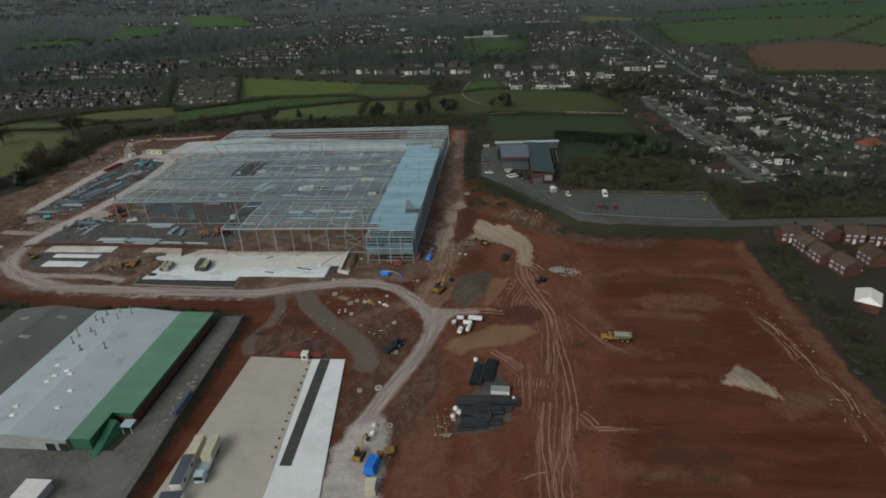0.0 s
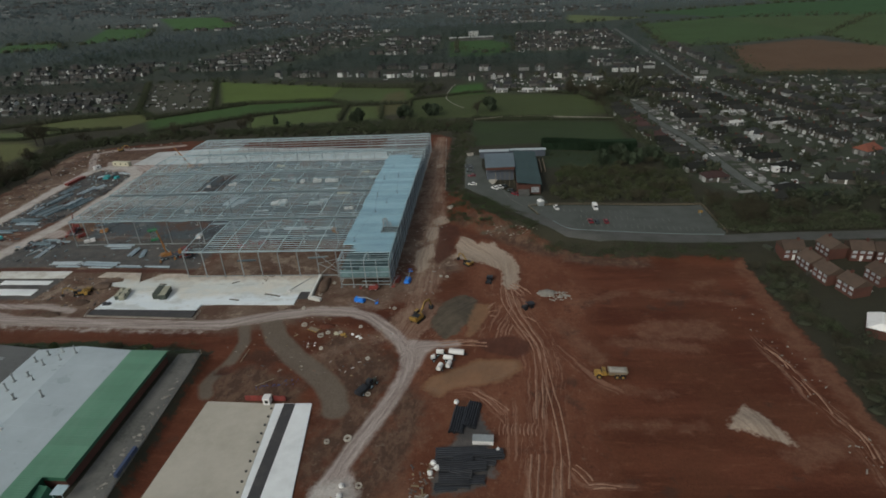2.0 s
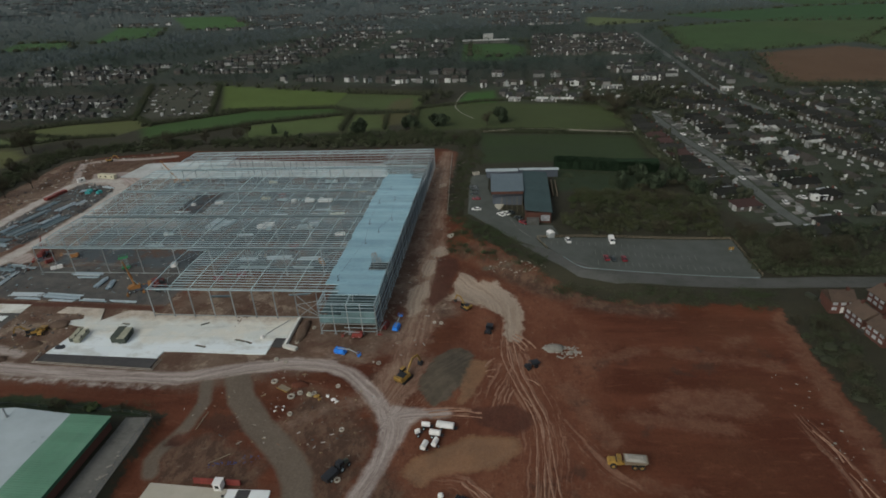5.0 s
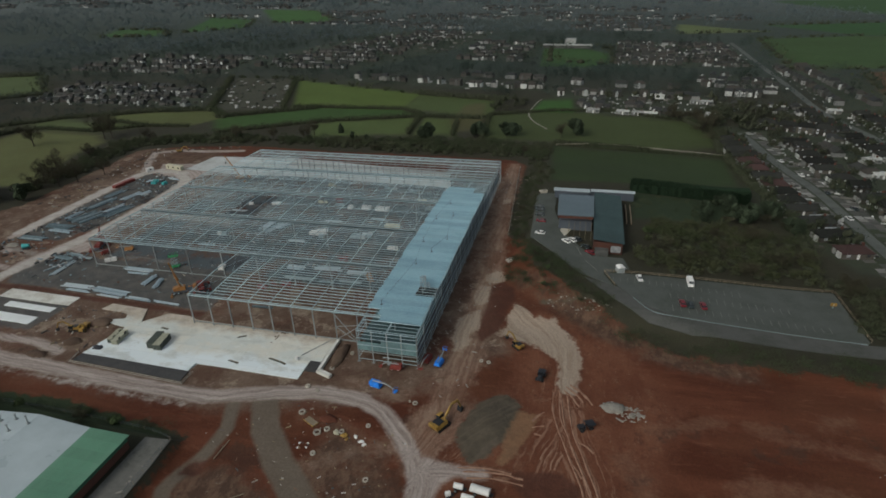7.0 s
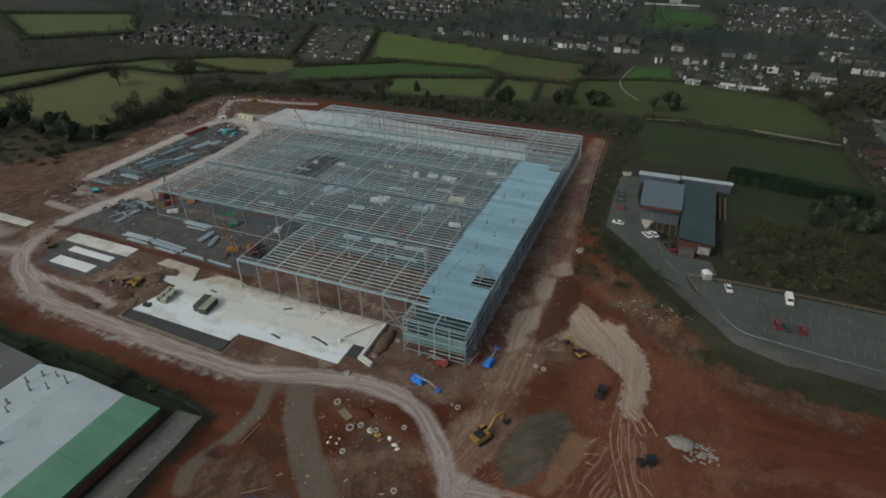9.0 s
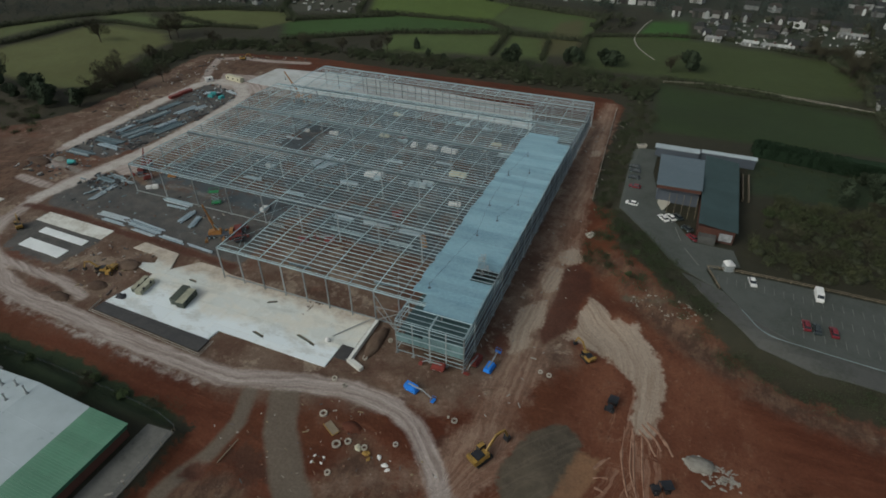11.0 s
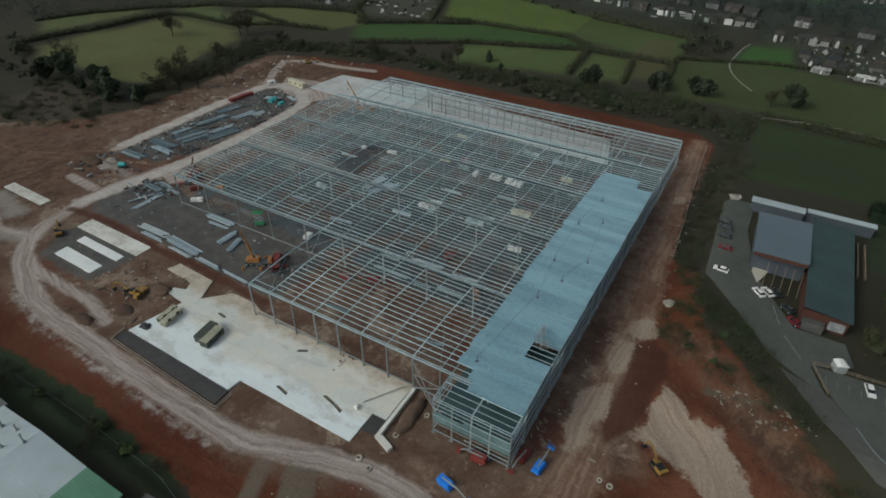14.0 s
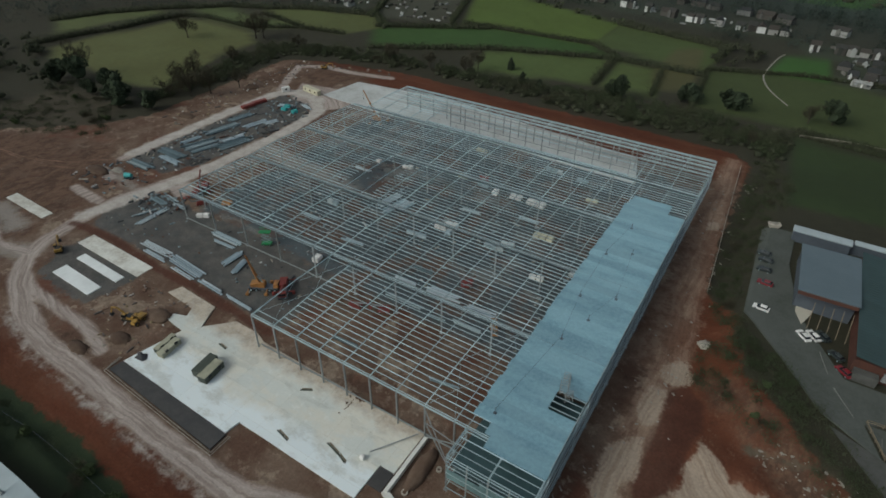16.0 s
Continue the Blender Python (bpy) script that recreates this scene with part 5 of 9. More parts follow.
    part("wall_brace", Geo().beam((-64.6, 210, 1.0), (-54.0, 206, 10.5), 0.22).beam((-64.6, 210, 6.0), (-54.0, 206, 10.5), 0.18).beam((-64.6, 210, 10.6), (-54.0, 203, 6.5), 0.2).beam((-64.6, 210, 6.0), (-54.0, 203, 6.0), 0.2), STEEL_PALE, frame_thing)
    part("wall_brace", Geo().beam((-118, 211, 0.3), (-57, 211, 0.3), 0.25, 0.5).beam((-186.2, 241, 0.3), (-118, 241, 0.3), 0.2, 0.4), STEEL_PALE, frame_thing)
    # roof sheets over the office strip
    hr_deck = random.Random(8)
    y, k = 207.4, 0
    while y < 319.5:
        step = 3.1
        y1 = y + step
        x0 = -54.4 if y > 212 else (-50.4 if y > 210 else -48.6)
        x1 = -35.0
        if 222.0 < y < 226.5:
            pieces = [(x0, -41.6)]
        elif y > 313.5:
            pieces = [(x0 + 1.0, -40.5)]
        else:
            pieces = [(x0, x1)]
        for a, b in pieces:
            lay = 0.22
            z0, z1 = roof_z(y) + lay, roof_z(y1) + lay
            n, skin = 9, []
            for j in range(n):  # ribs along the sheet
                r, w = y + (y1 - y) * j / n, (y1 - y) / n
                zz = z0 + (z1 - z0) * j / n
                skin += [(r, zz), (r + w * 0.68, zz), (r + w * 0.76, zz + 0.06), (r + w * 0.92, zz + 0.06)]
            skin += [(y1, z1)]
            jut = hr_deck.uniform(-0.25, 0.25)
            g = Geo().extrude_x(skin + [(r, zz - 0.05) for r, zz in reversed(skin)], a + jut, b)
            part("roof_sheet", g, DECK, frame_thing, "pale blue ribbed roof liner sheet" if k == 0 else "")
            k += 1
        y = y1
    # floor inside the office bay, wall rails and liner panels
    for z in (3.6, 7.4):
        part("floor_deck", Geo().box(-53.6, -35.6, 203.0, 232.0, z, z + 0.2), TEAL, frame_thing, "dark teal metal floor deck")
    for z in (1.4, 2.8, 4.2, 6.6, 9.0, 10.4, 11.6):
        part("cladding_rail", Geo().beam((-54.0 if z != 2.8 else -46.0, 201.7, z), (-35.2, 201.7, z), 0.1, 0.2 if z != 4.2 else 0.36), STEEL if z != 4.2 else STEEL_PALE, frame_thing)
        part("cladding_rail", Geo().beam((-34.9, 202.0, z), (-34.9, 366.0, z), 0.12, 0.22), STEEL, frame_thing)
        part("cladding_rail", Geo().beam((-54.0, 202.0, z), (-54.0, 210.0, z), 0.12, 0.2), STEEL, frame_thing)
    for k in range(5):
        x = -53.9 + k * 3.76
        part("wall_panel", Geo().box(x, x + 3.72, 201.9, 202.0, 4.5, 9.0 if k > 1 else 7.6), MESH_PALE, frame_thing, "pale green-grey wall liner panel" if k == 0 else "")
    for k in range(21):
        y = 202.4 + k * BAY
        column(-35.2, y, EAVE - 0.3, 0.34)
        part("wall_panel", Geo().box(-35.55, -35.45, y + 0.2, y + BAY - 0.2, 3.0, 7.4), DARK_SHEET, frame_thing, "dark grey wall liner panel" if k == 0 else "")
    # roof-edge safety rails
    for x in (-35.0, -54.3):
        g = Geo()
        for z in (0.6, 1.1):
            g.beam((x, 209, EAVE + 0.4 + z), (x, 320, EAVE + 0.4 + z), 0.05)
        for k in range(38):
            g.beam((x, 209 + 3 * k, EAVE + 0.3), (x, 209 + 3 * k, EAVE + 1.5), 0.05)
        if x == -35.0:
            part("edge_rail", g, STEEL_PALE, frame_thing, "temporary roof-edge guard rail")


build_frame()
for x, y, w, h in [(-40.2, 228.2, 1.7, 3.2), (-38.4, 226.6, 1.6, 2.0), (-40.8, 231.6, 1.4, 1.8)]:
    t = thing("scaffold_stack", "stack of pale scaffold frames standing on the blue roof", "scaffold", (x, y, roof_z(y) + 0.32), 20)
    for k in range(4):
        part("scaffold_frame", Geo().beam((-w / 2, k * 0.6, 0), (-w / 2, k * 0.6, h), 0.08).beam((w / 2, k * 0.6, 0), (w / 2, k * 0.6, h), 0.08).beam((-w / 2, k * 0.6, h), (w / 2, k * 0.6, h), 0.08).beam((-w / 2, k * 0.6, 0.1), (w / 2, k * 0.6, h), 0.06), STEEL_PALE, t)
for x, y in [(-50.6, 216), (-47.4, 244.5), (-44.2, 254), (-49.5, 262), (-41, 266), (-50, 284), (-43.5, 288), (-48, 302)]:
    t = thing("anchor_post", "slim dark safety anchor post on the blue roof", "post", (x, y, roof_z(y) + 0.25), 0, "roof anchor posts")
    part("post", Geo().tube((0, 0, 0), (0, 0, 1.9), 0.09, 7), DARK_SHEET, t)
    part("base", Geo().box(-0.35, 0.35, -0.35, 0.35, 0, 0.12), DARK_SHEET, t)


for x, y, x1, y1 in [(-50.6, 216, -47.4, 244.5), (-47.4, 244.5, -49.5, 262), (-44.2, 254, -41, 266), (-49.5, 262, -50, 284), (-41, 266, -43.5, 288), (-50, 284, -48, 302)]:
    g = Geo().beam((x, y, roof_z(y) + 1.7), (x1, y1, roof_z(y1) + 1.7), 0.05)
    solid("safety_line", g, DARK_SHEET, "thin dark safety line between roof anchor posts", "line", group="roof safety lines")


# ---- the old factory with a white and a green roof ----
def gable_shed(name, label, x0, x1, y0, y1, eave, ridge, roof_mat, wall_mat, base=0.0, ribs=0, ridge_at=0.5, over=0.4, parent=None):
    """A long shed with its ridge along y; the roof is a sheet with thickness and raised seams."""
    t = parent or thing(name, label, "factory")
    xm = x0 + (x1 - x0) * ridge_at
    part("wall", Geo().hull([(x0, y0, base), (x1, y0, base), (x1, y1, base), (x0, y1, base)], [(x0, y0, eave - 0.1), (x1, y0, eave - 0.1), (x1, y1, eave - 0.1), (x0, y1, eave - 0.1)]), wall_mat, t)
    for xa, xb in ((x0 - over, xm), (xm, x1 + over)):
        za, zb = (eave, ridge) if xa < xm else (ridge, eave)
        if xb - xa < 0.6:
            continue
        skin = [(y0 - over, 0.15)]
        for k in range(1, ribs):
            y = y0 + (y1 - y0) * k / ribs
            skin += [(y - 0.09, 0.15), (y - 0.05, 0.175), (y + 0.05, 0.175), (y + 0.09, 0.15)]
        skin += [(y1 + over, 0.15), (y1 + over, 0.0), (y0 - over, 0.0)]
        g = Geo().hull([(xa, y, za + z) for y, z in skin], [(xb, y, zb + z) for y, z in skin])
        part("roof", g, roof_mat, t)
    for yy in (y0, y1):  # gable ends
        s = -0.12 if yy == y0 else 0.0
        part("gable", Geo().hull([(x0, yy + s, eave - 0.1), (x1, yy + s, eave - 0.1), (xm, yy + s, ridge)], [(x0, yy + s + 0.12, eave - 0.1), (x1, yy + s + 0.12, eave - 0.1), (xm, yy + s + 0.12, ridge)]), wall_mat, t)
    return t


factory = gable_shed("factory", "old factory shed with weathered white sheet roof and roof vents", -138, -108.2, 96.6, 154.0, 6.5, 8.0, WHITE_ROOF, FACTORY_WALL, 0.0, 7)
part("loading_door", Geo().box(-114, -111.8, 96.3, 96.58, 2.6, 4.9), GLASS, factory)
part("loading_door", Geo().box(-110.4, -108.4, 96.3, 96.58, 2.6, 5.0), GLASS, factory)
rnd = random.Random(4)
for x, y, r in [(-134, 148, 0.4), (-132, 151, 0.45), (-130, 146, 0.4), (-128, 152, 0.4), (-131, 141, 0.5), (-126, 148, 0.35), (-134, 139, 0.45), (-133, 135, 0.4), (-123, 151, 0.35), (-128, 139, 0.3), (-120, 132, 0.4), (-127.5, 131, 0.5)]:
    z = 6.5 + 1.5 * (1 - abs((x + 123.1) / 14.9))
    h = rnd.uniform(1.4, 2.8)
    part("flue", Geo().tube((x, y, z), (x, y, z + h), r * 0.45, 10).tube((x, y, z + h), (x, y, z + h + 0.3), r * 0.75, 10).box(x - r, x + r, y - r, y + r, z - 0.2, z + 0.35), STEEL_PALE, factory, "grey metal roof flue", True)
for x, y in [(-127, 119), (-124.5, 121), (-122.5, 119.5), (-127.5, 116.5), (-117, 106.5), (-129, 106.5), (-127, 103), (-118, 113), (-130, 124)]:
    z = 6.5 + 1.5 * (1 - abs((x + 123.1) / 14.9))
    part("roof_vent", Geo().box(x - 0.8, x + 0.8, y - 0.5, y + 0.5, z, z + 0.55, 0.15), WHITE, factory)
for k in range(3):
    x0 = -168 - k * 30 if k else -138.6
    gable_shed("factory", "long factory shed with weathered dark grey roof and rooflights", x0 - 29.4, x0, 97 - 6 * k, 154.8, 6.3, 8.2, GREY_ROOF, FACTORY_WALL, 0.0, 18)
rooflights = thing("rooflight", "pale worn rooflight sheets set in the grey roof", "rooflight", (0, 0, 0))
for x, y in [(-151, 137), (-160, 148), (-147, 149), (-158, 134), (-163, 121), (-149, 116), (-156, 106)]:
    z = 6.3 + 1.9 * (1 - abs((x + 153.3) / 14.7)) + 0.16
    s = 1.9 / 14.7 * (1 if x < -153.3 else -1)
    part("sheet", Geo().hull([(x - 1.6, y - 0.7, z - 1.6 * s), (x + 1.6, y - 0.7, z + 1.6 * s), (x + 1.6, y + 0.7, z + 1.6 * s), (x - 1.6, y + 0.7, z - 1.6 * s)], [(x - 1.6, y - 0.7, z + 0.08 - 1.6 * s), (x + 1.6, y - 0.7, z + 0.08 + 1.6 * s), (x + 1.6, y + 0.7, z + 0.08 + 1.6 * s), (x - 1.6, y + 0.7, z + 0.08 - 1.6 * s)]), STEEL_PALE, rooflights)
annex = thing("factory_annex", "long lean-to with a green profiled sheet roof beside the factory", "factory")
for k in range(18):  # roof sheets, flank by flank
    y0 = 96.8 + k * 57.6 / 18
    y1 = y0 + 57.6 / 18 - 0.05
    xe = -96.2 if y0 > 104.0 else -101.8
    xa, za, xb, zb, xc, zc = -107.7, 6.62, -103.0, 6.58, xe, 6.4
    skin = [(y0, 0.12)]
    for j in range(5):
        y = y0 + (y1 - y0) * (j + 0.5) / 5
        skin += [(y - 0.07, 0.12), (y - 0.04, 0.18), (y + 0.04, 0.18), (y + 0.07, 0.12)]
    skin += [(y1, 0.12), (y1, 0.0), (y0, 0.0)]
    bends = [(xa, za), (min(xb, xe), zb)] + ([(xc, zc)] if xc - xb > 0.5 else [])
    g = Geo()
    for (p, zp), (q, zq) in zip(bends, bends[1:]):
        g.hull([(p, y, zp + z) for y, z in skin], [(q, y, zq + z) for y, z in skin])
    part("roof_sheet", g, GREEN_ROOF, annex)
part("wall", Geo().box(-107.6, -96.8, 106.8, 154.0, 4.9, 6.3), GREEN_WALL, annex)
part("wall", Geo().box(-107.6, -102.4, 97.2, 106.8, 2.4, 6.3), GREEN_WALL, annex)
part("plinth", Geo().box(-107.5, -96.9, 106.9, 153.9, 2.3, 4.9), BRICK, annex)
part("canopy", Geo().box(-97.8, -94.8, 102.6, 105.4, 5.2, 5.35).beam((-97.5, 102.9, 2.5), (-97.5, 102.9, 5.2), 0.12).beam((-95.1, 102.9, 2.5), (-95.1, 102.9, 5.2), 0.12), STEEL, annex)
solid("tarpaulin", Geo().hull([(-101.8, 94.6, 2.55), (-99.8, 94.6, 2.55), (-98.4, 104.8, 2.55), (-101.8, 104.8, 2.55)], [(-101.7, 95.0, 2.9), (-100.7, 95.0, 2.9), (-99.6, 104.7, 5.6), (-101.7, 104.7, 5.9)]), GREEN_WALL, "green netted cover sloping down beside the annex", "cover")


# ---- the church hall on its terrace ----
hall = thing("church_hall", "low brick church hall with slate-blue and dull green roofs", "hall")
HZ = 5.0
part("wall", Geo().hull([(0, 299.5, HZ), (13.8, 299.5, HZ), (13.8, 324, HZ), (-1, 324, HZ)], [(0, 299.5, 12.3), (13.8, 299.5, 12.3), (13.8, 324, 10.4), (-1, 324, 10.4)]), DARK_SHEET, hall, "dark glazed hall wall")
part("fascia", Geo().hull([(-0.4, 296.8, 11.4), (14.0, 297.2, 11.4), (14.0, 297.6, 11.4), (-0.4, 297.2, 11.4)], [(-0.4, 296.8, 12.6), (14.0, 297.2, 12.6), (14.0, 297.6, 12.6), (-0.4, 297.2, 12.6)]), BRICK, hall, "brick-red fascia under the roof edge")
part("roof", Geo().hull([(-0.6, 296.5, 12.7), (14.2, 297.0, 12.7), (14.2, 325, 10.9), (-1.6, 324.5, 10.9)], [(-0.6, 296.5, 13.05), (14.2, 297.0, 13.05), (14.2, 325, 11.25), (-1.6, 324.5, 11.25)]), HALL_BLUE, hall, "smooth slate-blue pitched roof")
part("wall", Geo().box(14.6, 25.6, 279.5, 329, HZ - 0.5, 9.8), BRICK, hall)
for k in range(14):
    y0 = 278.6 + k * 3.62
    ridge, eave = (11.3, 10.0)
    skin = [(y0, 0.15)]
    for j in range(3):
        y = y0 + 0.6 + j * 1.2
        skin += [(y - 0.09, 0.15), (y - 0.05, 0.22), (y + 0.05, 0.22), (y + 0.09, 0.15)]
    skin += [(y0 + 3.58, 0.15), (y0 + 3.58, 0.0), (y0, 0.0)]
    g = Geo().hull([(14.3, y, ridge + z) for y, z in skin], [(26.2, y, eave + z) for y, z in skin])
    part("roof_sheet", g, HALL_GREEN, hall)
part("flat_roof", Geo().box(-4.6, 12.2, 334.9, 338.6, 8.8, 9.2), WHITE_ROOF, hall, "white felt flat roof")
part("flat_roof", Geo().box(12.8, 33, 336.8, 339.4, 8.7, 9.1), WHITE_ROOF, hall)
part("wall", Geo().box(-4.2, 12.0, 335.3, 338.2, HZ - 0.5, 8.8).box(12.0, 32.6, 337.1, 339.0, HZ - 0.5, 8.7), DARK_SHEET, hall)
for k in range(5):
    part("strut", Geo().beam((4.4 + 2.3 * k, 290.5, HZ), (4.4 + 2.3 * k, 296.6, 10.4), 0.14), TIMBER, hall)
part("porch", Geo().box(15.2, 20.4, 277.0, 279.4, HZ - 0.3, 7.6), RENDER, hall)
part("porch_window", Geo().box(21.2, 25, 279.1, 279.45, 6.0, 8.6), PANE, hall)
part("ramp_wall", Geo().box(28.4, 28.8, 310, 330, HZ - 0.5, HZ + 1.0).box(30.4, 30.8, 310, 330, HZ - 0.5, HZ + 1.0), TIMBER, hall)
# ---- trees, hedges and woods ----
def crown_cloud(rnd, count, radius, tall, base, size, bare, lobes=5):
    """Small leaf or twig flakes gathered in uneven lobes with gaps between them."""
    g = Geo()
    centres = [(rnd.gauss(0, 0.42) * radius, rnd.gauss(0, 0.42) * radius, base + tall * rnd.uniform(0.25, 0.85), rnd.uniform(0.35, 0.62)) for _ in range(lobes)]
    for _ in range(count):
        cx, cy, cz, k = rnd.choice(centres)
        d = Vector((rnd.gauss(0, 1), rnd.gauss(0, 1), rnd.gauss(0, 1))).normalized() * rnd.uniform(0.55, 1.05)
        p = Vector((cx + d.x * radius * k, cy + d.y * radius * k, max(base * 0.6, cz + d.z * tall * 0.36 * k * 1.4)))
        s = size * rnd.uniform(0.55, 1.3)
        a = Vector((rnd.gauss(0, 1), rnd.gauss(0, 1), rnd.gauss(0, 0.7))).normalized()
        b = a.orthogonal().normalized()
        b = (b + a.cross(b) * rnd.uniform(-1, 1)).normalized()
        if bare:
            out = (p - Vector((0, 0, base))).normalized()
            a = (out + a * 0.7).normalized()
            b = a.cross(Vector((rnd.gauss(0, 1), rnd.gauss(0, 1), rnd.gauss(0, 1)))).normalized()
            g.add([p - a * s * 1.5, p + b * s * 0.15, p + a * s * 1.5, p - b * s * 0.15], [(0, 1, 2, 3)])
        else:
            g.add([p - a * s, p + b * s * 0.8, p + a * s, p - b * s * 0.8], [(0, 1, 2, 3)])
    return g


def limbs(rnd, tall, radius, trunk):
    g = Geo().tube((0, 0, -0.3), (0.1, 0, tall * 0.42), trunk, 7, trunk * 0.6)
    for k in range(7):
        a = k * 2.4 + rnd.uniform(-0.4, 0.4)
        z0 = tall * rnd.uniform(0.22, 0.42)
        reach = radius * rnd.uniform(0.55, 0.9)
        g.tube((0.05, 0, z0), (math.cos(a) * reach, math.sin(a) * reach, tall * rnd.uniform(0.55, 0.85)), trunk * 0.4, 5, trunk * 0.1)
    g.tube((0.1, 0, tall * 0.42), (0, 0.2, tall * 0.9), trunk * 0.55, 6, trunk * 0.12)
    return g


TREES = {}


def tree_kind(kind, n):
    rnd = random.Random("%s%d" % (kind, n))
    label, leaf, bare, tall, radius, count, size = {
        "bare": ("leafless broad winter tree with fine brown twigs", TWIG, True, 11.0, 4.6, 1250, 0.46),
        "evergreen": ("dark dense evergreen tree in the hedge", LEAF_DARK, False, 10.0, 3.6, 1000, 0.4),
        "conifer": ("compact dark conifer standing in the pasture", LEAF_DARK, False, 10.0, 2.9, 1500, 0.34),
        "bush": ("dull green bushy scrub", LEAF_MID, False, 4.2, 3.2, 800, 0.32),
        "thicket": ("brown leafless thicket of scrub", TWIG, True, 5.0, 4.2, 900, 0.42),
    }[kind]
    grown = kind in ("bare", "evergreen", "conifer")
    t = thing("tree" if grown else "bush", label, "tree" if grown else "bush", group="trees and scrub")
    part("trunk", limbs(rnd, tall, radius, 0.28 if tall > 6 else 0.1), BARK, t)
    crown = crown_cloud(rnd, count, radius, tall * 0.8, tall * (0.08 if kind == "conifer" else 0.2), size, bare, 16 if kind == "conifer" else 7)
    if not bare:  # the dense heart of the crown
        if kind == "conifer":
            for k in range(7):
                u = k / 6
                crown.lump((rnd.uniform(-0.12, 0.12) * radius, rnd.uniform(-0.12, 0.12) * radius, tall * (0.14 + 0.72 * u)), (radius * (1.0 - 0.62 * u * u), radius * (0.95 - 0.6 * u * u), tall * 0.17), rnd.randrange(999), 6, 10, 0.22)
        for k in range(3):
            crown.lump((rnd.uniform(-0.2, 0.2) * radius, rnd.uniform(-0.2, 0.2) * radius, tall * (0.36 + 0.16 * k)), (radius * (0.78 - 0.14 * k), radius * (0.74 - 0.12 * k), tall * 0.26), rnd.randrange(999), 6, 9, 0.25)
    part("crown", crown, leaf, t)
    return t


def plant(kind, n, x, y, k, turn):
    key = (kind, n)
    m = pose(x, y, ground_at(x, y) - 0.05, 0, 0, turn) @ Matrix.Diagonal((k, k, k * (0.9 + 0.2 * ((x * 7.3) % 1)), 1))
    if key not in TREES:
        TREES[key] = tree_kind(kind, n)
        TREES[key].matrix_world = m
        return TREES[key]
    src = TREES[key]
    ob = copy_thing(src, Matrix.Identity(4))
    ob.matrix_basis = m
    return ob


tr = random.Random(11)


def scatter(poly, count, kinds, k0, k1, keep=None):
    xs, ys = [p[0] for p in poly], [p[1] for p in poly]
    done = 0
    for _ in range(count * 20):
        x, y = tr.uniform(min(xs), max(xs)), tr.uniform(min(ys), max(ys))
        if float(inside(x, y, poly)) > 0 and (keep is None or keep(x, y)):
            plant(tr.choice(kinds), tr.randrange(3), x, y, tr.uniform(k0, k1), tr.uniform(0, 360))
            done += 1
            if done == count:
                return


# dark trees by the west field, single trees in the pastures
for x, y, k in [(-349, 299, 1.5), (-356, 291, 1.2), (-362, 297, 1.1), (-331, 303, 0.95), (-319, 299, 1.2), (-311, 297, 1.3), (-303, 293, 1.3), (-298, 288, 1.2), (-283, 296, 1.15), (-325, 291, 0.9)]:
    plant("evergreen", int(abs(x)) % 3, x, y, k, x * 13)
for x, y, k in [(-368.6, 384.5, 1.55), (-330, 408, 1.7), (-327, 412, 1.4), (-298, 335, 1.35), (-295, 322, 1.2), (-357, 305, 1.6), (-281, 318, 1.3), (-276, 326, 1.3), (-290, 312, 1.0), (-228, 418, 1.0), (-178, 436, 1.0), (-8.2, 458, 1.0), (-270, 340, 1.0)]:
    plant("bare", int(abs(y)) % 3, x, y, k, x * 17)
for x, y, k in [(-163, 448, 0.75), (-148, 432, 0.6), (-136, 428, 0.6), (-230, 424, 0.7)]:
    plant("conifer", int(abs(y)) % 3, x, y, k, x * 17)
for x, y, k in [(-95.4, 439, 1.3), (-98.4, 436, 0.9), (-67, 453, 0.85), (-63.4, 454.5, 1.1), (-60.6, 453, 0.8), (-44.6, 455.4, 1.05), (-40.4, 456, 1.15), (1.8, 463, 1.35)]:
    plant("evergreen", int(abs(y)) % 3, x, y, k, x * 17)
# single growth in the belts round the site
scatter([(-290, 300), (-284, 345), (-290, 392), (-258, 406), (-206, 414), (-130, 411), (-34, 410), (-18, 404), (-14, 432), (-60, 440), (-140, 430), (-215, 425), (-262, 424), (-312, 400), (-302, 340)], 14, ["thicket", "bare", "thicket"], 0.7, 1.0)
scatter([(-22, 400), (-15, 404), (-12, 345), (-14, 300), (-5, 272), (-13, 266), (-19, 300)], 5, ["thicket"], 0.35, 0.6)
scatter([(-9, 266), (2, 272), (14, 256), (20, 244), (12, 242), (-2, 252)], 4, ["thicket", "bush"], 0.25, 0.4)
scatter([(-92, 161), (-98, 167), (-132, 166.5), (-180, 164), (-215, 170), (-215, 160), (-135, 158.5)], 14, ["bush", "thicket"], 0.4, 0.6)
scatter([(-345, 300), (-296, 296), (-272, 262), (-300, 245), (-345, 240)], 8, ["thicket", "bush"], 0.5, 0.7)
scatter([(30, 271), (95, 274), (98, 300), (80, 318), (40, 312), (33, 290)], 12, ["thicket"], 0.8, 1.1)
scatter([(34, 296), (52, 300), (50, 312), (38, 311)], 4, ["bush"], 0.6, 0.8)
scatter([(60, 322), (98, 312), (102, 340), (66, 344)], 18, ["evergreen", "evergreen", "thicket"], 0.6, 0.95)
scatter([(99, 244), (136, 246), (135, 262), (100, 278)], 24, ["thicket", "bare", "thicket"], 0.6, 0.9)
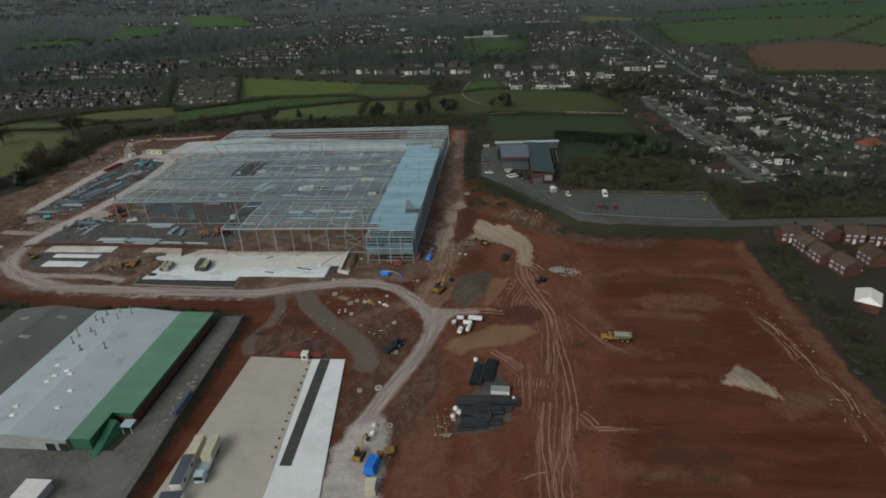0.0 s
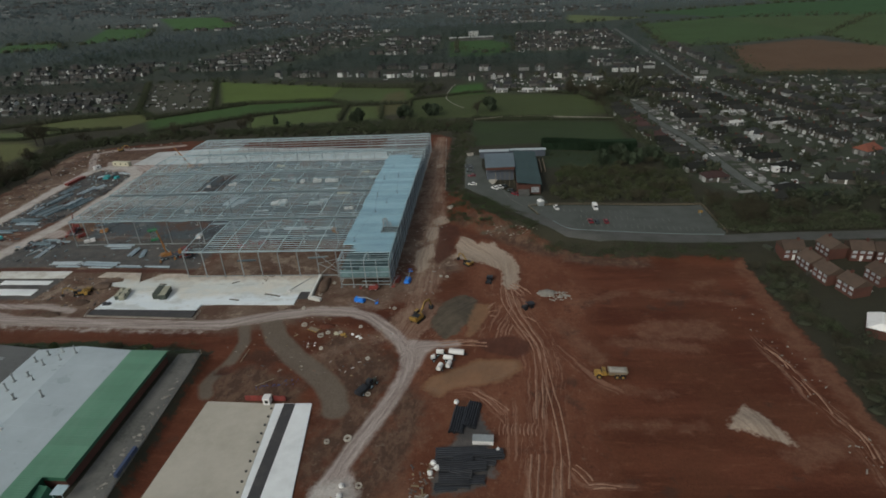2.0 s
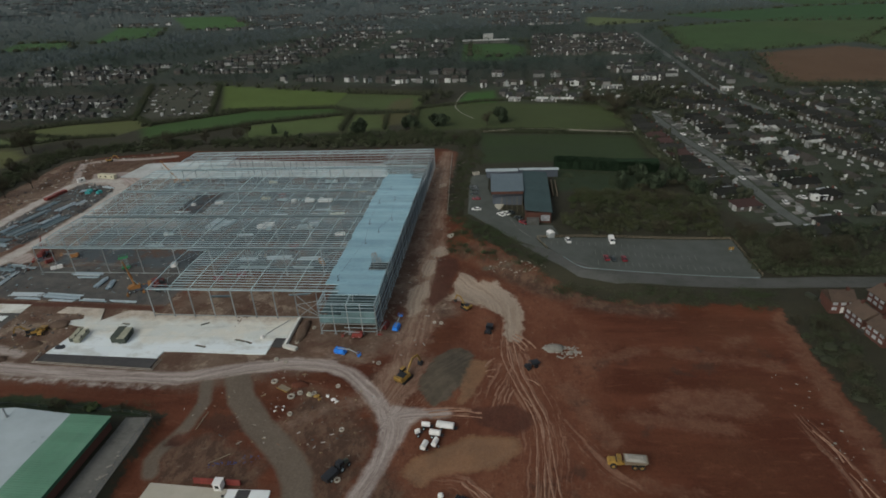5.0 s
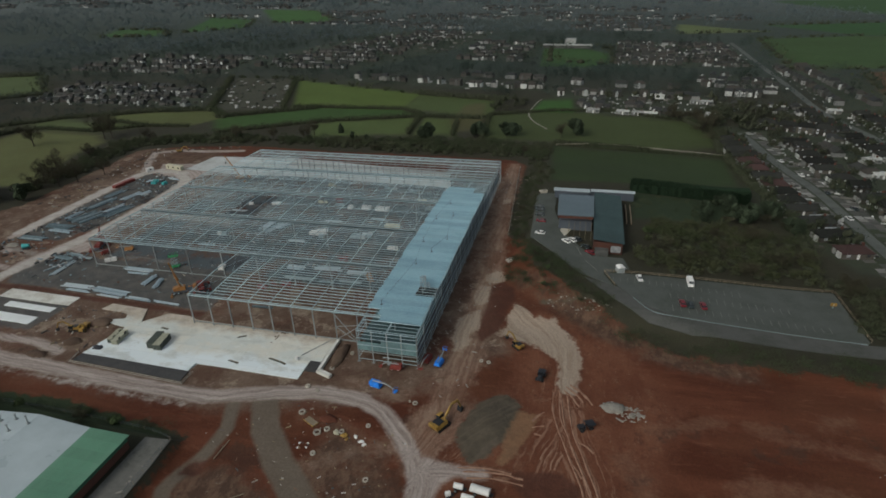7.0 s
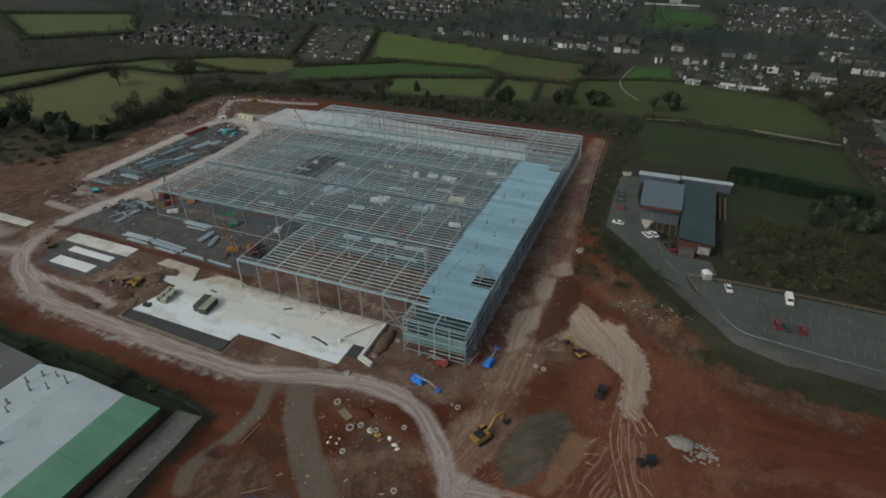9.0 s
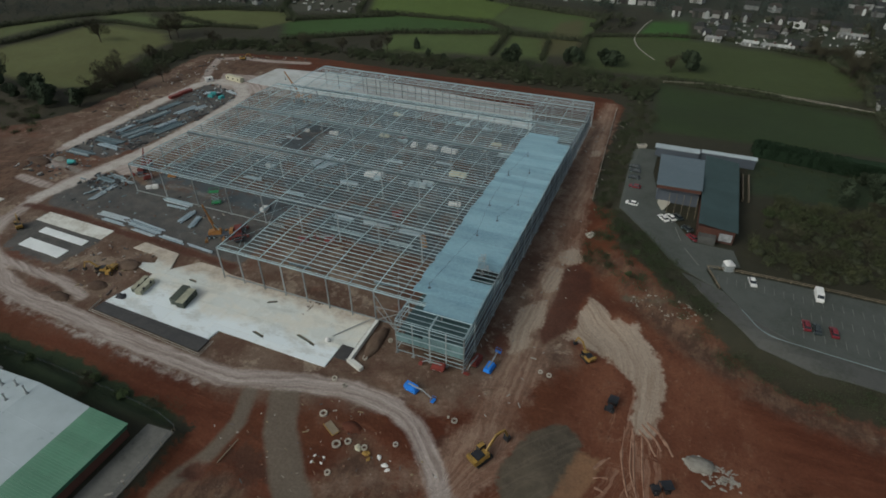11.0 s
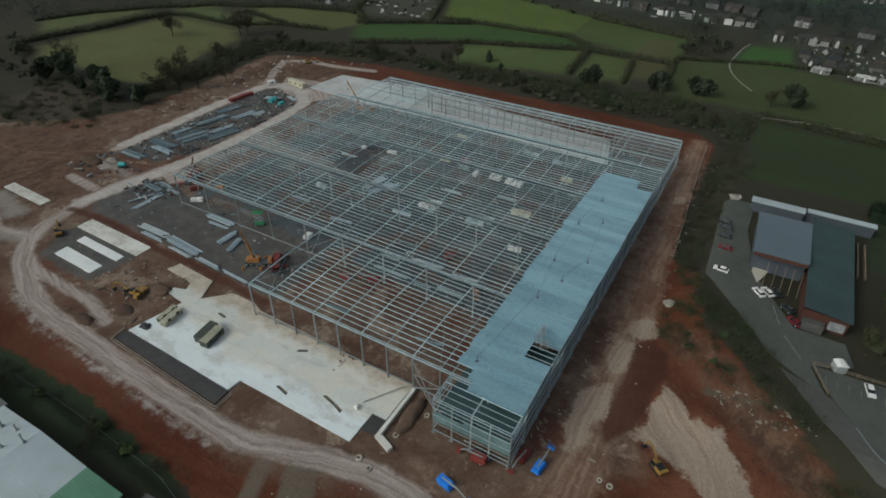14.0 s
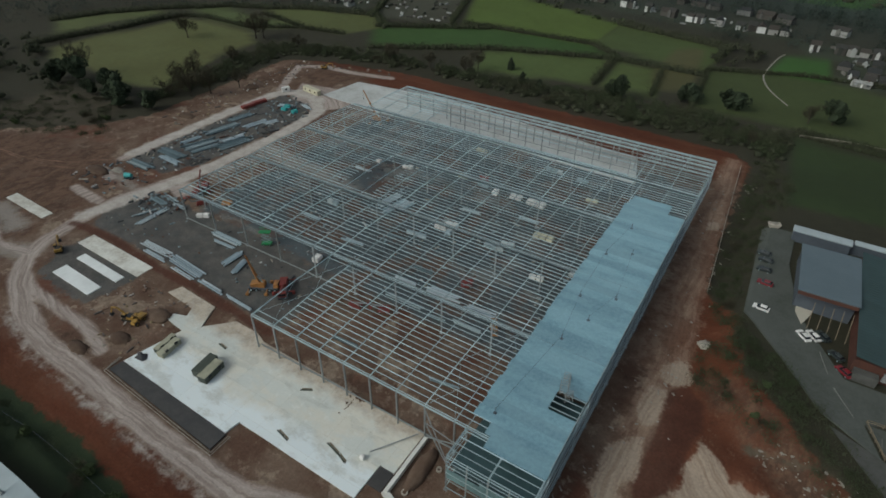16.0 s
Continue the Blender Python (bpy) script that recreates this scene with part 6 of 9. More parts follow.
scatter([(98, 214), (112, 214), (106, 185), (110, 150), (122, 110), (104, 100), (100, 160)], 26, ["thicket", "thicket", "bare"], 0.4, 0.7)
scatter([(88, 440), (96, 500), (80, 530), (60, 520), (86, 470)], 16, ["bare", "thicket"], 0.8, 1.2)


def flakes(rnd, x, y, z, w, d, h, count, size, thin=False):
    """Loose flakes, or thin upright twigs, filling a low mass of growth."""
    P = np.stack([x + rnd.normal(0, w / 2.4, count), y + rnd.normal(0, d / 2.4, count), z + h * rnd.random(count) ** 0.8], 1)
    A = rnd.normal(0, 1, (count, 3)) + ((0, 0, 1.1) if thin else (0, 0, 0))
    A /= np.linalg.norm(A, axis=1)[:, None]
    B = np.cross(A, rnd.normal(0, 1, (count, 3)))
    B /= np.linalg.norm(B, axis=1)[:, None]
    S = (size * rnd.uniform(0.5, 1.3, count))[:, None]
    u, v = (2.0, 0.26) if thin else (1.0, 0.8)
    return np.stack([P - A * S * u, P + B * S * v, P + A * S * u, P - B * S * v], 1).reshape(-1, 3)


def clump_mesh(name, C, S, material, rnd):
    """Many small uneven domes, each a loose piece: C their centres, S their half sizes."""
    n, seg = len(C), 6
    a = np.arange(seg) * 2 * math.pi / seg + rnd.uniform(0, 1, (n, 1))
    rings = []
    for r, z in ((0.78, -0.75), (1.0, 0.05), (0.62, 0.66)):
        k = r * rnd.uniform(0.72, 1.25, (n, seg))
        rings.append(np.stack([np.cos(a) * k, np.sin(a) * k, z + rnd.uniform(-0.16, 0.16, (n, seg))], 2))
    top = np.stack([rnd.uniform(-0.2, 0.2, n), rnd.uniform(-0.2, 0.2, n), rnd.uniform(0.85, 1.1, n)], 1)[:, None]
    V = np.concatenate([*rings, top], 1) * S[:, None, :] + C[:, None, :]
    quads = [(k * seg + j, k * seg + (j + 1) % seg, (k + 1) * seg + (j + 1) % seg, (k + 1) * seg + j) for k in (0, 1) for j in range(seg)]
    tris = [(2 * seg + j, 2 * seg + (j + 1) % seg, 3 * seg) for j in range(seg)]
    one = np.array([i for f in quads + tris for i in f])
    starts = np.concatenate([np.arange(len(quads)) * 4, len(quads) * 4 + np.arange(seg) * 3])
    base = np.arange(n)[:, None]
    me = bpy.data.meshes.new(name)
    me.vertices.add(n * (3 * seg + 1))
    me.vertices.foreach_set("co", V.ravel().astype(np.float32))
    me.loops.add(n * len(one))
    me.loops.foreach_set("vertex_index", (one + base * (3 * seg + 1)).ravel().astype(np.int32))
    me.polygons.add(n * len(starts))
    me.polygons.foreach_set("loop_start", (starts + base * len(one)).ravel().astype(np.int32))
    me.polygons.foreach_set("use_smooth", np.ones(n * len(starts), dtype=bool))
    me.materials.append(material)
    me.update(calc_edges=True)
    return me


def crowns(rnd, X, Y, Z, R, H, each=5, low=0.3, wide=(0.32, 0.62), deep=(0.14, 0.28)):
    """Centres and half sizes of the clumps of many tree crowns."""
    n = len(X)
    C = np.stack([X[:, None] + rnd.normal(0, 0.42, (n, each)) * R[:, None], Y[:, None] + rnd.normal(0, 0.42, (n, each)) * R[:, None],
                  Z[:, None] + H[:, None] * rnd.uniform(low, 0.82, (n, each))], 2)
    k = R[:, None] * rnd.uniform(*wide, (n, each))
    return C.reshape(-1, 3), np.stack([k, k, H[:, None] * rnd.uniform(*deep, (n, each))], 2).reshape(-1, 3)


def quads_mesh(name, V, material):
    me = bpy.data.meshes.new(name)
    n = len(V)
    me.vertices.add(n)
    me.vertices.foreach_set("co", V.ravel().astype(np.float32))
    me.loops.add(n)
    me.loops.foreach_set("vertex_index", np.arange(n, dtype=np.int32))
    me.polygons.add(n // 4)
    me.polygons.foreach_set("loop_start", np.arange(0, n, 4, dtype=np.int32))
    me.materials.append(material)
    me.update(calc_edges=True)
    return me


npr = np.random.RandomState(5)
HEDGES = [  # field boundaries: line, height, depth
    ([(-288, 634), (-141, 580), (-62, 562)], 5, 5), ([(-236, 519), (-140, 522), (-118, 505)], 3.5, 4), ([(-284, 476), (-213, 517)], 4, 4), ([(-194, 474), (-119, 500), (-66, 500)], 4, 4), ([(-257, 434), (-193, 474)], 4, 5),
    ([(-114, 452), (-119, 500)], 3, 4), ([(-82, 452), (-88, 494)], 3, 3), ([(-60, 447), (-66, 513), (-16, 532), (20, 536), (77, 512)], 2.6, 3), ([(88, 440), (92, 480), (77, 512)], 5, 7),
    ([(-436, 318), (-431, 353), (-425, 365), (-423, 399), (-416, 419)], 5, 6), ([(-416, 419), (-400, 425), (-354, 424), (-326, 443), (-289, 449)], 3, 4), ([(-482, 358), (-470, 390), (-446, 424), (-430, 440)], 4, 6), ([(-427, 439), (-412, 457), (-380, 470), (-355, 486), (-300, 500), (-276, 476)], 4, 5), ([(-372, 456), (-324, 445)], 3, 4),
    ([(-243, 512), (-293, 638), (-371, 642)], 3.5, 4), ([(-302, 496), (-371, 641)], 4, 5), ([(-12, 440), (90, 428)], 1.6, 2.2), ([(-12, 446), (46, 438)], 2.5, 4), ([(205, 737), (270, 743), (400, 781), (553, 960)], 4, 6), ([(270, 743), (263, 722), (234, 562)], 6, 12),
    ([(234, 562), (332, 550), (470, 560)], 5, 6), ([(400, 781), (405, 690)], 4, 5), ([(223, 971), (356, 1004), (553, 962), (720, 862)], 5, 8), ([(205, 737), (223, 971)], 6, 12), ([(268, 1135), (516, 1184), (900, 1140)], 6, 12), ([(128, 1028), (258, 1050)], 6, 10),
    ([(-516, 538), (-595, 477), (-780, 575), (-617, 632), (-516, 538)], 6, 9), ([(-628, 1213), (-478, 1200), (-646, 1455), (-805, 1480)], 8, 18), ([(-729, 1046), (-641, 1125), (-702, 1260), (-834, 1306)], 8, 18), ([(-850, 980), (-720, 995), (-791, 1086), (-901, 1094)], 8, 18),
    ([(-47, 898), (30, 876), (30, 749), (-40, 772), (-47, 898)], 6, 12), ([(104, 242), (140, 243.5), (200, 246), (300, 248)], 3.0, 3.5), ([(98, 300), (101, 344), (92, 380), (90, 430)], 4.5, 6),
]
chunks, hearts = [], []
for line, h, d in HEDGES:
    for (ax, ay), (bx, by) in zip(line, line[1:]):
        L = math.hypot(bx - ax, by - ay)
        far = ay > 620
        n = int(L / (18.0 if far else 1.5))
        for i in range(n):
            u = (i + npr.rand()) / n
            x, y = ax + (bx - ax) * u, ay + (by - ay) * u
            k = npr.uniform(0.6, 1.05)
            chunks.append(flakes(npr, x, y, ground_at(x, y), d * k * (2.2 if far else 1), d * k, h * k, 26 if far else 60, 1.1 if far else 0.40, not far))
            hearts.append((x, y, ground_at(x, y) + h * k * 0.25, d * k * 0.40, h * k * 0.42))
tagged(new("hedgerow", quads_mesh("hedgerow", np.concatenate(chunks), BRUSH)), "brown and dark green winter hedgerows between the fields", "hedge", kind="stuff")
hearts = np.array(hearts)
tagged(new("hedge_hearts", clump_mesh("hedge_hearts", hearts[:, :3], hearts[:, (3, 3, 4)], HEART, npr)), "dense hearts of the winter hedgerows, coloured dark for the shade inside", "hedge", kind="stuff")
chunks = []
for i in range(520):  # clipped hedge behind the hall
    x = 32 + 54 * npr.rand()
    y = 352 - (x - 32) * 0.02 + npr.uniform(-2.8, 2.8)
    chunks.append(flakes(npr, x, y, ground_at(x, y), 1.0, 1.0, 6.0, 90, 0.26))
x0, x1, y0, y1, z0, z1 = 32.5, 85.5, 349.4, 353.2, ground_at(60, 351) - 0.3, ground_at(60, 351) + 5.6
box = [(x0, y0, z0), (x1, y0, z0), (x1, y1, z0), (x0, y1, z0), (x0, y0, z1), (x1, y0, z1), (x1, y1, z1), (x0, y1, z1)]
chunks.append(np.array([box[i] for f in ((0, 1, 5, 4), (2, 3, 7, 6), (1, 2, 6, 5), (3, 0, 4, 7), (4, 5, 6, 7)) for i in f]))
tagged(new("conifer_hedge", quads_mesh("conifer_hedge", np.concatenate(chunks), HEDGE_GREEN)), "tall dark clipped conifer hedge beside the hall", "hedge", kind="stuff")

SCRUB = [  # region, clumps for a hundred square metres, height
    ([(-292, 300), (-286, 345), (-292, 394), (-258, 408), (-206, 416), (-130, 412), (-34, 411), (-16, 404), (-12, 434), (-60, 442), (-140, 432), (-215, 427), (-262, 426), (-314, 402), (-304, 340)], 9.0, 4.2),
    ([(-23, 400), (-15, 404), (-12, 345), (-14, 300), (-5, 272), (-13, 266), (-20, 300)], 12.0, 1.5),
    ([(-9, 272), (-2, 276), (12, 258), (22, 245), (20, 234), (12, 242), (3, 253)], 10.0, 1.7),
    ([(-91, 160.5), (-95, 166), (-132, 167), (-180, 164), (-230, 170), (-230, 158), (-135, 158.5)], 3.5, 0.8),
    ([(-350, 300), (-296, 296), (-274, 266), (-300, 247), (-350, 238)], 4.5, 1.6),
    ([(28, 270), (95, 273), (98, 302), (80, 320), (40, 314), (33, 290)], 7.0, 4.2),
    ([(98, 242), (136, 245), (136, 262), (100, 280)], 9.0, 4.0),
    ([(136, 245), (300, 249), (300, 258), (136, 256)], 6.0, 4.2),
    ([(97, 216), (112, 216), (108, 185), (112, 150), (124, 110), (110, 60), (104, 60), (102, 160)], 8.0, 2.8),
    ([(22, 233), (34, 225), (52, 222), (98, 219), (98, 231), (66, 229.5), (46, 230), (32, 235)], 11.0, 1.1),
    ([(32, 316), (60, 320), (100, 344), (88, 350), (34, 346)], 2.0, 1.6),
    ([(-18, 262), (-14, 300), (-14, 345), (-16, 400), (-4, 372), (-13, 340), (-11, 290), (0, 276), (10, 262), (14, 250), (2, 248)], 7.0, 2.0),
]
chunks, copse, hearts = [], [], []
for poly, dense, tall in SCRUB:
    xs, ys = [p[0] for p in poly], [p[1] for p in poly]
    n = int((max(xs) - min(xs)) * (max(ys) - min(ys)) / 100 * dense)
    px, py = npr.uniform(min(xs), max(xs), n), npr.uniform(min(ys), max(ys), n)
    ok = inside(px, py, poly) > 0
    for x, y in zip(px[ok], py[ok]):
        k = npr.uniform(0.5, 1.1)
        (copse if poly[0] == (28, 270) else chunks).append(flakes(npr, x, y, ground_at(x, y) - 0.1, 3.4 * k, 3.4 * k, tall * k, 150, 0.13 + 0.05 * tall, True))
        if tall > 2.5:
            hearts.append((x + npr.normal(0, 1.0), y + npr.normal(0, 1.0), ground_at(x, y) + tall * k * 0.15, 2.3 * k, tall * k * npr.uniform(0.16, 0.28)))
tagged(new("scrub", quads_mesh("scrub", np.concatenate(chunks), BRUSH)), "tangled brown and dull green winter scrub round the site", "scrub", kind="stuff")
tagged(new("copse", quads_mesh("copse", np.concatenate(copse), COPSE)), "soft olive-green and brown copse behind the car park", "scrub", kind="stuff")
hearts = np.array(hearts)
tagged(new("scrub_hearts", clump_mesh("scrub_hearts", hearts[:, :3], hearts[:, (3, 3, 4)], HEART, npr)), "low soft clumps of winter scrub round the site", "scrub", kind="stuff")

# woods and garden trees of the distance
def lie(x, y):
    """The ground with the far swells, for what stands out there."""
    return ground_at(x, y) + 9.0 * float(smooth((y - 900) / 1500)) * (1 + math.sin(x / 410.0 + 1.0) * math.cos(y / 530.0))


FIELD_OUT = [poly for poly, _ in FIELDS]
ESTATE = [(108, 485), (111, 465), (115, 425), (122, 377), (126, 324), (128, 300), (131, 284)]
MAIN_ROAD = [(182, 930), (181, 866), (180, 777), (178, 636), (177, 552), (186, 490), (197, 425), (212, 362), (236, 290)]
WOODS_AT = [  # outline, trees for a hectare, size of a crown
    ([(-520, 500), (-300, 505), (-380, 650), (-300, 650), (-140, 596), (100, 560), (240, 560), (260, 740), (240, 1020), (-480, 1190), (-620, 980), (-900, 980), (-900, 700), (-620, 640)], 62, 1.0),
    ([(-1500, 980), (-480, 1000), (-480, 1190), (130, 1030), (260, 1140), (500, 1200), (400, 1650), (-1500, 2000)], 16, 1.5),
    ([(-2900, 1600), (-600, 1500), (400, 1650), (1200, 1500), (2200, 2400), (2200, 3600), (-2900, 3600)], 3.0, 2.6),
    ([(92, 300), (240, 262), (250, 560), (100, 560), (92, 480)], 62, 0.72),
    ([(240, 250), (420, 250), (520, 560), (240, 560)], 60, 0.85),
    ([(104, 262), (136, 256), (240, 254), (240, 282), (160, 280), (120, 276)], 260, 0.7),
    ([(-490, 340), (-440, 440), (-300, 500), (-520, 520), (-640, 430), (-560, 300)], 70, 0.9),
    ([(-640, 260), (-440, 330), (-400, 308), (-345, 292), (-322, 262), (-330, 150), (-640, 150)], 62, 0.8),
    ([(400, 780), (700, 880), (1100, 1100), (1500, 1200), (1500, 300), (520, 300), (480, 560)], 5.0, 1.5),
    ([(110, 214), (100, 60), (400, 60), (400, 216)], 12, 0.8),
    ([(88, 446), (98, 500), (88, 530), (104, 560), (140, 556), (150, 505), (110, 480), (100, 440)], 150, 0.8),
    ([(-62, 524), (-40, 540), (-42, 560), (-66, 560), (-84, 520)], 120, 0.8),
    ([(-330, 745), (-205, 742), (-76, 758), (33, 732), (108, 696), (100, 642), (-68, 672), (-300, 684)], 70, 1.15),
]
npr = np.random.RandomState(77)
woods = {"woodland": [], "middle_woodland": [], "far_woodland": []}
for poly, dense, size in WOODS_AT:
    xs, ys = [p[0] for p in poly], [p[1] for p in poly]
    n = int((max(xs) - min(xs)) * (max(ys) - min(ys)) / 1e4 * dense)
    px, py = npr.uniform(min(xs), max(xs), n), npr.uniform(min(ys), max(ys), n)
    ok = inside(px, py, poly) > 0
    thin = npr.rand(n)
    for f in BUILT:
        ok &= (inside(px, py, f) < 0) | (thin < (0.75 if f is BUILT[0] else 0.7 if f is BUILT[1] else 0.3))
    for f in FIELD_OUT:
        ok &= inside(px, py, f) < 2
        ok &= (inside(px, py + 45, f) < 3) | (py < 900)
        ok &= (inside(px, py + 90, f) < 3) | (py < 950)
    for line, w in ((MAIN_ROAD, 7), (ESTATE, 15)):
        ok &= along(px, py, line, w) < 0
    px, py = px[ok], py[ok]
    pz = np.array([lie(x, y) for x, y in zip(px, py)])
    k = npr.uniform(0.6, 1.25, len(px)) * size
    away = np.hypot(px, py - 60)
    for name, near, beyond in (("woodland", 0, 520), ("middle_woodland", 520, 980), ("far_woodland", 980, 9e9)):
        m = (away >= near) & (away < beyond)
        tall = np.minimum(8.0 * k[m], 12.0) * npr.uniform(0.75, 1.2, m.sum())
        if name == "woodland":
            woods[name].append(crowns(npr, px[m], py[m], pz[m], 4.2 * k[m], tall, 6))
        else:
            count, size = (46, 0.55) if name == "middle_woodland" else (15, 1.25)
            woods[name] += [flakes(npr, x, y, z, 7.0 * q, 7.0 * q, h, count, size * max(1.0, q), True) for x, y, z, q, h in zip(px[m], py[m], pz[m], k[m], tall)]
for name, mat, label in (("far_woodland", FAR_WOODS, "grey-green winter woods of the far distance, with haze mixed into their colour"), ("middle_woodland", MID_WOODS, "winter woods among the suburbs, colour tinted a little for haze")):
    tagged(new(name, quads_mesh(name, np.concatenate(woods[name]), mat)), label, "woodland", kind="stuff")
dark = []  # groups of tall evergreens that stand out dark among the houses
for _ in range(150):
    x, y = npr.uniform(-620, 240), npr.uniform(560, 1000)
    if any(float(inside(x, y, f)) > -4 for f in FIELD_OUT) or float(along(x, y, MAIN_ROAD, 24)) > 0:
        continue
    for _ in range(npr.randint(2, 8)):
        u, v, h = x + npr.normal(0, 11), y + npr.normal(0, 7), npr.uniform(5.5, 10.5)
        if max(float(inside(u, v, f)) for f in FIELD_OUT) < -2:
            dark.append(flakes(npr, u, v, lie(u, v), 3.2, 3.2, h, 80, 0.5, True))
for _ in range(80):
    x, y = npr.uniform(136, 430), npr.uniform(290, 545)
    if float(along(x, y, MAIN_ROAD, 26)) < 0 and float(along(x, y, ESTATE, 34)) < 0:
        for _ in range(npr.randint(1, 4)):
            u, v, h = x + npr.normal(0, 4), y + npr.normal(0, 4), npr.uniform(4.5, 8.5)
            dark.append(flakes(npr, u, v, lie(u, v), 3.4, 3.4, h, 130, 0.36, True))
tagged(new("dark_evergreens", quads_mesh("dark_evergreens", np.concatenate(dark), LEAF_SHADE)), "tall dark evergreen trees in groups among the houses", "woodland", kind="stuff")
C, S = (np.concatenate(q) for q in zip(*woods["woodland"]))
tagged(new("woodland", clump_mesh("woodland", C, S * (0.7, 0.7, 0.8), HEART, npr)), "hearts of garden and hedge trees, coloured dark for the shade inside", "woodland", kind="stuff")
V = np.concatenate([flakes(npr, x, y, z - 1.2, 3.4, 3.4, 3.0, 24, 0.36, True) for x, y, z in C])
tagged(new("woodland_twigs", quads_mesh("woodland_twigs", V, NEAR_WOODS)), "mixed bare brown and dark green trees of gardens and woods", "woodland", kind="stuff")


# ---- houses ----
def hip_roof(w, d, eave, ridge, hip, over=0.4):
    """A tiled roof with its ridge along x; hip: how far its ends lean in, 0 for gables."""
    X, Y = w / 2 + (over if hip else 0.25), d / 2 + over
    rx = max(0.3, X - hip)
    low = [(-X, -Y, eave - 0.15), (X, -Y, eave - 0.15), (X, Y, eave - 0.15), (-X, Y, eave - 0.15)]
    g = Geo()
    g.add(low + [(-X, -Y, eave), (X, -Y, eave), (X, Y, eave), (-X, Y, eave), (-rx, 0, ridge), (rx, 0, ridge)],
          [(3, 2, 1, 0), (0, 1, 5, 4), (1, 2, 6, 5), (2, 3, 7, 6), (3, 0, 4, 7), (4, 5, 9, 8), (6, 7, 8, 9), (5, 6, 9), (7, 4, 8)])
    return g.beam((-rx, 0, ridge + 0.04), (rx, 0, ridge + 0.04), 0.3, 0.14)


def house_kind(kind):
    """A small house, ridge along x: walls, roof, chimney, bay, porch, windows, door."""
    w, d, eave, ridge, hip, wall, roof, label = {
        "bungalow": (11.6, 7.8, 2.5, 4.6, 3.4, DULL_WALL, TILES, "low dull bungalow with a hipped dark tiled roof"),
        "longhouse": (14.0, 7.6, 2.5, 4.4, 0, DULL_WALL, TILES, "long low bungalow with a dark roof and pale gable"),
        "semi": (12.0, 7.6, 4.4, 6.6, 3.0, DULL_WALL, TILES, "dull brick semi-detached house with dark hipped roof"),
        "gabled": (9.0, 7.4, 3.4, 5.9, 0, DULL_WALL, TILES, "dull-walled house with white gables and dark tiled roof"),
        "brick": (7.4, 7.0, 4.3, 6.7, 0, BRICK, TILES_BROWN, "new red-brick house with white windows and grey-brown roof"),
        "orange": (11.0, 8.5, 3.0, 5.8, 2.5, RENDER, TILES_RED, "house with a bright orange-red tiled roof"),
        "pale": (9.0, 4.6, 2.4, 3.3, 0, RENDER, WHITE_GABLE, "small white-walled outbuilding with a pale low roof"),
        "rosy": (11.6, 7.8, 2.5, 4.6, 3.4, DULL_WALL, TILES_ROSE, "low bungalow with a faded reddish tiled roof"),
    }[kind]
    t = thing("house", label, "house", group="houses of the estate")
    part("wall", Geo().box(-w / 2, w / 2, -d / 2, d / 2, -0.3, eave - 0.1), wall, t)
    part("roof", hip_roof(w, d, eave, ridge, hip), roof, t)
    if not hip:
        for s in (-1, 1):
            part("gable", Geo().hull([(s * w / 2 - 0.1, -d / 2, eave), (s * w / 2 - 0.1, d / 2, eave), (s * w / 2 - 0.1, 0, ridge - 0.12)], [(s * w / 2 + 0.1, -d / 2, eave), (s * w / 2 + 0.1, d / 2, eave), (s * w / 2 + 0.1, 0, ridge - 0.12)]), BRICK if kind == "brick" else WHITE_GABLE, t)
    part("chimney", Geo().box(w * 0.22, w * 0.22 + 0.8, -0.4, 0.4, ridge - 0.8, ridge + 0.9), BRICK, t)
    if kind != "brick":  # a white bay at one end, a flat-roofed garage or lean-to at the back
        part("bay", Geo().box(-w / 2 - 0.9, -w / 2 - 0.02, -d * 0.36, -d * 0.08, -0.3, 2.3, 0.06), WHITE_GABLE, t, "white-framed bay window")
        part("porch", Geo().box(-w / 2 - 0.6, -w / 2 - 0.02, d * 0.12, d * 0.32, -0.3, 2.2, 0.04), WHITE_GABLE, t)
        part("lean_to", Geo().box(w * 0.05, w * 0.4, d / 2 + 0.02, d / 2 + 2.6, -0.3, 2.2, 0.05), PANE, t, "pale flat-roofed lean-to")
    rows = [1.0] if eave < 3.2 else [1.0, 2.9]
    for z in rows:
        for s in (-1, 1):
            for k in range(3):
                x = -w * 0.33 + k * w * 0.33
                if z == 1.0 and s == -1 and k == 1:
                    part("door", Geo().box(x - 0.5, x + 0.5, -d / 2 - 0.06, -d / 2 + 0.05, 0.0, 2.1), WHITE, t)
                    continue
                part("window", Geo().box(x - 0.75, x + 0.75, s * d / 2 - 0.06, s * d / 2 + 0.06, z, z + 1.1), PANE if kind == "brick" or k == 0 else DARK_PANE, t)
    return t


HOUSES = {}


def put_house(kind, x, y, turn):
    m = pose(x, y, ground_at(x, y), 0, 0, turn)
    if kind not in HOUSES:
        HOUSES[kind] = house_kind(kind)
        HOUSES[kind].matrix_world = m
        return HOUSES[kind]
    return copy_thing(HOUSES[kind], m)


hr = random.Random(21)


def row(line, gap, kinds, turn_off=0.0, side=0.0):
    pts = curve_points(line, gap)
    for i, p in enumerate(pts[:-1]):
        d = (pts[i + 1] - p).normalized()
        q = p + Vector((-d.y, d.x)) * side
        put_house(hr.choice(kinds), q.x, q.y, math.degrees(math.atan2(d.y, d.x)) + turn_off + hr.uniform(-3, 3))


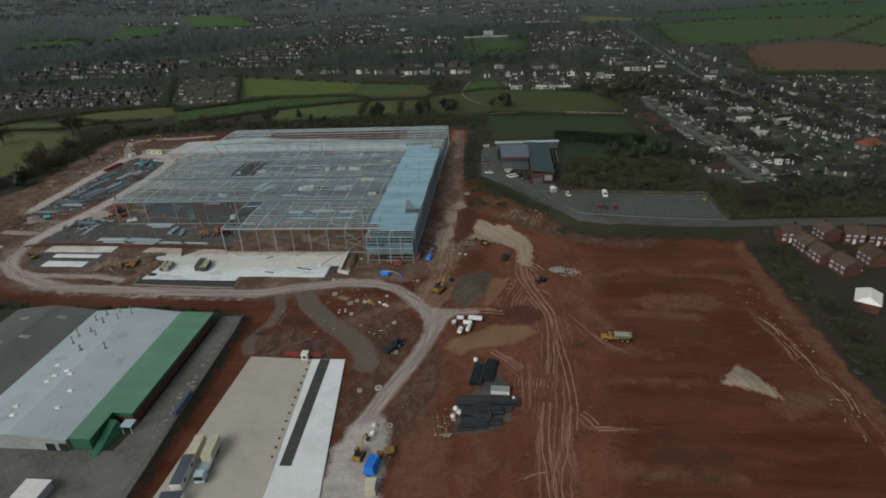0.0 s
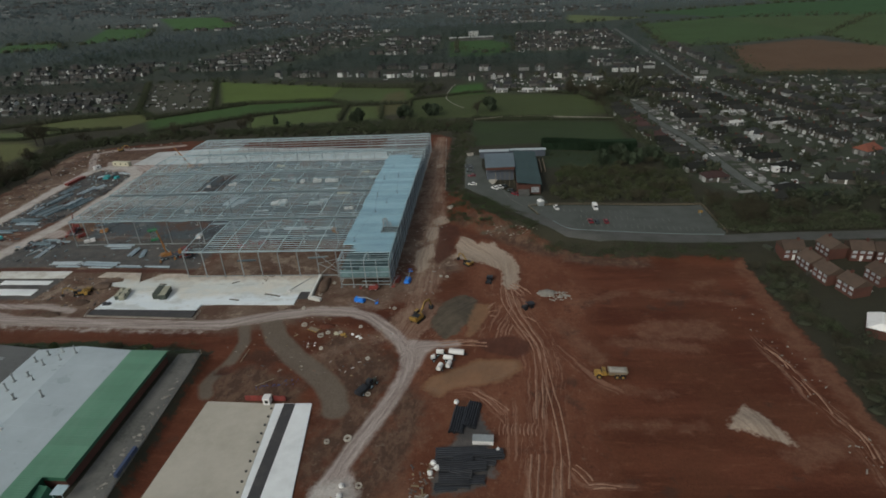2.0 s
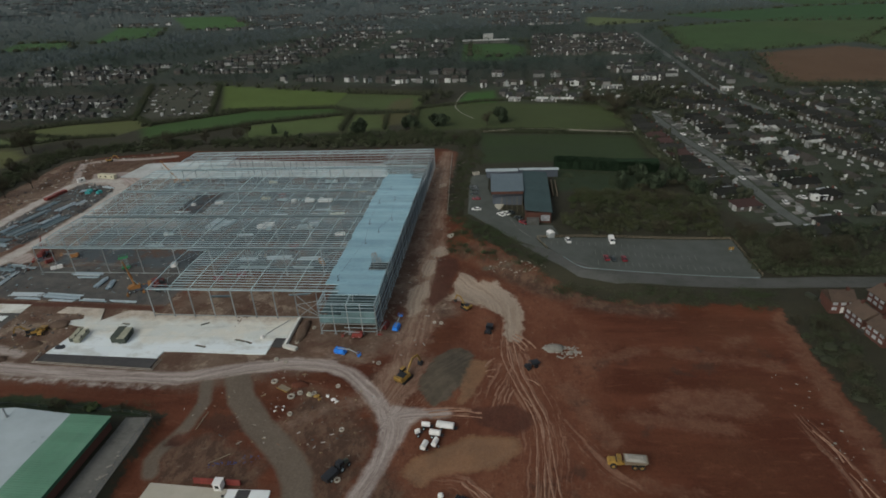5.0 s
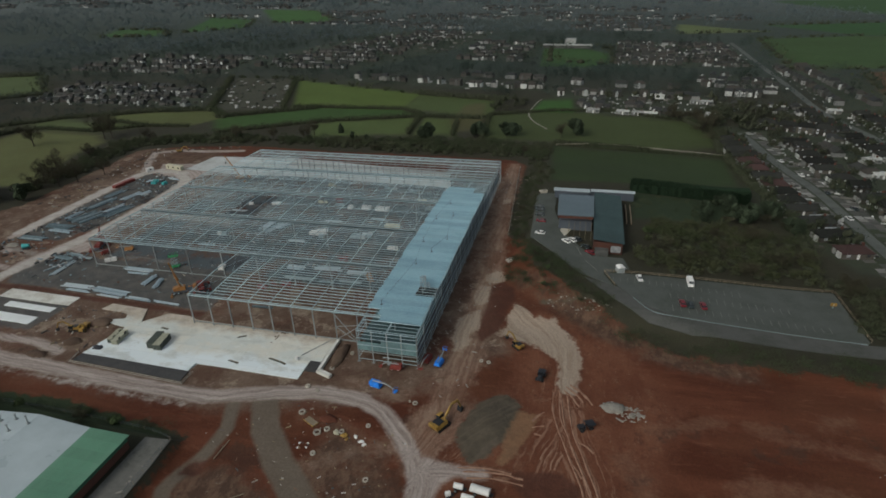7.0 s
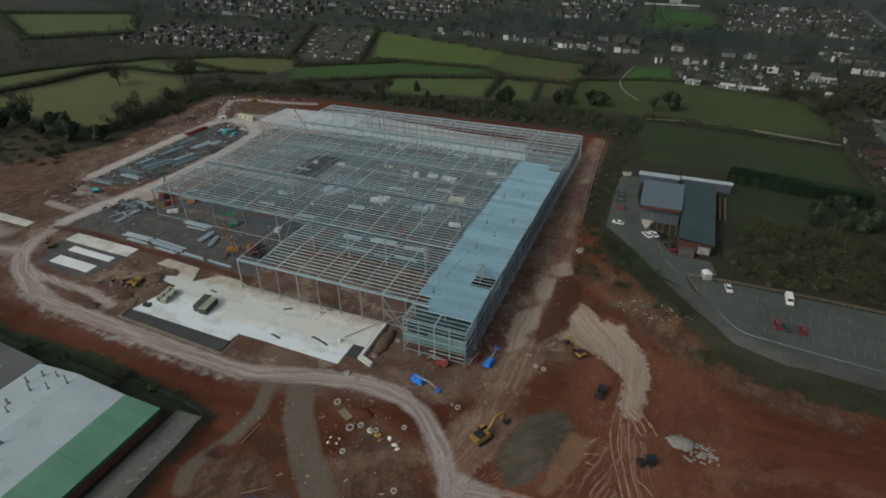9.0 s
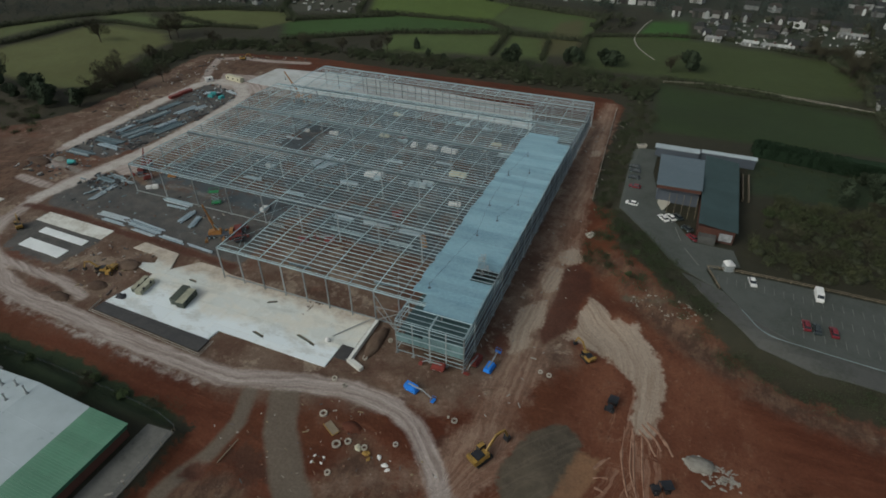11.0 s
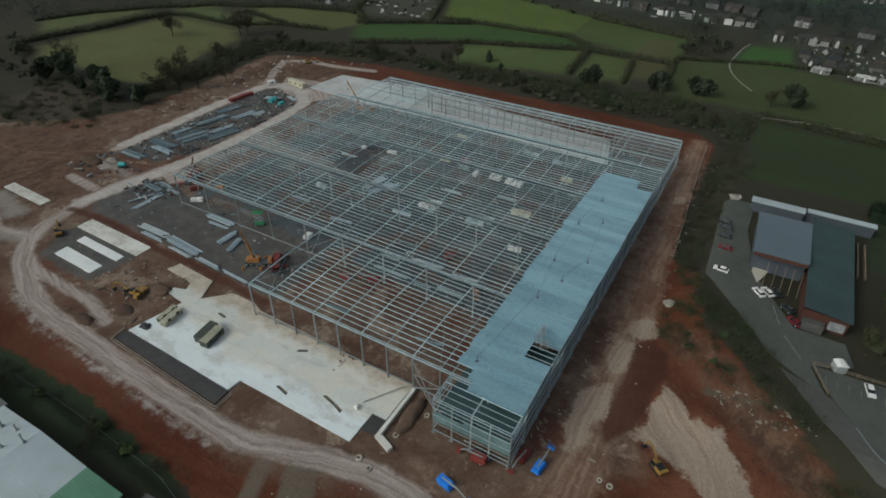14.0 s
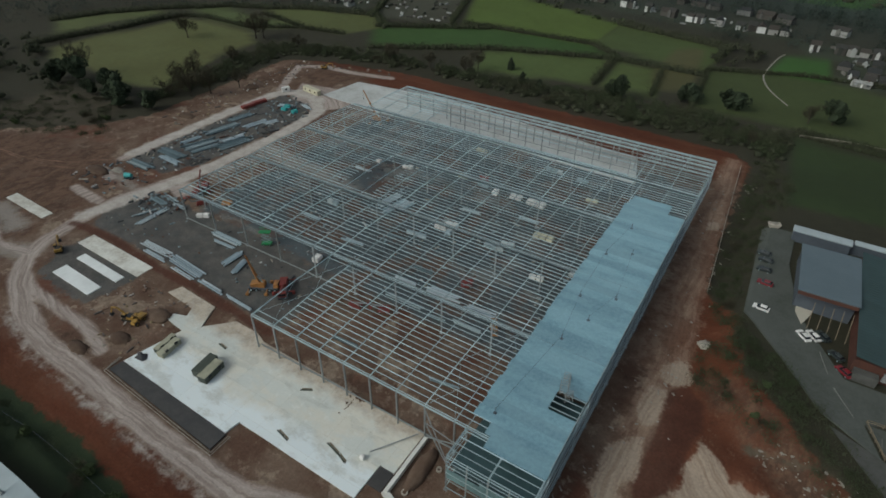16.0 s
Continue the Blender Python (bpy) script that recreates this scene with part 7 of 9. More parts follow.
row([(96, 462), (99.5, 418), (103.4, 378), (106.4, 345), (111, 318), (117, 288)], 11.0, ["longhouse", "bungalow", "gabled", "longhouse", "rosy"], 90)
row([(134, 462), (137, 410), (143, 365), (149, 330), (157, 300)], 11.6, ["longhouse", "gabled", "bungalow"], 90)
row([(163, 540), (168, 490), (181, 430), (195, 380), (206, 350)], 10.5, ["gabled", "longhouse", "gabled"], 90)
row([(196, 535), (203, 480), (216, 425), (232, 366), (246, 326)], 10.5, ["gabled", "semi", "gabled"], 90)
row([(172, 296), (196, 292), (222, 290)], 15.0, ["bungalow", "longhouse"], 0)
row([(128, 500), (150, 492), (168, 486)], 15.0, ["semi"], 0)
for x, y, a in [(172.5, 465, 4), (166, 431, 8), (178, 432, 12), (146.6, 368, 10), (159, 366, 6), (184, 550, 0), (198, 542, 5), (173, 499, 20), (139, 557, 0), (150, 557.5, 0), (161, 404, 10), (186, 398, 15)]:
    put_house("pale", x, y, a)
for x, y, a in [(34, 529, -8), (45, 527, -8), (54, 525.5, -8), (12, 532, -4), (92, 570, 0), (99, 569, 5), (97, 528, -10), (105, 526, -8)]:
    put_house("pale", x, y, a)
put_house("orange", 205, 337, 25)
put_house("bungalow", 141, 284, 12)
put_house("longhouse", 128, 274, 12)
for x, y, a in [(114.2, 221, 0), (118.6, 213.2, 101), (120.4, 204.6, 101), (124.2, 196.2, 106), (129.2, 221.6, 100), (138, 220, -8), (146.2, 218.8, -8), (154.4, 217.6, -8), (162.6, 216.4, -8), (137, 203, 100), (146, 203, -8), (155, 202, -8)]:
    put_house("brick", x, y, a)
white_gable = thing("outbuilding", "white-roofed outbuilding behind the garden hedge", "outbuilding", (119.6, 172.6, 0.0), 60)
part("wall", Geo().box(-4, 5, -3.5, 3.5, 0, 3.2), BRICK, white_gable)
part("roof", Geo().hull([(-4.3, -3.8, 3.2), (5.3, -3.8, 3.2), (5.3, 3.8, 3.2), (-4.3, 3.8, 3.2)], [(-3, -0.4, 5.0), (4.2, -0.4, 5.0), (4.2, 0.4, 5.0), (-3, 0.4, 5.0)]), WHITE, white_gable)
solid("road_estate", ribbon(Geo(), ESTATE, 5.0, 0.16, 4, 0.03, 2, 8), STREET, "grey estate street between bungalows", "road", "structure")
g, way = Geo(), curve_points(ESTATE, 2.9)
for i, p in enumerate(way[:-1]):
    d = (way[i + 1] - p).normalized()
    for side in (-1, 1):
        for reach in (3.5, 7.4):
            q = p + Vector((-d.y, d.x)) * side * (reach + hr.uniform(0, 0.6))
            e, f = d * hr.uniform(1.2, 1.7), Vector((-d.y, d.x)) * side * hr.uniform(3.2, 4.4)
            z = ground_at(q.x, q.y)
            ring = [q - e, q + e, q + e + f, q - e + f]
            h = hr.uniform(0.06, 0.14)
            g.hull([(r.x, r.y, z - 0.2) for r in ring], [(r.x, r.y, z + h) for r in ring])
tagged(new("front_gardens", g.mesh("front_gardens", FORECOURT)), "paved drives, lawns and verges before the bungalows", "gardens", kind="stuff")
solid("road_main", ribbon(Geo(), MAIN_ROAD, 5.4, 0.25, 6, 0.05, 2, 7), STREET, "long straight grey main road between the houses", "road", "structure")


school = thing("school", "long low white school building beyond its playing field", "school", (-24, 880, lie(-24, 880)), -2)
part("wall", Geo().box(-32, 30, -5, 5, -1, 3.6), RENDER, school)
part("roof", Geo().box(-32.6, 30.6, -5.6, 5.6, 3.6, 4.2), WHITE_GABLE, school)
part("wing", Geo().box(-8, 6, 40, 52, -1, 6.0), WHITE_GABLE, school)


def far_rows(walls, roofs, line, gap, d, low, high, miss=0.2, bays=None):
    """A street's row of houses, ridges along it, with now and then a gable or a pale bay towards the street."""
    pts = curve_points(line, gap)
    for i, p in enumerate(pts[:-1]):
        if hr.random() < miss:
            continue
        q = p + Vector((hr.uniform(-0.6, 0.6), hr.uniform(-1.2, 1.2)))
        e = (pts[i + 1] - p).normalized()
        a = math.atan2(e.y, e.x) + hr.choice((0, 0, 0, 0, 0, math.pi / 2)) + hr.uniform(-0.06, 0.06)
        z = lie(q.x, q.y)
        w, dd, ev = gap * hr.uniform(0.36, 0.47), min(d, gap * 0.85) * hr.uniform(0.42, 0.52), hr.uniform(low, high)
        rd = ev + hr.uniform(1.7, 2.4)
        hip = hr.choice((0.0, 0.0, 2.2)) if w > 3.4 else 0.0
        c, s = math.cos(a), math.sin(a)

        def at(x, y, zz):
            return (q.x + x * c - y * s, q.y + x * s + y * c, z + zz)

        walls.add([at(-w, -dd, -1), at(w, -dd, -1), at(w, dd, -1), at(-w, dd, -1), at(-w, -dd, ev), at(w, -dd, ev), at(w, dd, ev), at(-w, dd, ev), at(-w + hip, 0, rd - 0.1), at(w - hip, 0, rd - 0.1)],
                  [(0, 1, 5, 4), (2, 3, 7, 6), (1, 2, 6, 9, 5), (3, 0, 4, 8, 7)])
        W, D = w + 0.3, dd + 0.35
        roofs.add([at(-W, -D, ev - .1), at(W, -D, ev - .1), at(w - hip + .3, 0, rd + .1), at(-w + hip - .3, 0, rd + .1), at(W, D, ev - .1), at(-W, D, ev - .1)], [(0, 1, 2, 3), (3, 2, 4, 5), (1, 4, 2), (5, 0, 3)])
        if bays is not None and hr.random() < 0.6:
            u = hr.uniform(-0.6, 0.6) * w
            k = hr.uniform(0.8, 1.5)
            bays.add([at(u - k, -dd - .9, -0.5), at(u + k, -dd - .9, -0.5), at(u + k, -dd - .9, ev), at(u - k, -dd - .9, ev), at(u, -dd - .9, ev + 1.1), at(u - k, -dd, -0.5), at(u + k, -dd, -0.5), at(u + k, -dd, ev), at(u - k, -dd, ev), at(u, -dd + 1.2, ev + 1.1)],
                     [(0, 1, 2, 4, 3), (1, 6, 7, 2), (5, 0, 3, 8), (3, 4, 9, 8), (4, 2, 7, 9)])


walls, roofs, bays = Geo(), Geo(), Geo()
ROWS_FAR = [  # line, gap, share missing
    ([(-200, 690), (-70, 664), (20, 634), (96, 628)], 13, 0.5), ([(104, 552), (168, 542)], 7.5, 0.2), ([(2, 560), (70, 552)], 7.5, 0.45), ([(0, 545), (44, 541)], 6.5, 0.4), ([(4, 576), (80, 568)], 7.0, 0.45), ([(112, 566), (170, 560)], 8, 0.25), ([(50, 538), (96, 531)], 9, 0.45),
    ([(-505, 512), (-330, 514)], 7.5, 0.35), ([(-510, 530), (-335, 528)], 7, 0.4), ([(-510, 549), (-340, 545)], 7.5, 0.4), ([(-515, 570), (-350, 565)], 7.5, 0.4), ([(-520, 588), (-360, 584)], 8, 0.5),
    ([(-600, 668), (-395, 664)], 11, 0.3), ([(-610, 700), (-400, 694)], 11, 0.25), ([(-600, 735), (-410, 728)], 12, 0.35), ([(-600, 772), (-410, 764)], 13, 0.35), ([(190, 740), (196, 640), (196, 570)], 10, 0.2), ([(212, 740), (218, 640), (222, 570)], 11, 0.3),
    ([(112, 690), (172, 678)], 9, 0.15), ([(108, 664), (172, 654)], 9, 0.2), ([(110, 642), (172, 634)], 10, 0.3), ([(128, 620), (170, 614)], 12, 0.3), ([(120, 596), (168, 588)], 12, 0.4),
]
for k in range(13):
    y = 708 + 27 * k
    ROWS_FAR.append(([(-380 + 9 * k, y + 6), (-256 + 8 * k, y - 4)], 10, 0.22))
for k in range(6):
    ROWS_FAR.append(([(-148, 780 + 28 * k), (-64, 768 + 28 * k)], 10, 0.3))
for k in range(8):  # terraces beside the main road
    y = 752 + k * 22
    ROWS_FAR.append(([(36 + k, y + 8), (172, y - 4)], 9.0, 0.1))
for k in range(9):
    ROWS_FAR.append(([(258 + 6 * k, 540 - 29 * k), (345 + 9 * k, 530 - 29 * k)], 11, 0.25))
ROWS_FAR += [([(150, 455), (157, 405), (166, 365), (178, 328)], 11, 0.25), ([(148, 478), (176, 474)], 10, 0.2), ([(222, 520), (230, 470), (246, 410), (262, 360)], 12, 0.2), ([(238, 530), (246, 480), (262, 425), (278, 370)], 12, 0.3), ([(128, 516), (164, 508)], 12, 0.2), ([(250, 320), (300, 300)], 12, 0.2)]
for k in range(22):
    x, y = hr.uniform(-1000, 150), hr.uniform(1040, 1560)
    for j in range(3):
        ROWS_FAR.append(([(x, y + 30 * j), (x + 150, y - 14 + 30 * j)], 14, 0.35))
for line, gap, miss in ROWS_FAR:
    if not any(float(inside((line[0][0] + line[-1][0]) / 2, (line[0][1] + line[-1][1]) / 2, f)) > -20 for f in FIELD_OUT if f[0][1] > 700):
        close = line[0][1] < 610
        far_rows(walls, roofs, line, gap, 7.0, 1.9 if close else 2.6, 2.6 if close else 4.2, miss, bays)
terraces = Geo()
for line, gap, miss in [([(-228, 650), (-150, 634), (-88, 619), (-30, 619)], 6.6, 0.14), ([(-16, 592), (24, 592), (60, 586), (100, 585)], 6.6, 0.16), ([(-560, 722), (-400, 708)], 9, 0.5), ([(-505, 556), (-345, 552)], 10, 0.6), ([(122, 604), (150, 600)], 7, 0.0)]:
    far_rows(terraces, roofs, line, gap, 6.4, 3.4, 4.8, miss, bays)
for k in range(260):
    x, y = hr.uniform(-2200, 300), hr.uniform(1600, 2900)
    far_rows(walls, roofs, [(x, y), (x + 60, y)], 20, 12, 3, 6, 0.2)
tagged(new("terrace_walls", terraces.mesh("terrace_walls", TERRACE_WALL)), "pale rendered walls of terraced houses beyond the fields", "houses", kind="stuff")
tagged(new("distant_house_walls", walls.mesh("distant_house_walls", HOUSE_WALLS)), "brick and white-rendered walls of distant suburban houses", "houses", kind="stuff")
tagged(new("distant_house_bays", bays.mesh("distant_house_bays", FRONTS)), "white gabled bays and porches of distant suburban houses", "houses", kind="stuff")
tagged(new("distant_house_roofs", roofs.mesh("distant_house_roofs", HOUSE_ROOFS)), "brown and grey tiled roofs of distant suburban houses", "houses", kind="stuff")


def clutter(regions, name, label, mat=GARDEN, k0=1.0, way=None):
    """Sheds, cars, conservatories and walls of the gardens, as small low loose pieces."""
    g = Geo()
    for poly, dense in regions:
        xs, ys = [p[0] for p in poly], [p[1] for p in poly]
        for _ in range(int((max(xs) - min(xs)) * (max(ys) - min(ys)) / 1e4 * dense)):
            x, y = hr.uniform(min(xs), max(xs)), hr.uniform(min(ys), max(ys))
            if float(inside(x, y, poly)) < 0 or max(float(along(x, y, MAIN_ROAD, 8)), float(along(x, y, ESTATE, 6.6))) > 0:
                continue
            z = lie(x, y)
            k = k0 * (1.0 if y < 700 else 1.4)
            turn = hr.choice((0, 0, 0, 1.571)) + hr.gauss(0, 0.12) + math.radians(hr.choice((-8, 102)) if way is None else way)
            w, d, h = hr.uniform(0.8, 2.6) * k, hr.uniform(0.3, 1.0) * k, hr.uniform(0.6, 1.7) * k
            c, n = math.cos(turn), math.sin(turn)
            low = [(x + u * c - v * n, y + u * n + v * c, z - 0.3) for u, v in ((-w, -d), (w, -d), (w, d), (-w, d))]
            t = hr.uniform(0.85, 1.0)
            high = [(x + (u * c - v * n) * t, y + (u * n + v * c) * t, z + h) for u, v in ((-w, -d), (w, -d), (w, d), (-w, d))]
            g.hull(low, high)
    tagged(new(name, g.mesh(name, mat)), label, "gardens", kind="stuff")


clutter([(BUILT[0], 110), (BUILT[2], 60), (BUILT[3], 40), (BUILT[5], 40), (BUILT[7], 70), (BUILT[8], 40), ([(-302, 500), (-367, 636), (-296, 634), (-246, 516)], 110), (BUILT[1], 90), ([(110, 200), (190, 196), (190, 236), (108, 234)], 60)], "garden_clutter", "sheds, cars, walls and shrubs in the gardens of the houses")
fronts = []
for line, w, dense in [([(104, 462), (107, 420), (112, 375), (115, 345), (119, 318), (126, 292)], 7, 150), ([(126, 462), (129, 410), (135, 365), (141, 330), (148, 300)], 8, 170), ([(172, 540), (177, 490), (190, 430), (204, 380)], 9, 110), ([(190, 535), (195, 480), (208, 420), (224, 366)], 9, 110), ([(186, 560), (188, 640), (190, 740)], 8, 110), ([(104, 558), (168, 548)], 12, 60), ([(250, 530), (330, 340)], 60, 30)]:
    for (ax, ay), (bx, by) in zip(line, line[1:]):
        s = Vector((ay - by, bx - ax)).normalized() * w / 2
        fronts.append(([(ax - s.x, ay - s.y), (bx - s.x, by - s.y), (bx + s.x, by + s.y), (ax + s.x, ay + s.y)], dense * 4.5))
clutter(fronts, "house_fronts", "white porches, garage doors, parked cars and garden walls by the houses", FRONTS, 0.45)
clutter([([(132, 480), (140, 400), (160, 300), (240, 280), (250, 400), (225, 540), (150, 550)], 200), ([(240, 260), (420, 260), (470, 545), (240, 555)], 130), (BUILT[7], 130), (BUILT[1], 200), (BUILT[3], 60), (BUILT[4], 100)], "garden_walls", "low garden walls, sheds, lean-to roofs and cars in rows between the houses", FRONTS, 0.6)
# ---- vehicles and machines ----
def wheel(parent, x, y, r, w, rim=None):
    t = part("wheel", Geo().tube((x, y - w / 2, r), (x, y + w / 2, r), r, 14), TYRE, parent)
    part("rim", Geo().tube((x, y - w / 2 - 0.02, r), (x, y + w / 2 + 0.02, r), r * 0.55, 10), rim or STEEL, t)


def car(paint, label, x, y, turn, scale=1.0):
    t = thing("car", label, "car", (x, y, ground_at(x, y) + 0.13), turn, "parked cars")
    side = [(-2.1, 0.35), (2.1, 0.35), (2.15, 0.75), (1.2, 0.92), (-1.9, 0.98), (-2.15, 0.8)]
    part("body", Geo().hull([(a, -0.86, b) for a, b in side], [(a, 0.86, b) for a, b in side]), paint, t)
    part("glazing", Geo().hull([(-1.75, -0.78, 0.97), (1.15, -0.78, 0.92), (1.15, 0.78, 0.92), (-1.75, 0.78, 0.97)], [(-1.3, -0.62, 1.38), (0.35, -0.62, 1.38), (0.35, 0.62, 1.38), (-1.3, 0.62, 1.38)]), GLASS, t)
    part("roof", Geo().box(-1.3, 0.35, -0.62, 0.62, 1.38, 1.44, 0.05), paint, t)
    for sx in (-1.3, 1.3):
        for sy in (-0.8, 0.8):
            wheel(t, sx, sy, 0.32, 0.2)
    return t


def van(x, y, turn, label="white panel van parked by the verge", k=1.0):
    t = thing("van", label, "van", (x, y, ground_at(x, y) + 0.13), turn)
    side = [(-2.6, 0.4), (2.6, 0.4), (2.65, 1.0), (1.8, 1.3), (1.3, 2.15), (-2.55, 2.2)]
    part("body", Geo().hull([(a, -0.95, b) for a, b in side], [(a, 0.95, b) for a, b in side]), WHITE, t)
    part("windscreen", Geo().hull([(1.84, -0.85, 1.32), (1.84, 0.85, 1.32), (1.36, 0.8, 2.08), (1.36, -0.8, 2.08)], [(1.90, -0.85, 1.34), (1.90, 0.85, 1.34), (1.42, 0.8, 2.10), (1.42, -0.8, 2.10)]), GLASS, t)
    for sx in (-1.6, 1.7):
        for sy in (-0.9, 0.9):
            wheel(t, sx, sy, 0.36, 0.24)
    return t


def dump_truck(x, y, turn):
    t = thing("dump_truck", "yellow articulated dump truck with a grey open body on red clay", "truck", (x, y, ground_at(x, y)), turn)
    t.scale = (0.88, 0.86, 0.84)
    part("body", Geo().hull([(-4.9, -1.3, 1.7), (0.4, -1.3, 1.5), (0.4, 1.3, 1.5), (-4.9, 1.3, 1.9)], [(-5.4, -1.6, 2.9), (0.8, -1.6, 3.0), (0.8, 1.6, 3.0), (-5.4, 1.6, 2.9)]), TIMBER, t, "dusty grey tipping body")
    part("load", Geo().hull([(-5.0, -1.4, 2.9), (0.5, -1.4, 2.95), (0.5, 1.4, 2.95), (-5.0, 1.4, 2.9)], [(-4.2, -0.7, 3.3), (-0.3, -0.7, 3.4), (-0.3, 0.7, 3.4), (-4.2, 0.7, 3.3)]), RUBBLE, t)
    part("bonnet", Geo().box(2.6, 5.0, -1.1, 1.1, 1.0, 2.2, 0.1), YELLOW, t)
    part("chassis", Geo().box(-4.8, 4.6, -0.5, 0.5, 0.8, 1.3), YELLOW, t)
    cab = part("cab", Geo().box(1.3, 2.8, -1.2, 1.2, 1.2, 3.2, 0.12), YELLOW, t)
    part("cab_window", Geo().box(1.22, 2.9, -1.0, 1.0, 2.1, 2.9), GLASS, cab)
    for sx in (-3.9, -2.1, 3.5):
        for sy in (-1.25, 1.25):
            wheel(t, sx, sy, 0.85, 0.65, YELLOW)


def tracks(t, length=4.2, gauge=1.1, r=0.45):
    for s in (-1, 1):
        g = Geo()
        prof = [(-length / 2, r), (-length / 2 + r * 0.4, 0.0), (length / 2 - r * 0.4, 0.0), (length / 2, r), (length / 2 - r * 0.4, 2 * r), (-length / 2 + r * 0.4, 2 * r)]
        part("track", g.hull([(a, s * gauge - 0.3, b) for a, b in prof], [(a, s * gauge + 0.3, b) for a, b in prof]), TYRE, t)


def excavator(x, y, turn, paint=YELLOW, label="yellow tracked excavator with a folded boom", k=0.8):
    t = thing("excavator", label, "excavator", (x, y, ground_at(x, y)), turn)
    t.scale = (k, k, k)
    tracks(t)
    part("house", Geo().box(-2.2, 1.2, -1.3, 1.3, 1.0, 2.1, 0.08), paint, t)
    part("counterweight", Geo().hull([(-2.6, -1.35, 1.1), (-1.9, -1.35, 1.1), (-1.9, 1.35, 1.1), (-2.6, 1.35, 1.1)], [(-2.9, -1.2, 2.4), (-2.0, -1.35, 2.4), (-2.0, 1.35, 2.4), (-2.9, 1.2, 2.4)]), paint, t)
    part("engine_deck", Geo().box(-1.9, 0.2, -1.1, 1.1, 2.1, 2.35, 0.08), BLACK, t, "dark engine covers")
    cab = part("cab", Geo().box(-0.2, 1.5, 0.3, 1.35, 1.2, 3.0, 0.1), BLACK, t)
    part("cab_window", Geo().box(0.0, 1.56, 0.36, 1.42, 1.9, 2.85), GLASS, cab)
    part("cab_roof", Geo().box(-0.1, 1.4, 0.4, 1.25, 3.0, 3.1), paint, cab)
    part("boom", Geo().beam((0.9, -0.3, 1.8), (3.6, -0.3, 4.6), 0.36, 0.55).beam((3.5, -0.3, 4.6), (5.8, -0.3, 4.3), 0.34, 0.45), paint, t)
    part("arm", Geo().beam((5.8, -0.3, 4.4), (6.9, -0.3, 1.6), 0.28, 0.4), paint, t)
    part("bucket", Geo().hull([(6.3, -0.9, 0.5), (7.3, -0.9, 0.9), (7.3, 0.4, 0.9), (6.3, 0.4, 0.5)], [(6.5, -0.9, 1.5), (7.2, -0.9, 1.7), (7.2, 0.4, 1.7), (6.5, 0.4, 1.5)]), BLACK, t)
    part("ram", Geo().tube((1.6, -0.3, 1.8), (3.2, -0.3, 3.9), 0.12, 8), STEEL, t)


def dumper(x, y, turn, paint, label):
    t = thing("site_dumper", label, "dumper", (x, y, ground_at(x, y)), turn)
    part("skip", Geo().hull([(0.2, -0.8, 0.9), (1.6, -0.8, 0.8), (1.6, 0.8, 0.8), (0.2, 0.8, 0.9)], [(-0.1, -1.1, 1.9), (2.3, -1.1, 1.7), (2.3, 1.1, 1.7), (-0.1, 1.1, 1.9)]), paint, t)
    part("engine_cover", Geo().box(-2.2, -0.4, -0.7, 0.7, 0.6, 1.5, 0.1), paint, t)
    part("roll_bar", Geo().beam((-0.6, -0.7, 1.2), (-0.6, -0.7, 2.7), 0.1).beam((-0.6, 0.7, 1.2), (-0.6, 0.7, 2.7), 0.1).beam((-0.6, -0.7, 2.7), (-0.6, 0.7, 2.7), 0.1), BLACK, t)
    for sx in (-1.5, 1.0):
        for sy in (-0.9, 0.9):
            wheel(t, sx, sy, 0.6, 0.45, paint)


def boom_lift(x, y, turn, paint, label, reach=(-5.5, 1.8)):
    t = thing("boom_lift", label, "boom lift", (x, y, ground_at(x, y)), turn)
    t.scale = (0.9, 0.85, 0.8)
    part("base", Geo().box(-1.9, 1.9, -1.25, 1.25, 0.5, 1.1, 0.1), paint, t)
    part("turret", Geo().box(-1.6, 2.3, -1.1, 1.1, 1.1, 2.2, 0.2), paint, t)
    part("boom", Geo().beam((1.2, 0, 2.1), (-3.5, 0, 2.6), 0.35, 0.45).beam((-3.3, 0, 2.6), (reach[0], 0, reach[1]), 0.25, 0.3), STEEL_PALE, t)
    part("basket", Geo().box(reach[0] - 1.0, reach[0], -0.9, 0.9, reach[1] - 0.9, reach[1] - 0.8).beam((reach[0] - 1.0, -0.9, reach[1] + 0.2), (reach[0] - 1.0, 0.9, reach[1] + 0.2), 0.07).beam((reach[0], -0.9, reach[1] + 0.2), (reach[0], 0.9, reach[1] + 0.2), 0.07)
         .beam((reach[0] - 1, -0.9, reach[1] + 0.2), (reach[0], -0.9, reach[1] + 0.2), 0.07).beam((reach[0] - 1, 0.9, reach[1] + 0.2), (reach[0], 0.9, reach[1] + 0.2), 0.07), paint, t)
    for sx in (-1.1, 1.1):
        for sy in (-1.0, 1.0):
            wheel(t, sx, sy, 0.5, 0.35, WHITE)


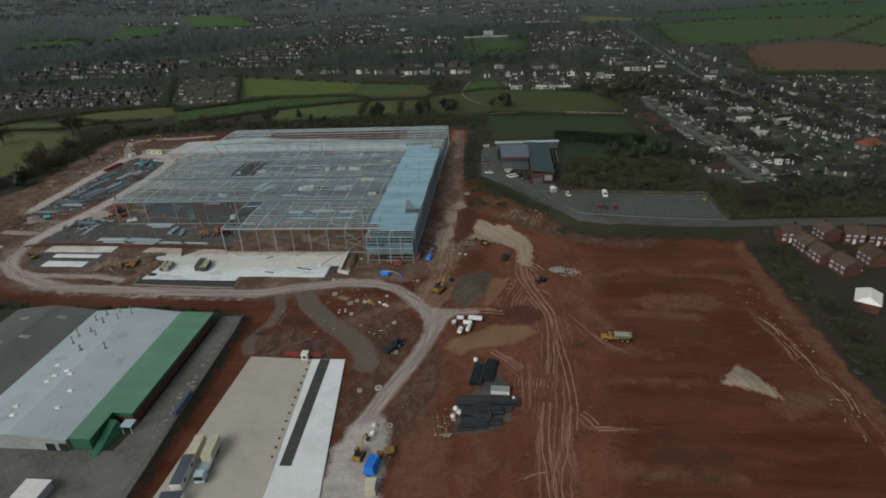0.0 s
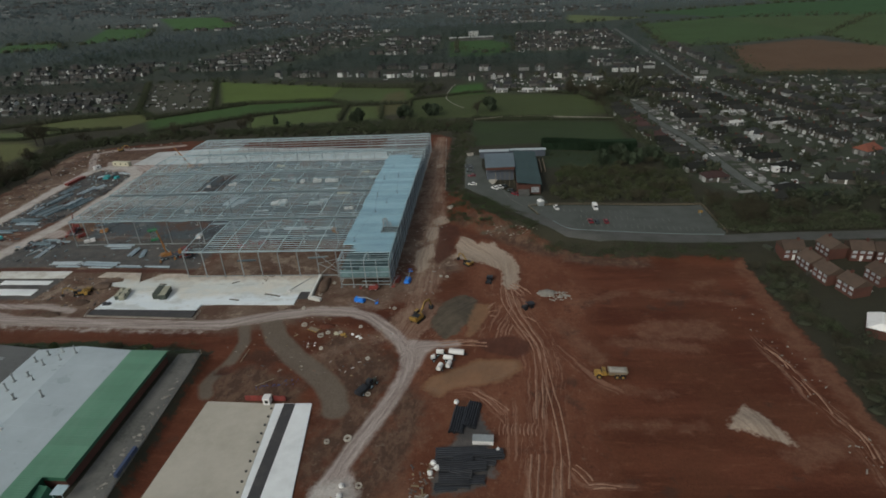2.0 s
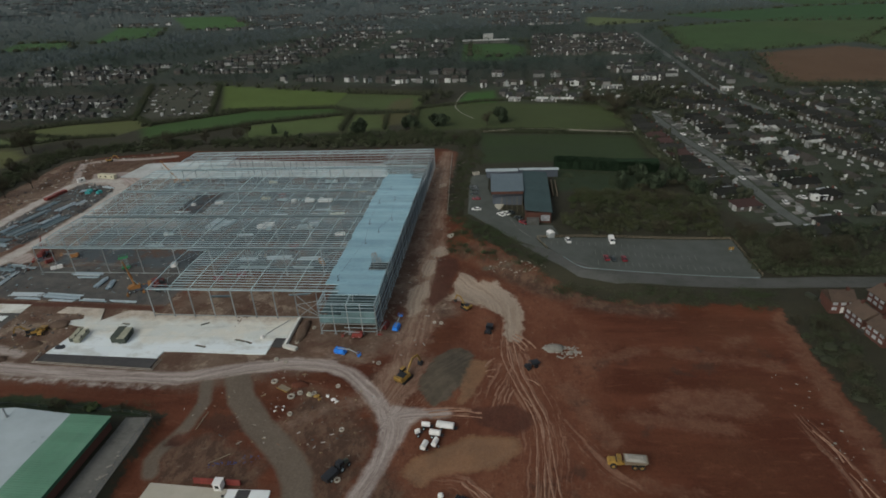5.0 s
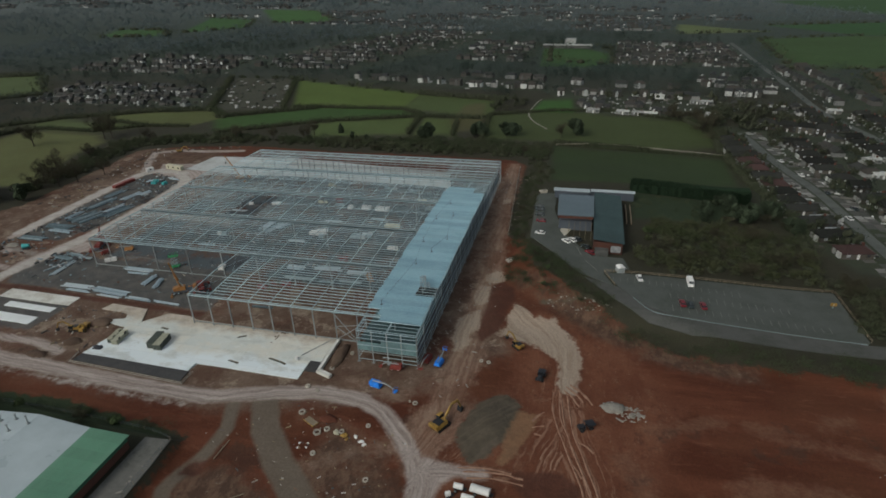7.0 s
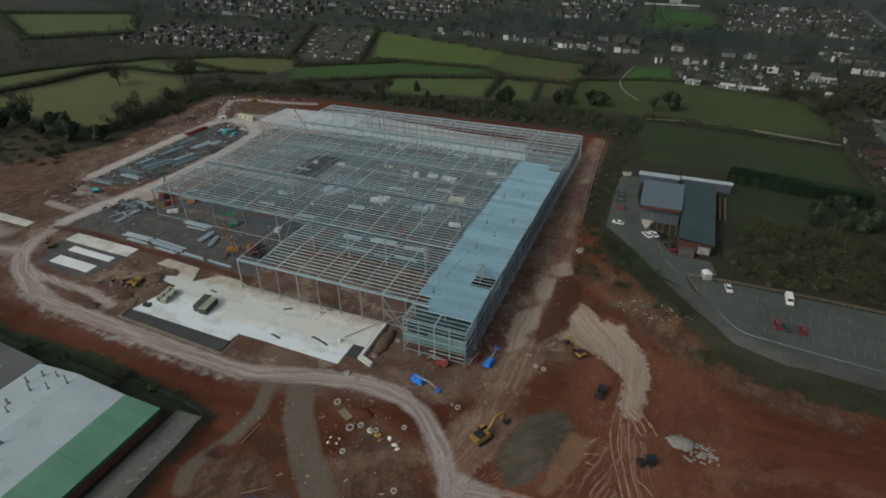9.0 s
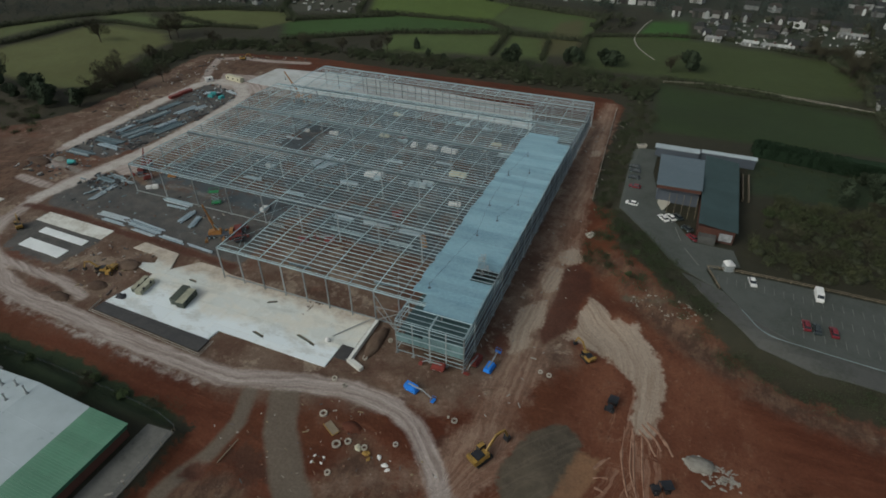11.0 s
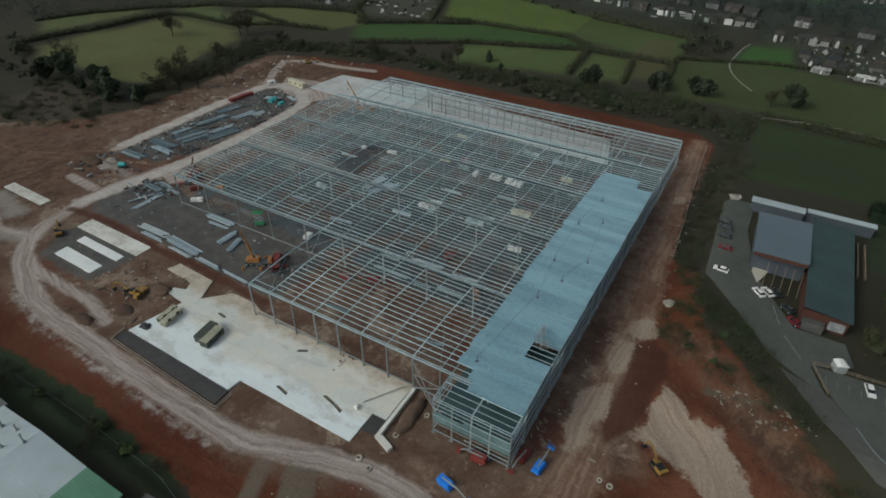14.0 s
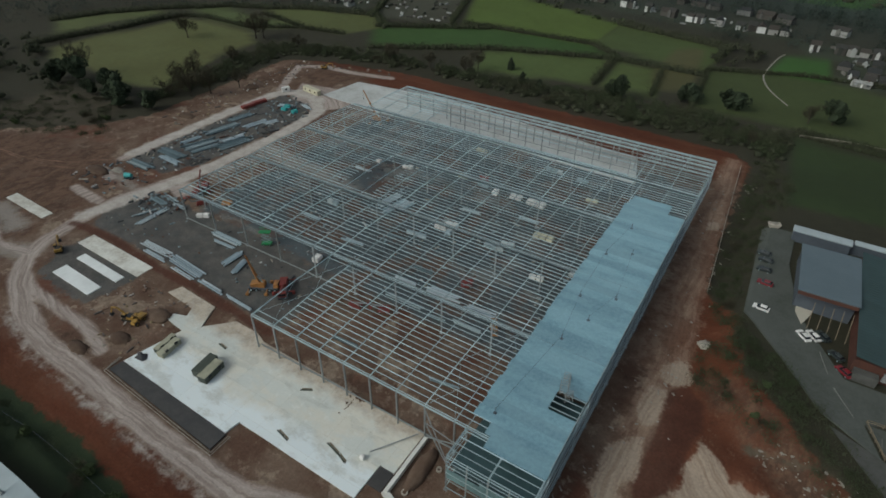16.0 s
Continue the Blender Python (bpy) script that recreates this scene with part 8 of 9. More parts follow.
def scissor_lift(x, y, turn, paint, high, label):
    t = thing("scissor_lift", label, "scissor lift", (x, y, ground_at(x, y) + 0.05), turn)
    part("base", Geo().box(-1.6, 1.6, -0.9, 0.9, 0.35, 0.95), paint, t)
    g = Geo()
    n = max(1, int(high / 1.4))
    for k in range(n):
        z0, z1 = 0.95 + (high - 0.95) * k / n, 0.95 + (high - 0.95) * (k + 1) / n
        for s in (-0.6, 0.6):
            g.beam((-1.4, s, z0), (1.4, s, z1), 0.12).beam((1.4, s, z0), (-1.4, s, z1), 0.12)
    part("scissor_arms", g, STEEL, t)
    deck = part("platform", Geo().box(-1.8, 1.8, -0.95, 0.95, high, high + 0.15), paint, t)
    g = Geo()
    for sy in (-0.95, 0.95):
        g.beam((-1.8, sy, high + 1.1), (1.8, sy, high + 1.1), 0.06)
        for sx in (-1.8, -0.6, 0.6, 1.8):
            g.beam((sx, sy, high), (sx, sy, high + 1.1), 0.06)
    part("guard_rail", g, paint, deck)
    for sx in (-1.1, 1.1):
        for sy in (-0.85, 0.85):
            wheel(t, sx, sy, 0.35, 0.25)


def crane(x, y, turn, paint, label, tip, foot=1.8):
    """A mobile crane with a long telescopic boom; tip is in the world's coordinates."""
    t = thing("mobile_crane", label, "crane", (x, y, ground_at(x, y)), turn)
    tip = pose(x, y, ground_at(x, y), 0, 0, turn).inverted() @ Vector(tip)
    part("carrier", Geo().box(-4.5, 4.5, -1.2, 1.2, 0.7, 1.4, 0.08), DARK_SHEET, t, "dirty dark carrier")
    cab = part("cab", Geo().box(3.2, 4.7, -1.2, 1.2, 1.5, 2.8, 0.12), paint, t)
    part("cab_window", Geo().box(4.0, 4.72, -1.0, 1.0, 1.9, 2.6), GLASS, cab)
    part("superstructure", Geo().box(-2.8, 0.6, -1.1, 1.1, 1.5, 2.9, 0.1).box(-3.6, -2.4, -1.2, 1.2, 1.6, 2.6), paint, t)
    a, b = Vector((-1.0, 0, foot + 0.6)), Vector(tip)
    m = a.lerp(b, 0.55)
    boom = part("boom", Geo().beam(a, m, 0.5, 0.65).beam(a.lerp(b, 0.5), b, 0.32, 0.42), paint, t)
    part("hook_line", Geo().tube(b, b - Vector((0, 0, 4)), 0.04, 5).box(b.x - 0.2, b.x + 0.2, b.y - 0.2, b.y + 0.2, b.z - 4.6, b.z - 4), BLACK, boom)
    part("boom_ram", Geo().tube((0.2, 0, 2.2), a.lerp(b, 0.3), 0.18, 8), STEEL, t)
    for sx in (-3.6, -2.0, 2.0, 3.6):
        for sy in (-1.1, 1.1):
            wheel(t, sx, sy, 0.6, 0.4)
    for sx in (-4.2, 1.4):
        for s in (-1, 1):
            part("outrigger", Geo().beam((sx, s * 1.0, 0.9), (sx, s * 2.9, 0.9), 0.25).box(sx - 0.4, sx + 0.4, s * 2.9 - 0.4, s * 2.9 + 0.4, 0, 0.9), paint, t)


def cabin(x, y, turn, length, wide, tall, wall, roof, label, name="site_cabin", category="cabin", off=0.0, windows=2):
    t = thing(name, label, category, (x, y, ground_at(x, y) + off), turn)
    L, W = length / 2, wide / 2
    n, ring = int(length / 0.7), []
    for side in (-1, 1):  # folded long walls, anticlockwise round the plan
        ring.append((side * L, side * W))
        for k in range(n):
            u = side * (L - (k + 0.5) * length / n)
            ring += [(u + d * side, side * (W + e)) for d, e in ((0.14, 0), (0.09, 0.05), (-0.09, 0.05), (-0.14, 0))]
        ring.append((-side * L, side * W))
    g = Geo().hull([(u, v, 0.15) for u, v in ring], [(u, v, tall) for u, v in ring])
    part("wall", g, wall, t)
    part("roof", Geo().box(-L - 0.05, L + 0.05, -W - 0.05, W + 0.05, tall, tall + 0.12, 0.04), roof, t)
    for k in range(windows):
        u = -L + (k + 0.5) * length / windows
        part("window", Geo().box(u - 0.5, u + 0.5, -W - 0.07, -W - 0.04, 1.1, 2.0), GLASS, t)
    for sx in (-L + 0.3, L - 0.3):
        part("bearer", Geo().box(sx - 0.15, sx + 0.15, -W, W, 0.0, 0.15), TIMBER, t)
    return t


# ---- the car park and forecourt ----
DARK_CAR = surface("dark_car_paint", (0.035, 0.045, 0.045), None, 0.3, 0, 1, 3, 0.2, 0.2)
car(CAR_RED, "dull red car parked in a bay", 44.4, 247.6, 94)
car(DARK_CAR, "small dark car parked between two red ones", 46.9, 247.2, 92)
car(CAR_RED, "dull red car parked in a bay", 51.0, 247.8, 94)
van(48.6, 262.4, -88)
car(WHITE, "white car parked at the kerb of the car park", 31.3, 261.2, -80)
for x, y, a, p, w in [(-10.3, 322, 172, DARK_CAR, "dark car parked in the row beside the hall"), (-9.4, 318, 174, DARK_CAR, "dark car parked in the row beside the hall"), (-9.1, 312.5, 174, DARK_CAR, "dark car parked in the row beside the hall"), (-7.9, 305.6, 174, CAR_RED, "red car parked in the row beside the hall"), (-7.2, 293, 174, WHITE, "white car at the end of the row beside the hall"),
                      (4.0, 287.0, 130, WHITE, "white car parked by the hall wall"), (6.2, 288.4, 130, WHITE, "white car parked by the hall wall"), (8.4, 289.6, 130, DARK_CAR, "dark car parked by the hall wall"), (11.8, 283.4, 138, DARK_CAR, "dark car standing on the forecourt"), (13.8, 278.4, 138, CAR_RED, "bright red car standing on the forecourt"), (141, 200, -20, CAR_RED, "red car on the estate road"), (128, 196, 10, WHITE, "white car on the estate road")]:
    car(p, w, x, y, a)
for x, y in [(122, 400), (126, 372), (131, 352), (137, 330), (143, 314), (118, 425), (150, 296), (155, 280), (125, 340), (133, 308)]:
    car(hr.choice([WHITE, DARK_CAR, DARK_CAR, WHITE]), "car parked along the estate street", x, y, 100 + hr.uniform(-12, 12))
cabin(148.5, 311, 5, 6.5, 2.3, 2.6, WHITE, WHITE, "white touring caravan parked on a drive", "caravan", "caravan", 0.3)
tank = thing("storage_box", "pale grey cube-shaped storage unit on the grass", "storage unit", (24.6, 265.5, ground_at(24.6, 265.5)), 25)
part("body", Geo().box(-1.3, 1.3, -1.3, 1.3, 0, 2.3, 0.06), FACTORY_WALL, tank)
part("lid", Geo().hull([(-1.4, -1.4, 2.3), (1.4, -1.4, 2.3), (1.4, 1.4, 2.3), (-1.4, 1.4, 2.3)], [(-0.5, -1.2, 2.8), (0.5, -1.2, 2.8), (0.5, 1.2, 2.8), (-0.5, 1.2, 2.8)]), WHITE, tank)
skip = thing("skip", "rusty waste skip at the end of the parking row", "skip", (-10, 341, ground_at(-10, 341)), 20)
part("body", Geo().hull([(-1.3, -0.9, 0), (1.3, -0.9, 0), (1.3, 0.9, 0), (-1.3, 0.9, 0)], [(-2.0, -1.0, 1.5), (2.0, -1.0, 1.5), (2.0, 1.0, 1.5), (-2.0, 1.0, 1.5)]), BLOCK, skip)
part("waste", Geo().lump((0, 0, 1.4), (1.7, 0.8, 0.5), 3, 4, 8, 0.3), RUBBLE, skip)
lamp = thing("post_sign", "small yellow sign on a post by the car park", "sign", (93.5, 259, ground_at(93.5, 259)))
part("post", Geo().tube((0, 0, 0), (0, 0, 2.2), 0.08, 8), STEEL, lamp)
part("board", Geo().box(-0.9, 0.9, -0.06, 0.06, 1.2, 2.4), YELLOW, lamp)
# painted bays, kerbs and the fence of the car park
for row_y, n in ((244.2, 20), (252.5, 16), (259.5, 18)):
    g = Geo()
    for k in range(n):
        x = 41 + 2.5 * k if row_y < 258 else 22 + 2.5 * k
        z = max(ground_at(x, row_y), ground_at(x, row_y + 4)) + 0.34
        g.hull([(x, row_y - 1.6, z - 0.05), (x + 0.14, row_y - 1.6, z - 0.05), (x + 0.14, row_y + 1.6, z - 0.05), (x, row_y + 1.6, z - 0.05)], [(x, row_y - 1.6, z), (x + 0.14, row_y - 1.6, z), (x + 0.14, row_y + 1.6, z), (x, row_y + 1.6, z)])
    solid("trim_bay_lines", g, PAINT, "faded white parking bay lines", "marking", "structure")


def fence(line, post_gap, tall, post_mat, rail_mat, label, rails=(0.95, 0.5), w=0.1):
    t = thing("fence", label, "fence", group="fences")
    pts = curve_points(line, post_gap) if len(line) > 2 else [Vector(line[0]).lerp(Vector(line[1]), k / max(1, int((Vector(line[1]) - Vector(line[0])).length / post_gap))) for k in range(max(1, int((Vector(line[1]) - Vector(line[0])).length / post_gap)) + 1)]
    post = Geo().box(-w / 2, w / 2, -w / 2, w / 2, -0.2, tall).mesh("post", post_mat)
    for p in pts:
        ob = part("post", post, None, t)
        ob.location = (p.x, p.y, ground_at(p.x, p.y))
    for k in rails:
        part("rail", Geo().path([(p.x, p.y, ground_at(p.x, p.y) + tall * k) for p in pts], w * 0.7, w * 1.2), rail_mat, t)


fence([(19, 264.2), (58, 267.4), (97, 270.2)], 3.2, 1.2, TIMBER, TIMBER, "low pale timber rail fence along the car park verge", w=0.12)
fence([(97.5, 269.8), (98.6, 240.6)], 3.2, 1.2, TIMBER, TIMBER, "low pale timber rail fence at the end of the car park", w=0.12)
fence([(19, 264), (22.6, 255)], 2.4, 0.9, TIMBER, TIMBER, "short pale timber rail by the car park entrance", w=0.12)
fence([(-27.4, 392), (-26, 368), (-24.6, 345), (-23, 322), (-21.6, 300)], 4.0, 0.9, BLOCK, BLOCK, "low pale silt fence along the east edge of the site", (0.95, 0.55, 0.2), w=0.14)
fence([(-10, 438.5), (20, 443), (60, 436), (90, 429)], 5.0, 1.3, BLOCK, BLOCK, "pale post and rail fence at the edge of the playing field", w=0.16)
solid("trim_kerb", ribbon(Geo(), [(28.5, 247.6), (34.5, 240.3), (45, 238.9), (60, 238.6), (97, 238.9)], 0.28, 0.5, 1.5, 0.0, 2, 1), GUTTER, "low pale kerb between the lane and the car park", "kerb", "structure")
solid("trim_forecourt_line", ribbon(ribbon(Geo(), [(8.2, 283), (10.5, 275.5)], 0.7, 0.62, 1.5, 0.05, 2, 1), [(12, 271.5), (16.5, 264)], 0.6, 0.62, 1.5, 0.05, 2, 1), PAINT, "pale painted line on the forecourt", "marking", "structure")

# ---- plant and vehicles on the site ----
dump_truck(35.6, 151.4, 178)
excavator(-22.6, 180, 62, YELLOW, "yellow tracked excavator beside the grey gravel heap", 1.12)
excavator(-7.2, 218.6, 138, YELLOW, "small yellow tracked excavator on the pale spread")
excavator(-156.5, 198, 200, YELLOW, "yellow-brown tracked excavator beside a spoil heap")
excavator(-204.8, 205.6, 150, YELLOW, "small yellow excavator beside the loop road")
excavator(-253, 388.5, 20, YELLOW, "yellow excavator on the far perimeter track")
excavator(-34.6, 100.6, 80, YELLOW, "yellow excavator beside the pale haul road")
dumper(1.3, 205.2, 80, BLACK, "black site dumper on red clay")
dumper(14.6, 187.2, 30, BLACK, "black site dumper on wheel-marked clay")
dumper(-28.2, 101.3, 20, YELLOW, "yellow site dumper beside a blue tank")
dumper(-153, 198.8, 100, YELLOW, "yellow site dumper by the spoil heap")
boom_lift(-44.8, 191.8, 168, BLUE, "bright blue boom lift parked on the red clay", (-6.5, 1.2))
boom_lift(-29.4, 205.4, 262, BLUE, "bright blue boom lift beside the steel frame", (-5.0, 3.4))
boom_lift(-41.8, 200.6, 4, RED, "red boom lift in front of the steel frame", (-4.6, 1.6))
boom_lift(-33.4, 206.2, 80, RED, "red boom lift beside the frame corner", (-5.0, 1.6))
boom_lift(-190, 250, 60, RED, "red boom lift among the frame columns", (-5.0, 6.0))
boom_lift(-182, 255, 20, ORANGE, "orange boom lift inside the frame", (-4.6, 3.0))
boom_lift(-98.6, 239.7, 25, RED, "red boom lift inside the steel frame", (-4.6, 3.5))
boom_lift(-106.4, 236.6, 200, RED, "red boom lift inside the steel frame", (-4.6, 2.2))
boom_lift(-68.7, 251, 120, ORANGE, "orange boom lift inside the steel frame", (-4.6, 2.6))
scissor_lift(-151, 245, 30, GREEN, 5.0, "green raised scissor lift beside the frame")
scissor_lift(-111, 322, 10, RED, 2.2, "red scissor lift on the slab inside the frame")
scissor_lift(-84, 262, 40, RED, 2.0, "red scissor lift inside the frame")
crane(-134.6, 228.0, 30, ORANGE, "orange mobile crane with its boom raised", (-135.4, 224.6, 14.4))
crane(-129.0, 230.6, -50, RED, "red mobile crane folded beside the frame", (-125.6, 226.5, 4.4))
crane(-180, 345, 20, ORANGE, "orange mobile crane at the back of the frame", (-189.5, 345.5, 14.0))
crane(-196.5, 255, 110, RED, "red mobile crane at the west edge of the frame", (-197.0, 257.6, 9.0))
cabin(-123.2, 197.2, 98, 6.6, 2.5, 2.2, OLIVE_CABIN, OLIVE_CABIN, "dark olive-green site cabin on the slab", off=0.2)
cabin(-120.65, 196.8, 98, 6.6, 2.5, 2.1, OLIVE_CABIN, OLIVE_ROOF, "olive site cabin with a dirty cream roof", off=0.2)
cabin(-138.8, 196.9, 98, 6.4, 1.5, 1.6, OLIVE_CABIN, OLIVE_ROOF, "narrow dark store with a dirty-cream lid on the slab", off=0.2)
cabin(-136.7, 196.5, 98, 6.4, 2.0, 1.5, OLIVE_ROOF, OLIVE_ROOF, "small dirty-cream site store on the slab", off=0.2)
cabin(-76.5, 100.2, 97, 6.3, 2.3, 2.6, CREAM, CREAM, "cream shipping container on the beige yard", "container", "container", 0.2, 0)
cabin(-76.0, 92.2, 97, 9.0, 2.6, 2.6, WHITE, DARK_SHEET, "white site cabin with a dark flat roof", off=0.2)
cabin(-74.4, 81.2, 97, 9.2, 5.0, 2.6, WHITE, DARK_SHEET, "white site cabin with a dark flat roof", off=0.2)
cabin(-29.6, 90.8, 95, 3.2, 2.4, 2.4, CREAM, CREAM, "small cream welfare unit by the haul road", off=0.0, windows=1)
lorry = thing("lorry", "grey lorry carrying a cream box on the beige yard", "lorry", (-71.6, 96.2, 0.22), 97)
part("box_body", Geo().box(-0.5, 6.5, -1.25, 1.25, 1.2, 3.7), CREAM, lorry, "cream box body")
part("chassis", Geo().box(-5.8, 6.5, -0.5, 0.5, 0.7, 1.2), BLACK, lorry)
part("deck", Geo().box(-4.0, -0.6, -1.2, 1.2, 1.2, 1.6), STEEL, lorry)
cabp = part("cab", Geo().box(-6.4, -4.2, -1.2, 1.2, 0.7, 3.0, 0.12), STEEL, lorry)
part("windscreen", Geo().box(-6.45, -6.2, -1.0, 1.0, 1.7, 2.7), GLASS, cabp)
for sx in (-5.2, 2.6, 4.0):
    for sy in (-1.05, 1.05):
        wheel(lorry, sx, sy, 0.5, 0.35)
gate = thing("barrier", "red water-filled barriers either side of a white kiosk", "barrier", (0, 0, 0.2))
for x in (-66.5, -64.7, -62.9, -58.2, -56.4):
    part("segment", Geo().hull([(x - 0.85, 139.7, 0), (x + 0.85, 139.7, 0), (x + 0.85, 140.5, 0), (x - 0.85, 140.5, 0)], [(x - 0.85, 139.95, 1.5), (x + 0.85, 139.95, 1.5), (x + 0.85, 140.25, 1.5), (x - 0.85, 140.25, 1.5)]), RED, gate)
kiosk = thing("kiosk", "white gate kiosk with a dark window", "kiosk", (-60.4, 138.9, 0.22), 0)
kiosk.scale = (0.7, 0.7, 0.75)
part("wall", Geo().box(-1.3, 1.3, -1.4, 1.4, 0, 2.8), WHITE, kiosk)
part("roof", Geo().box(-1.5, 1.5, -1.6, 1.6, 2.8, 3.0), WHITE, kiosk)
part("window", Geo().box(-0.6, 0.7, -1.46, -1.4, 0.9, 2.2), GLASS, kiosk)
bowser = thing("water_tank", "bright blue covered tank on a trailer", "tank", (-30.6, 97.0, 0), 80)
part("cover", Geo().hull([(-2.4, -1.5, 0.6), (2.4, -1.5, 0.6), (2.4, 1.5, 0.6), (-2.4, 1.5, 0.6)], [(-2.0, -1.1, 2.9), (2.0, -1.1, 2.9), (2.0, 1.1, 2.9), (-2.0, 1.1, 2.9)]), BLUE, bowser)
part("chassis", Geo().box(-2.6, 3.2, -0.6, 0.6, 0.4, 0.6), BLACK, bowser)
for sy in (-1.2, 1.2):
    wheel(bowser, 0, sy, 0.45, 0.3)
# white tanks and welfare units by the muddy pool
for x, y, a, L, w in [(-8.6, 161.2, -8, 4.6, 2.1), (-11.0, 158.4, -8, 2.8, 1.6), (-13.7, 161.2, -5, 2.2, 1.2), (-13.2, 154.0, 75, 2.3, 1.5), (-10.6, 155.2, 75, 2.2, 1.4), (-15.6, 158.6, 30, 1.2, 1.0)]:
    t = thing("tanker_trailer", "white rounded tank trailer by a muddy pool", "trailer", (x, y, ground_at(x, y)), a, "white tank trailers")
    prof = [(w / 2 * math.cos(2 * math.pi * k / 10), 1.2 + 0.75 * math.sin(2 * math.pi * k / 10)) for k in range(10)]
    part("tank", Geo().extrude_x(prof, -L / 2, L / 2), WHITE, t, "", False)
    part("chassis", Geo().box(-L / 2, L / 2 + 0.8, -0.5, 0.5, 0.45, 0.65), BLACK, t)
    for sy in (-0.95, 0.95):
        wheel(t, -L / 5, sy, 0.42, 0.28)
box = thing("white_skip", "long white steel box beside the black pipes", "box", (-0.1, 125.8, 0), -2)
part("body", Geo().box(-2.6, 2.6, -1.1, 1.1, 0.05, 1.3), WHITE, box)
part("lid", Geo().box(-2.65, 2.65, -1.15, 1.15, 1.3, 1.42), STEEL_PALE, box)
for x, y in [(-12.5, 115.2), (-11.0, 116.8), (-12.0, 118.2), (3.6, 122.6), (-32.9, 111), (-32.8, 108.2), (-7.5, 139.6), (-73.2, 198.2)]:
    t = thing("bulk_bag", "white bulk bag of aggregate on the ground", "bulk bag", (x, y, ground_at(x, y) + (0.2 if x < -70 else 0)), x * 40, "bulk bags")
    part("bag", Geo().lump((0, 0, 0.6), (0.75, 0.75, 0.7), int(abs(x * 10)), 5, 8, 0.12), WHITE, t)
tractor = thing("tractor", "dark green tractor with a trailer beside the track", "tractor", (-32.6, 146.5, 0), 60)
part("bonnet", Geo().box(0.3, 2.2, -0.5, 0.5, 0.9, 1.7, 0.1), OLIVE_CABIN, tractor)
cabp = part("cab", Geo().box(-1.2, 0.4, -0.8, 0.8, 1.0, 2.8, 0.12), BLACK, tractor)
part("cab_window", Geo().box(-1.1, 0.45, -0.84, 0.84, 1.6, 2.5), GLASS, cabp)
part("trailer", Geo().box(-5.6, -1.8, -1.1, 1.1, 0.8, 1.9), BLACK, tractor)
for sx, r in ((-0.7, 0.8), (1.6, 0.5), (-4.4, 0.5)):
    for sy in (-0.9, 0.9):
        wheel(tractor, sx, sy, r, 0.4)


# ---- materials lying about ----
def pipe_stack(x, y, turn, across, layers, length, r, mat, label):
    t = thing("pipe_stack", label, "pipes", (x, y, ground_at(x, y)), turn, "stacks of pipes")
    me = Geo().tube((-length / 2, 0, 0), (length / 2, 0, 0), r, 9).mesh("pipe", mat)
    for k in range(layers):
        for j in range(across - k):
            ob = part("pipe", me, None, t)
            ob.location = (hr.uniform(-0.25, 0.25), (j - (across - k - 1) / 2) * 2.02 * r, r + k * 1.75 * r)
    for sx in (-length * 0.3, length * 0.3):
        part("bearer", Geo().box(sx - 0.1, sx + 0.1, -across * r, across * r, -0.05, 0.05), TIMBER, t)


for x, y, a, n, k, L in [(-6.6, 133, 82, 6, 2, 9), (-3.2, 135, 80, 6, 2, 9), (-8.6, 121.4, 4, 6, 2, 6.2), (-2.4, 121.8, 5, 6, 2, 6.0), (2.4, 121.4, 8, 5, 2, 5), (-7.4, 117.2, 3, 6, 2, 6), (-2.0, 117.6, 6, 5, 2, 5.6), (-6.6, 113.2, 2, 6, 2, 7), (-1.6, 113.8, 5, 4, 1, 4), (-9.4, 119.4, -12, 5, 1, 5), (-4.8, 119.6, 14, 4, 2, 5), (0.6, 119.4, -6, 4, 1, 5), (-5.4, 115.4, -10, 5, 2, 5.5), (-8.6, 111.6, 8, 4, 1, 5)]:
    pipe_stack(x, y, a, n, k, L, 0.32, BLACK, "stack of black plastic drainage pipes")


def steel_bundle(x, y, turn, length, rows, wide, label="bundle of galvanised steel sections laid on bearers", mat=None):
    t = thing("steel_bundle", label, "steel sections", (x, y, ground_at(x, y)), turn, "bundles of steel")
    rows = max(2, int(wide / 0.62))
    w = wide / rows
    for k in range(rows):
        y0 = -wide / 2 + k * w
        h, shift = hr.uniform(0.22, 0.5), hr.uniform(-0.7, 0.7)
        cut = hr.uniform(0.75, 1.0) * length / 2
        g = Geo().box(-cut + shift, cut + shift, y0, y0 + w * 0.55, 0.2, 0.2 + h)
        part("section", g, mat or RAILSTOCK, t)
    for sx in (-length * 0.32, length * 0.32):
        part("bearer", Geo().box(sx - 0.12, sx + 0.12, -wide / 2, wide / 2, 0, 0.2), TIMBER, t)


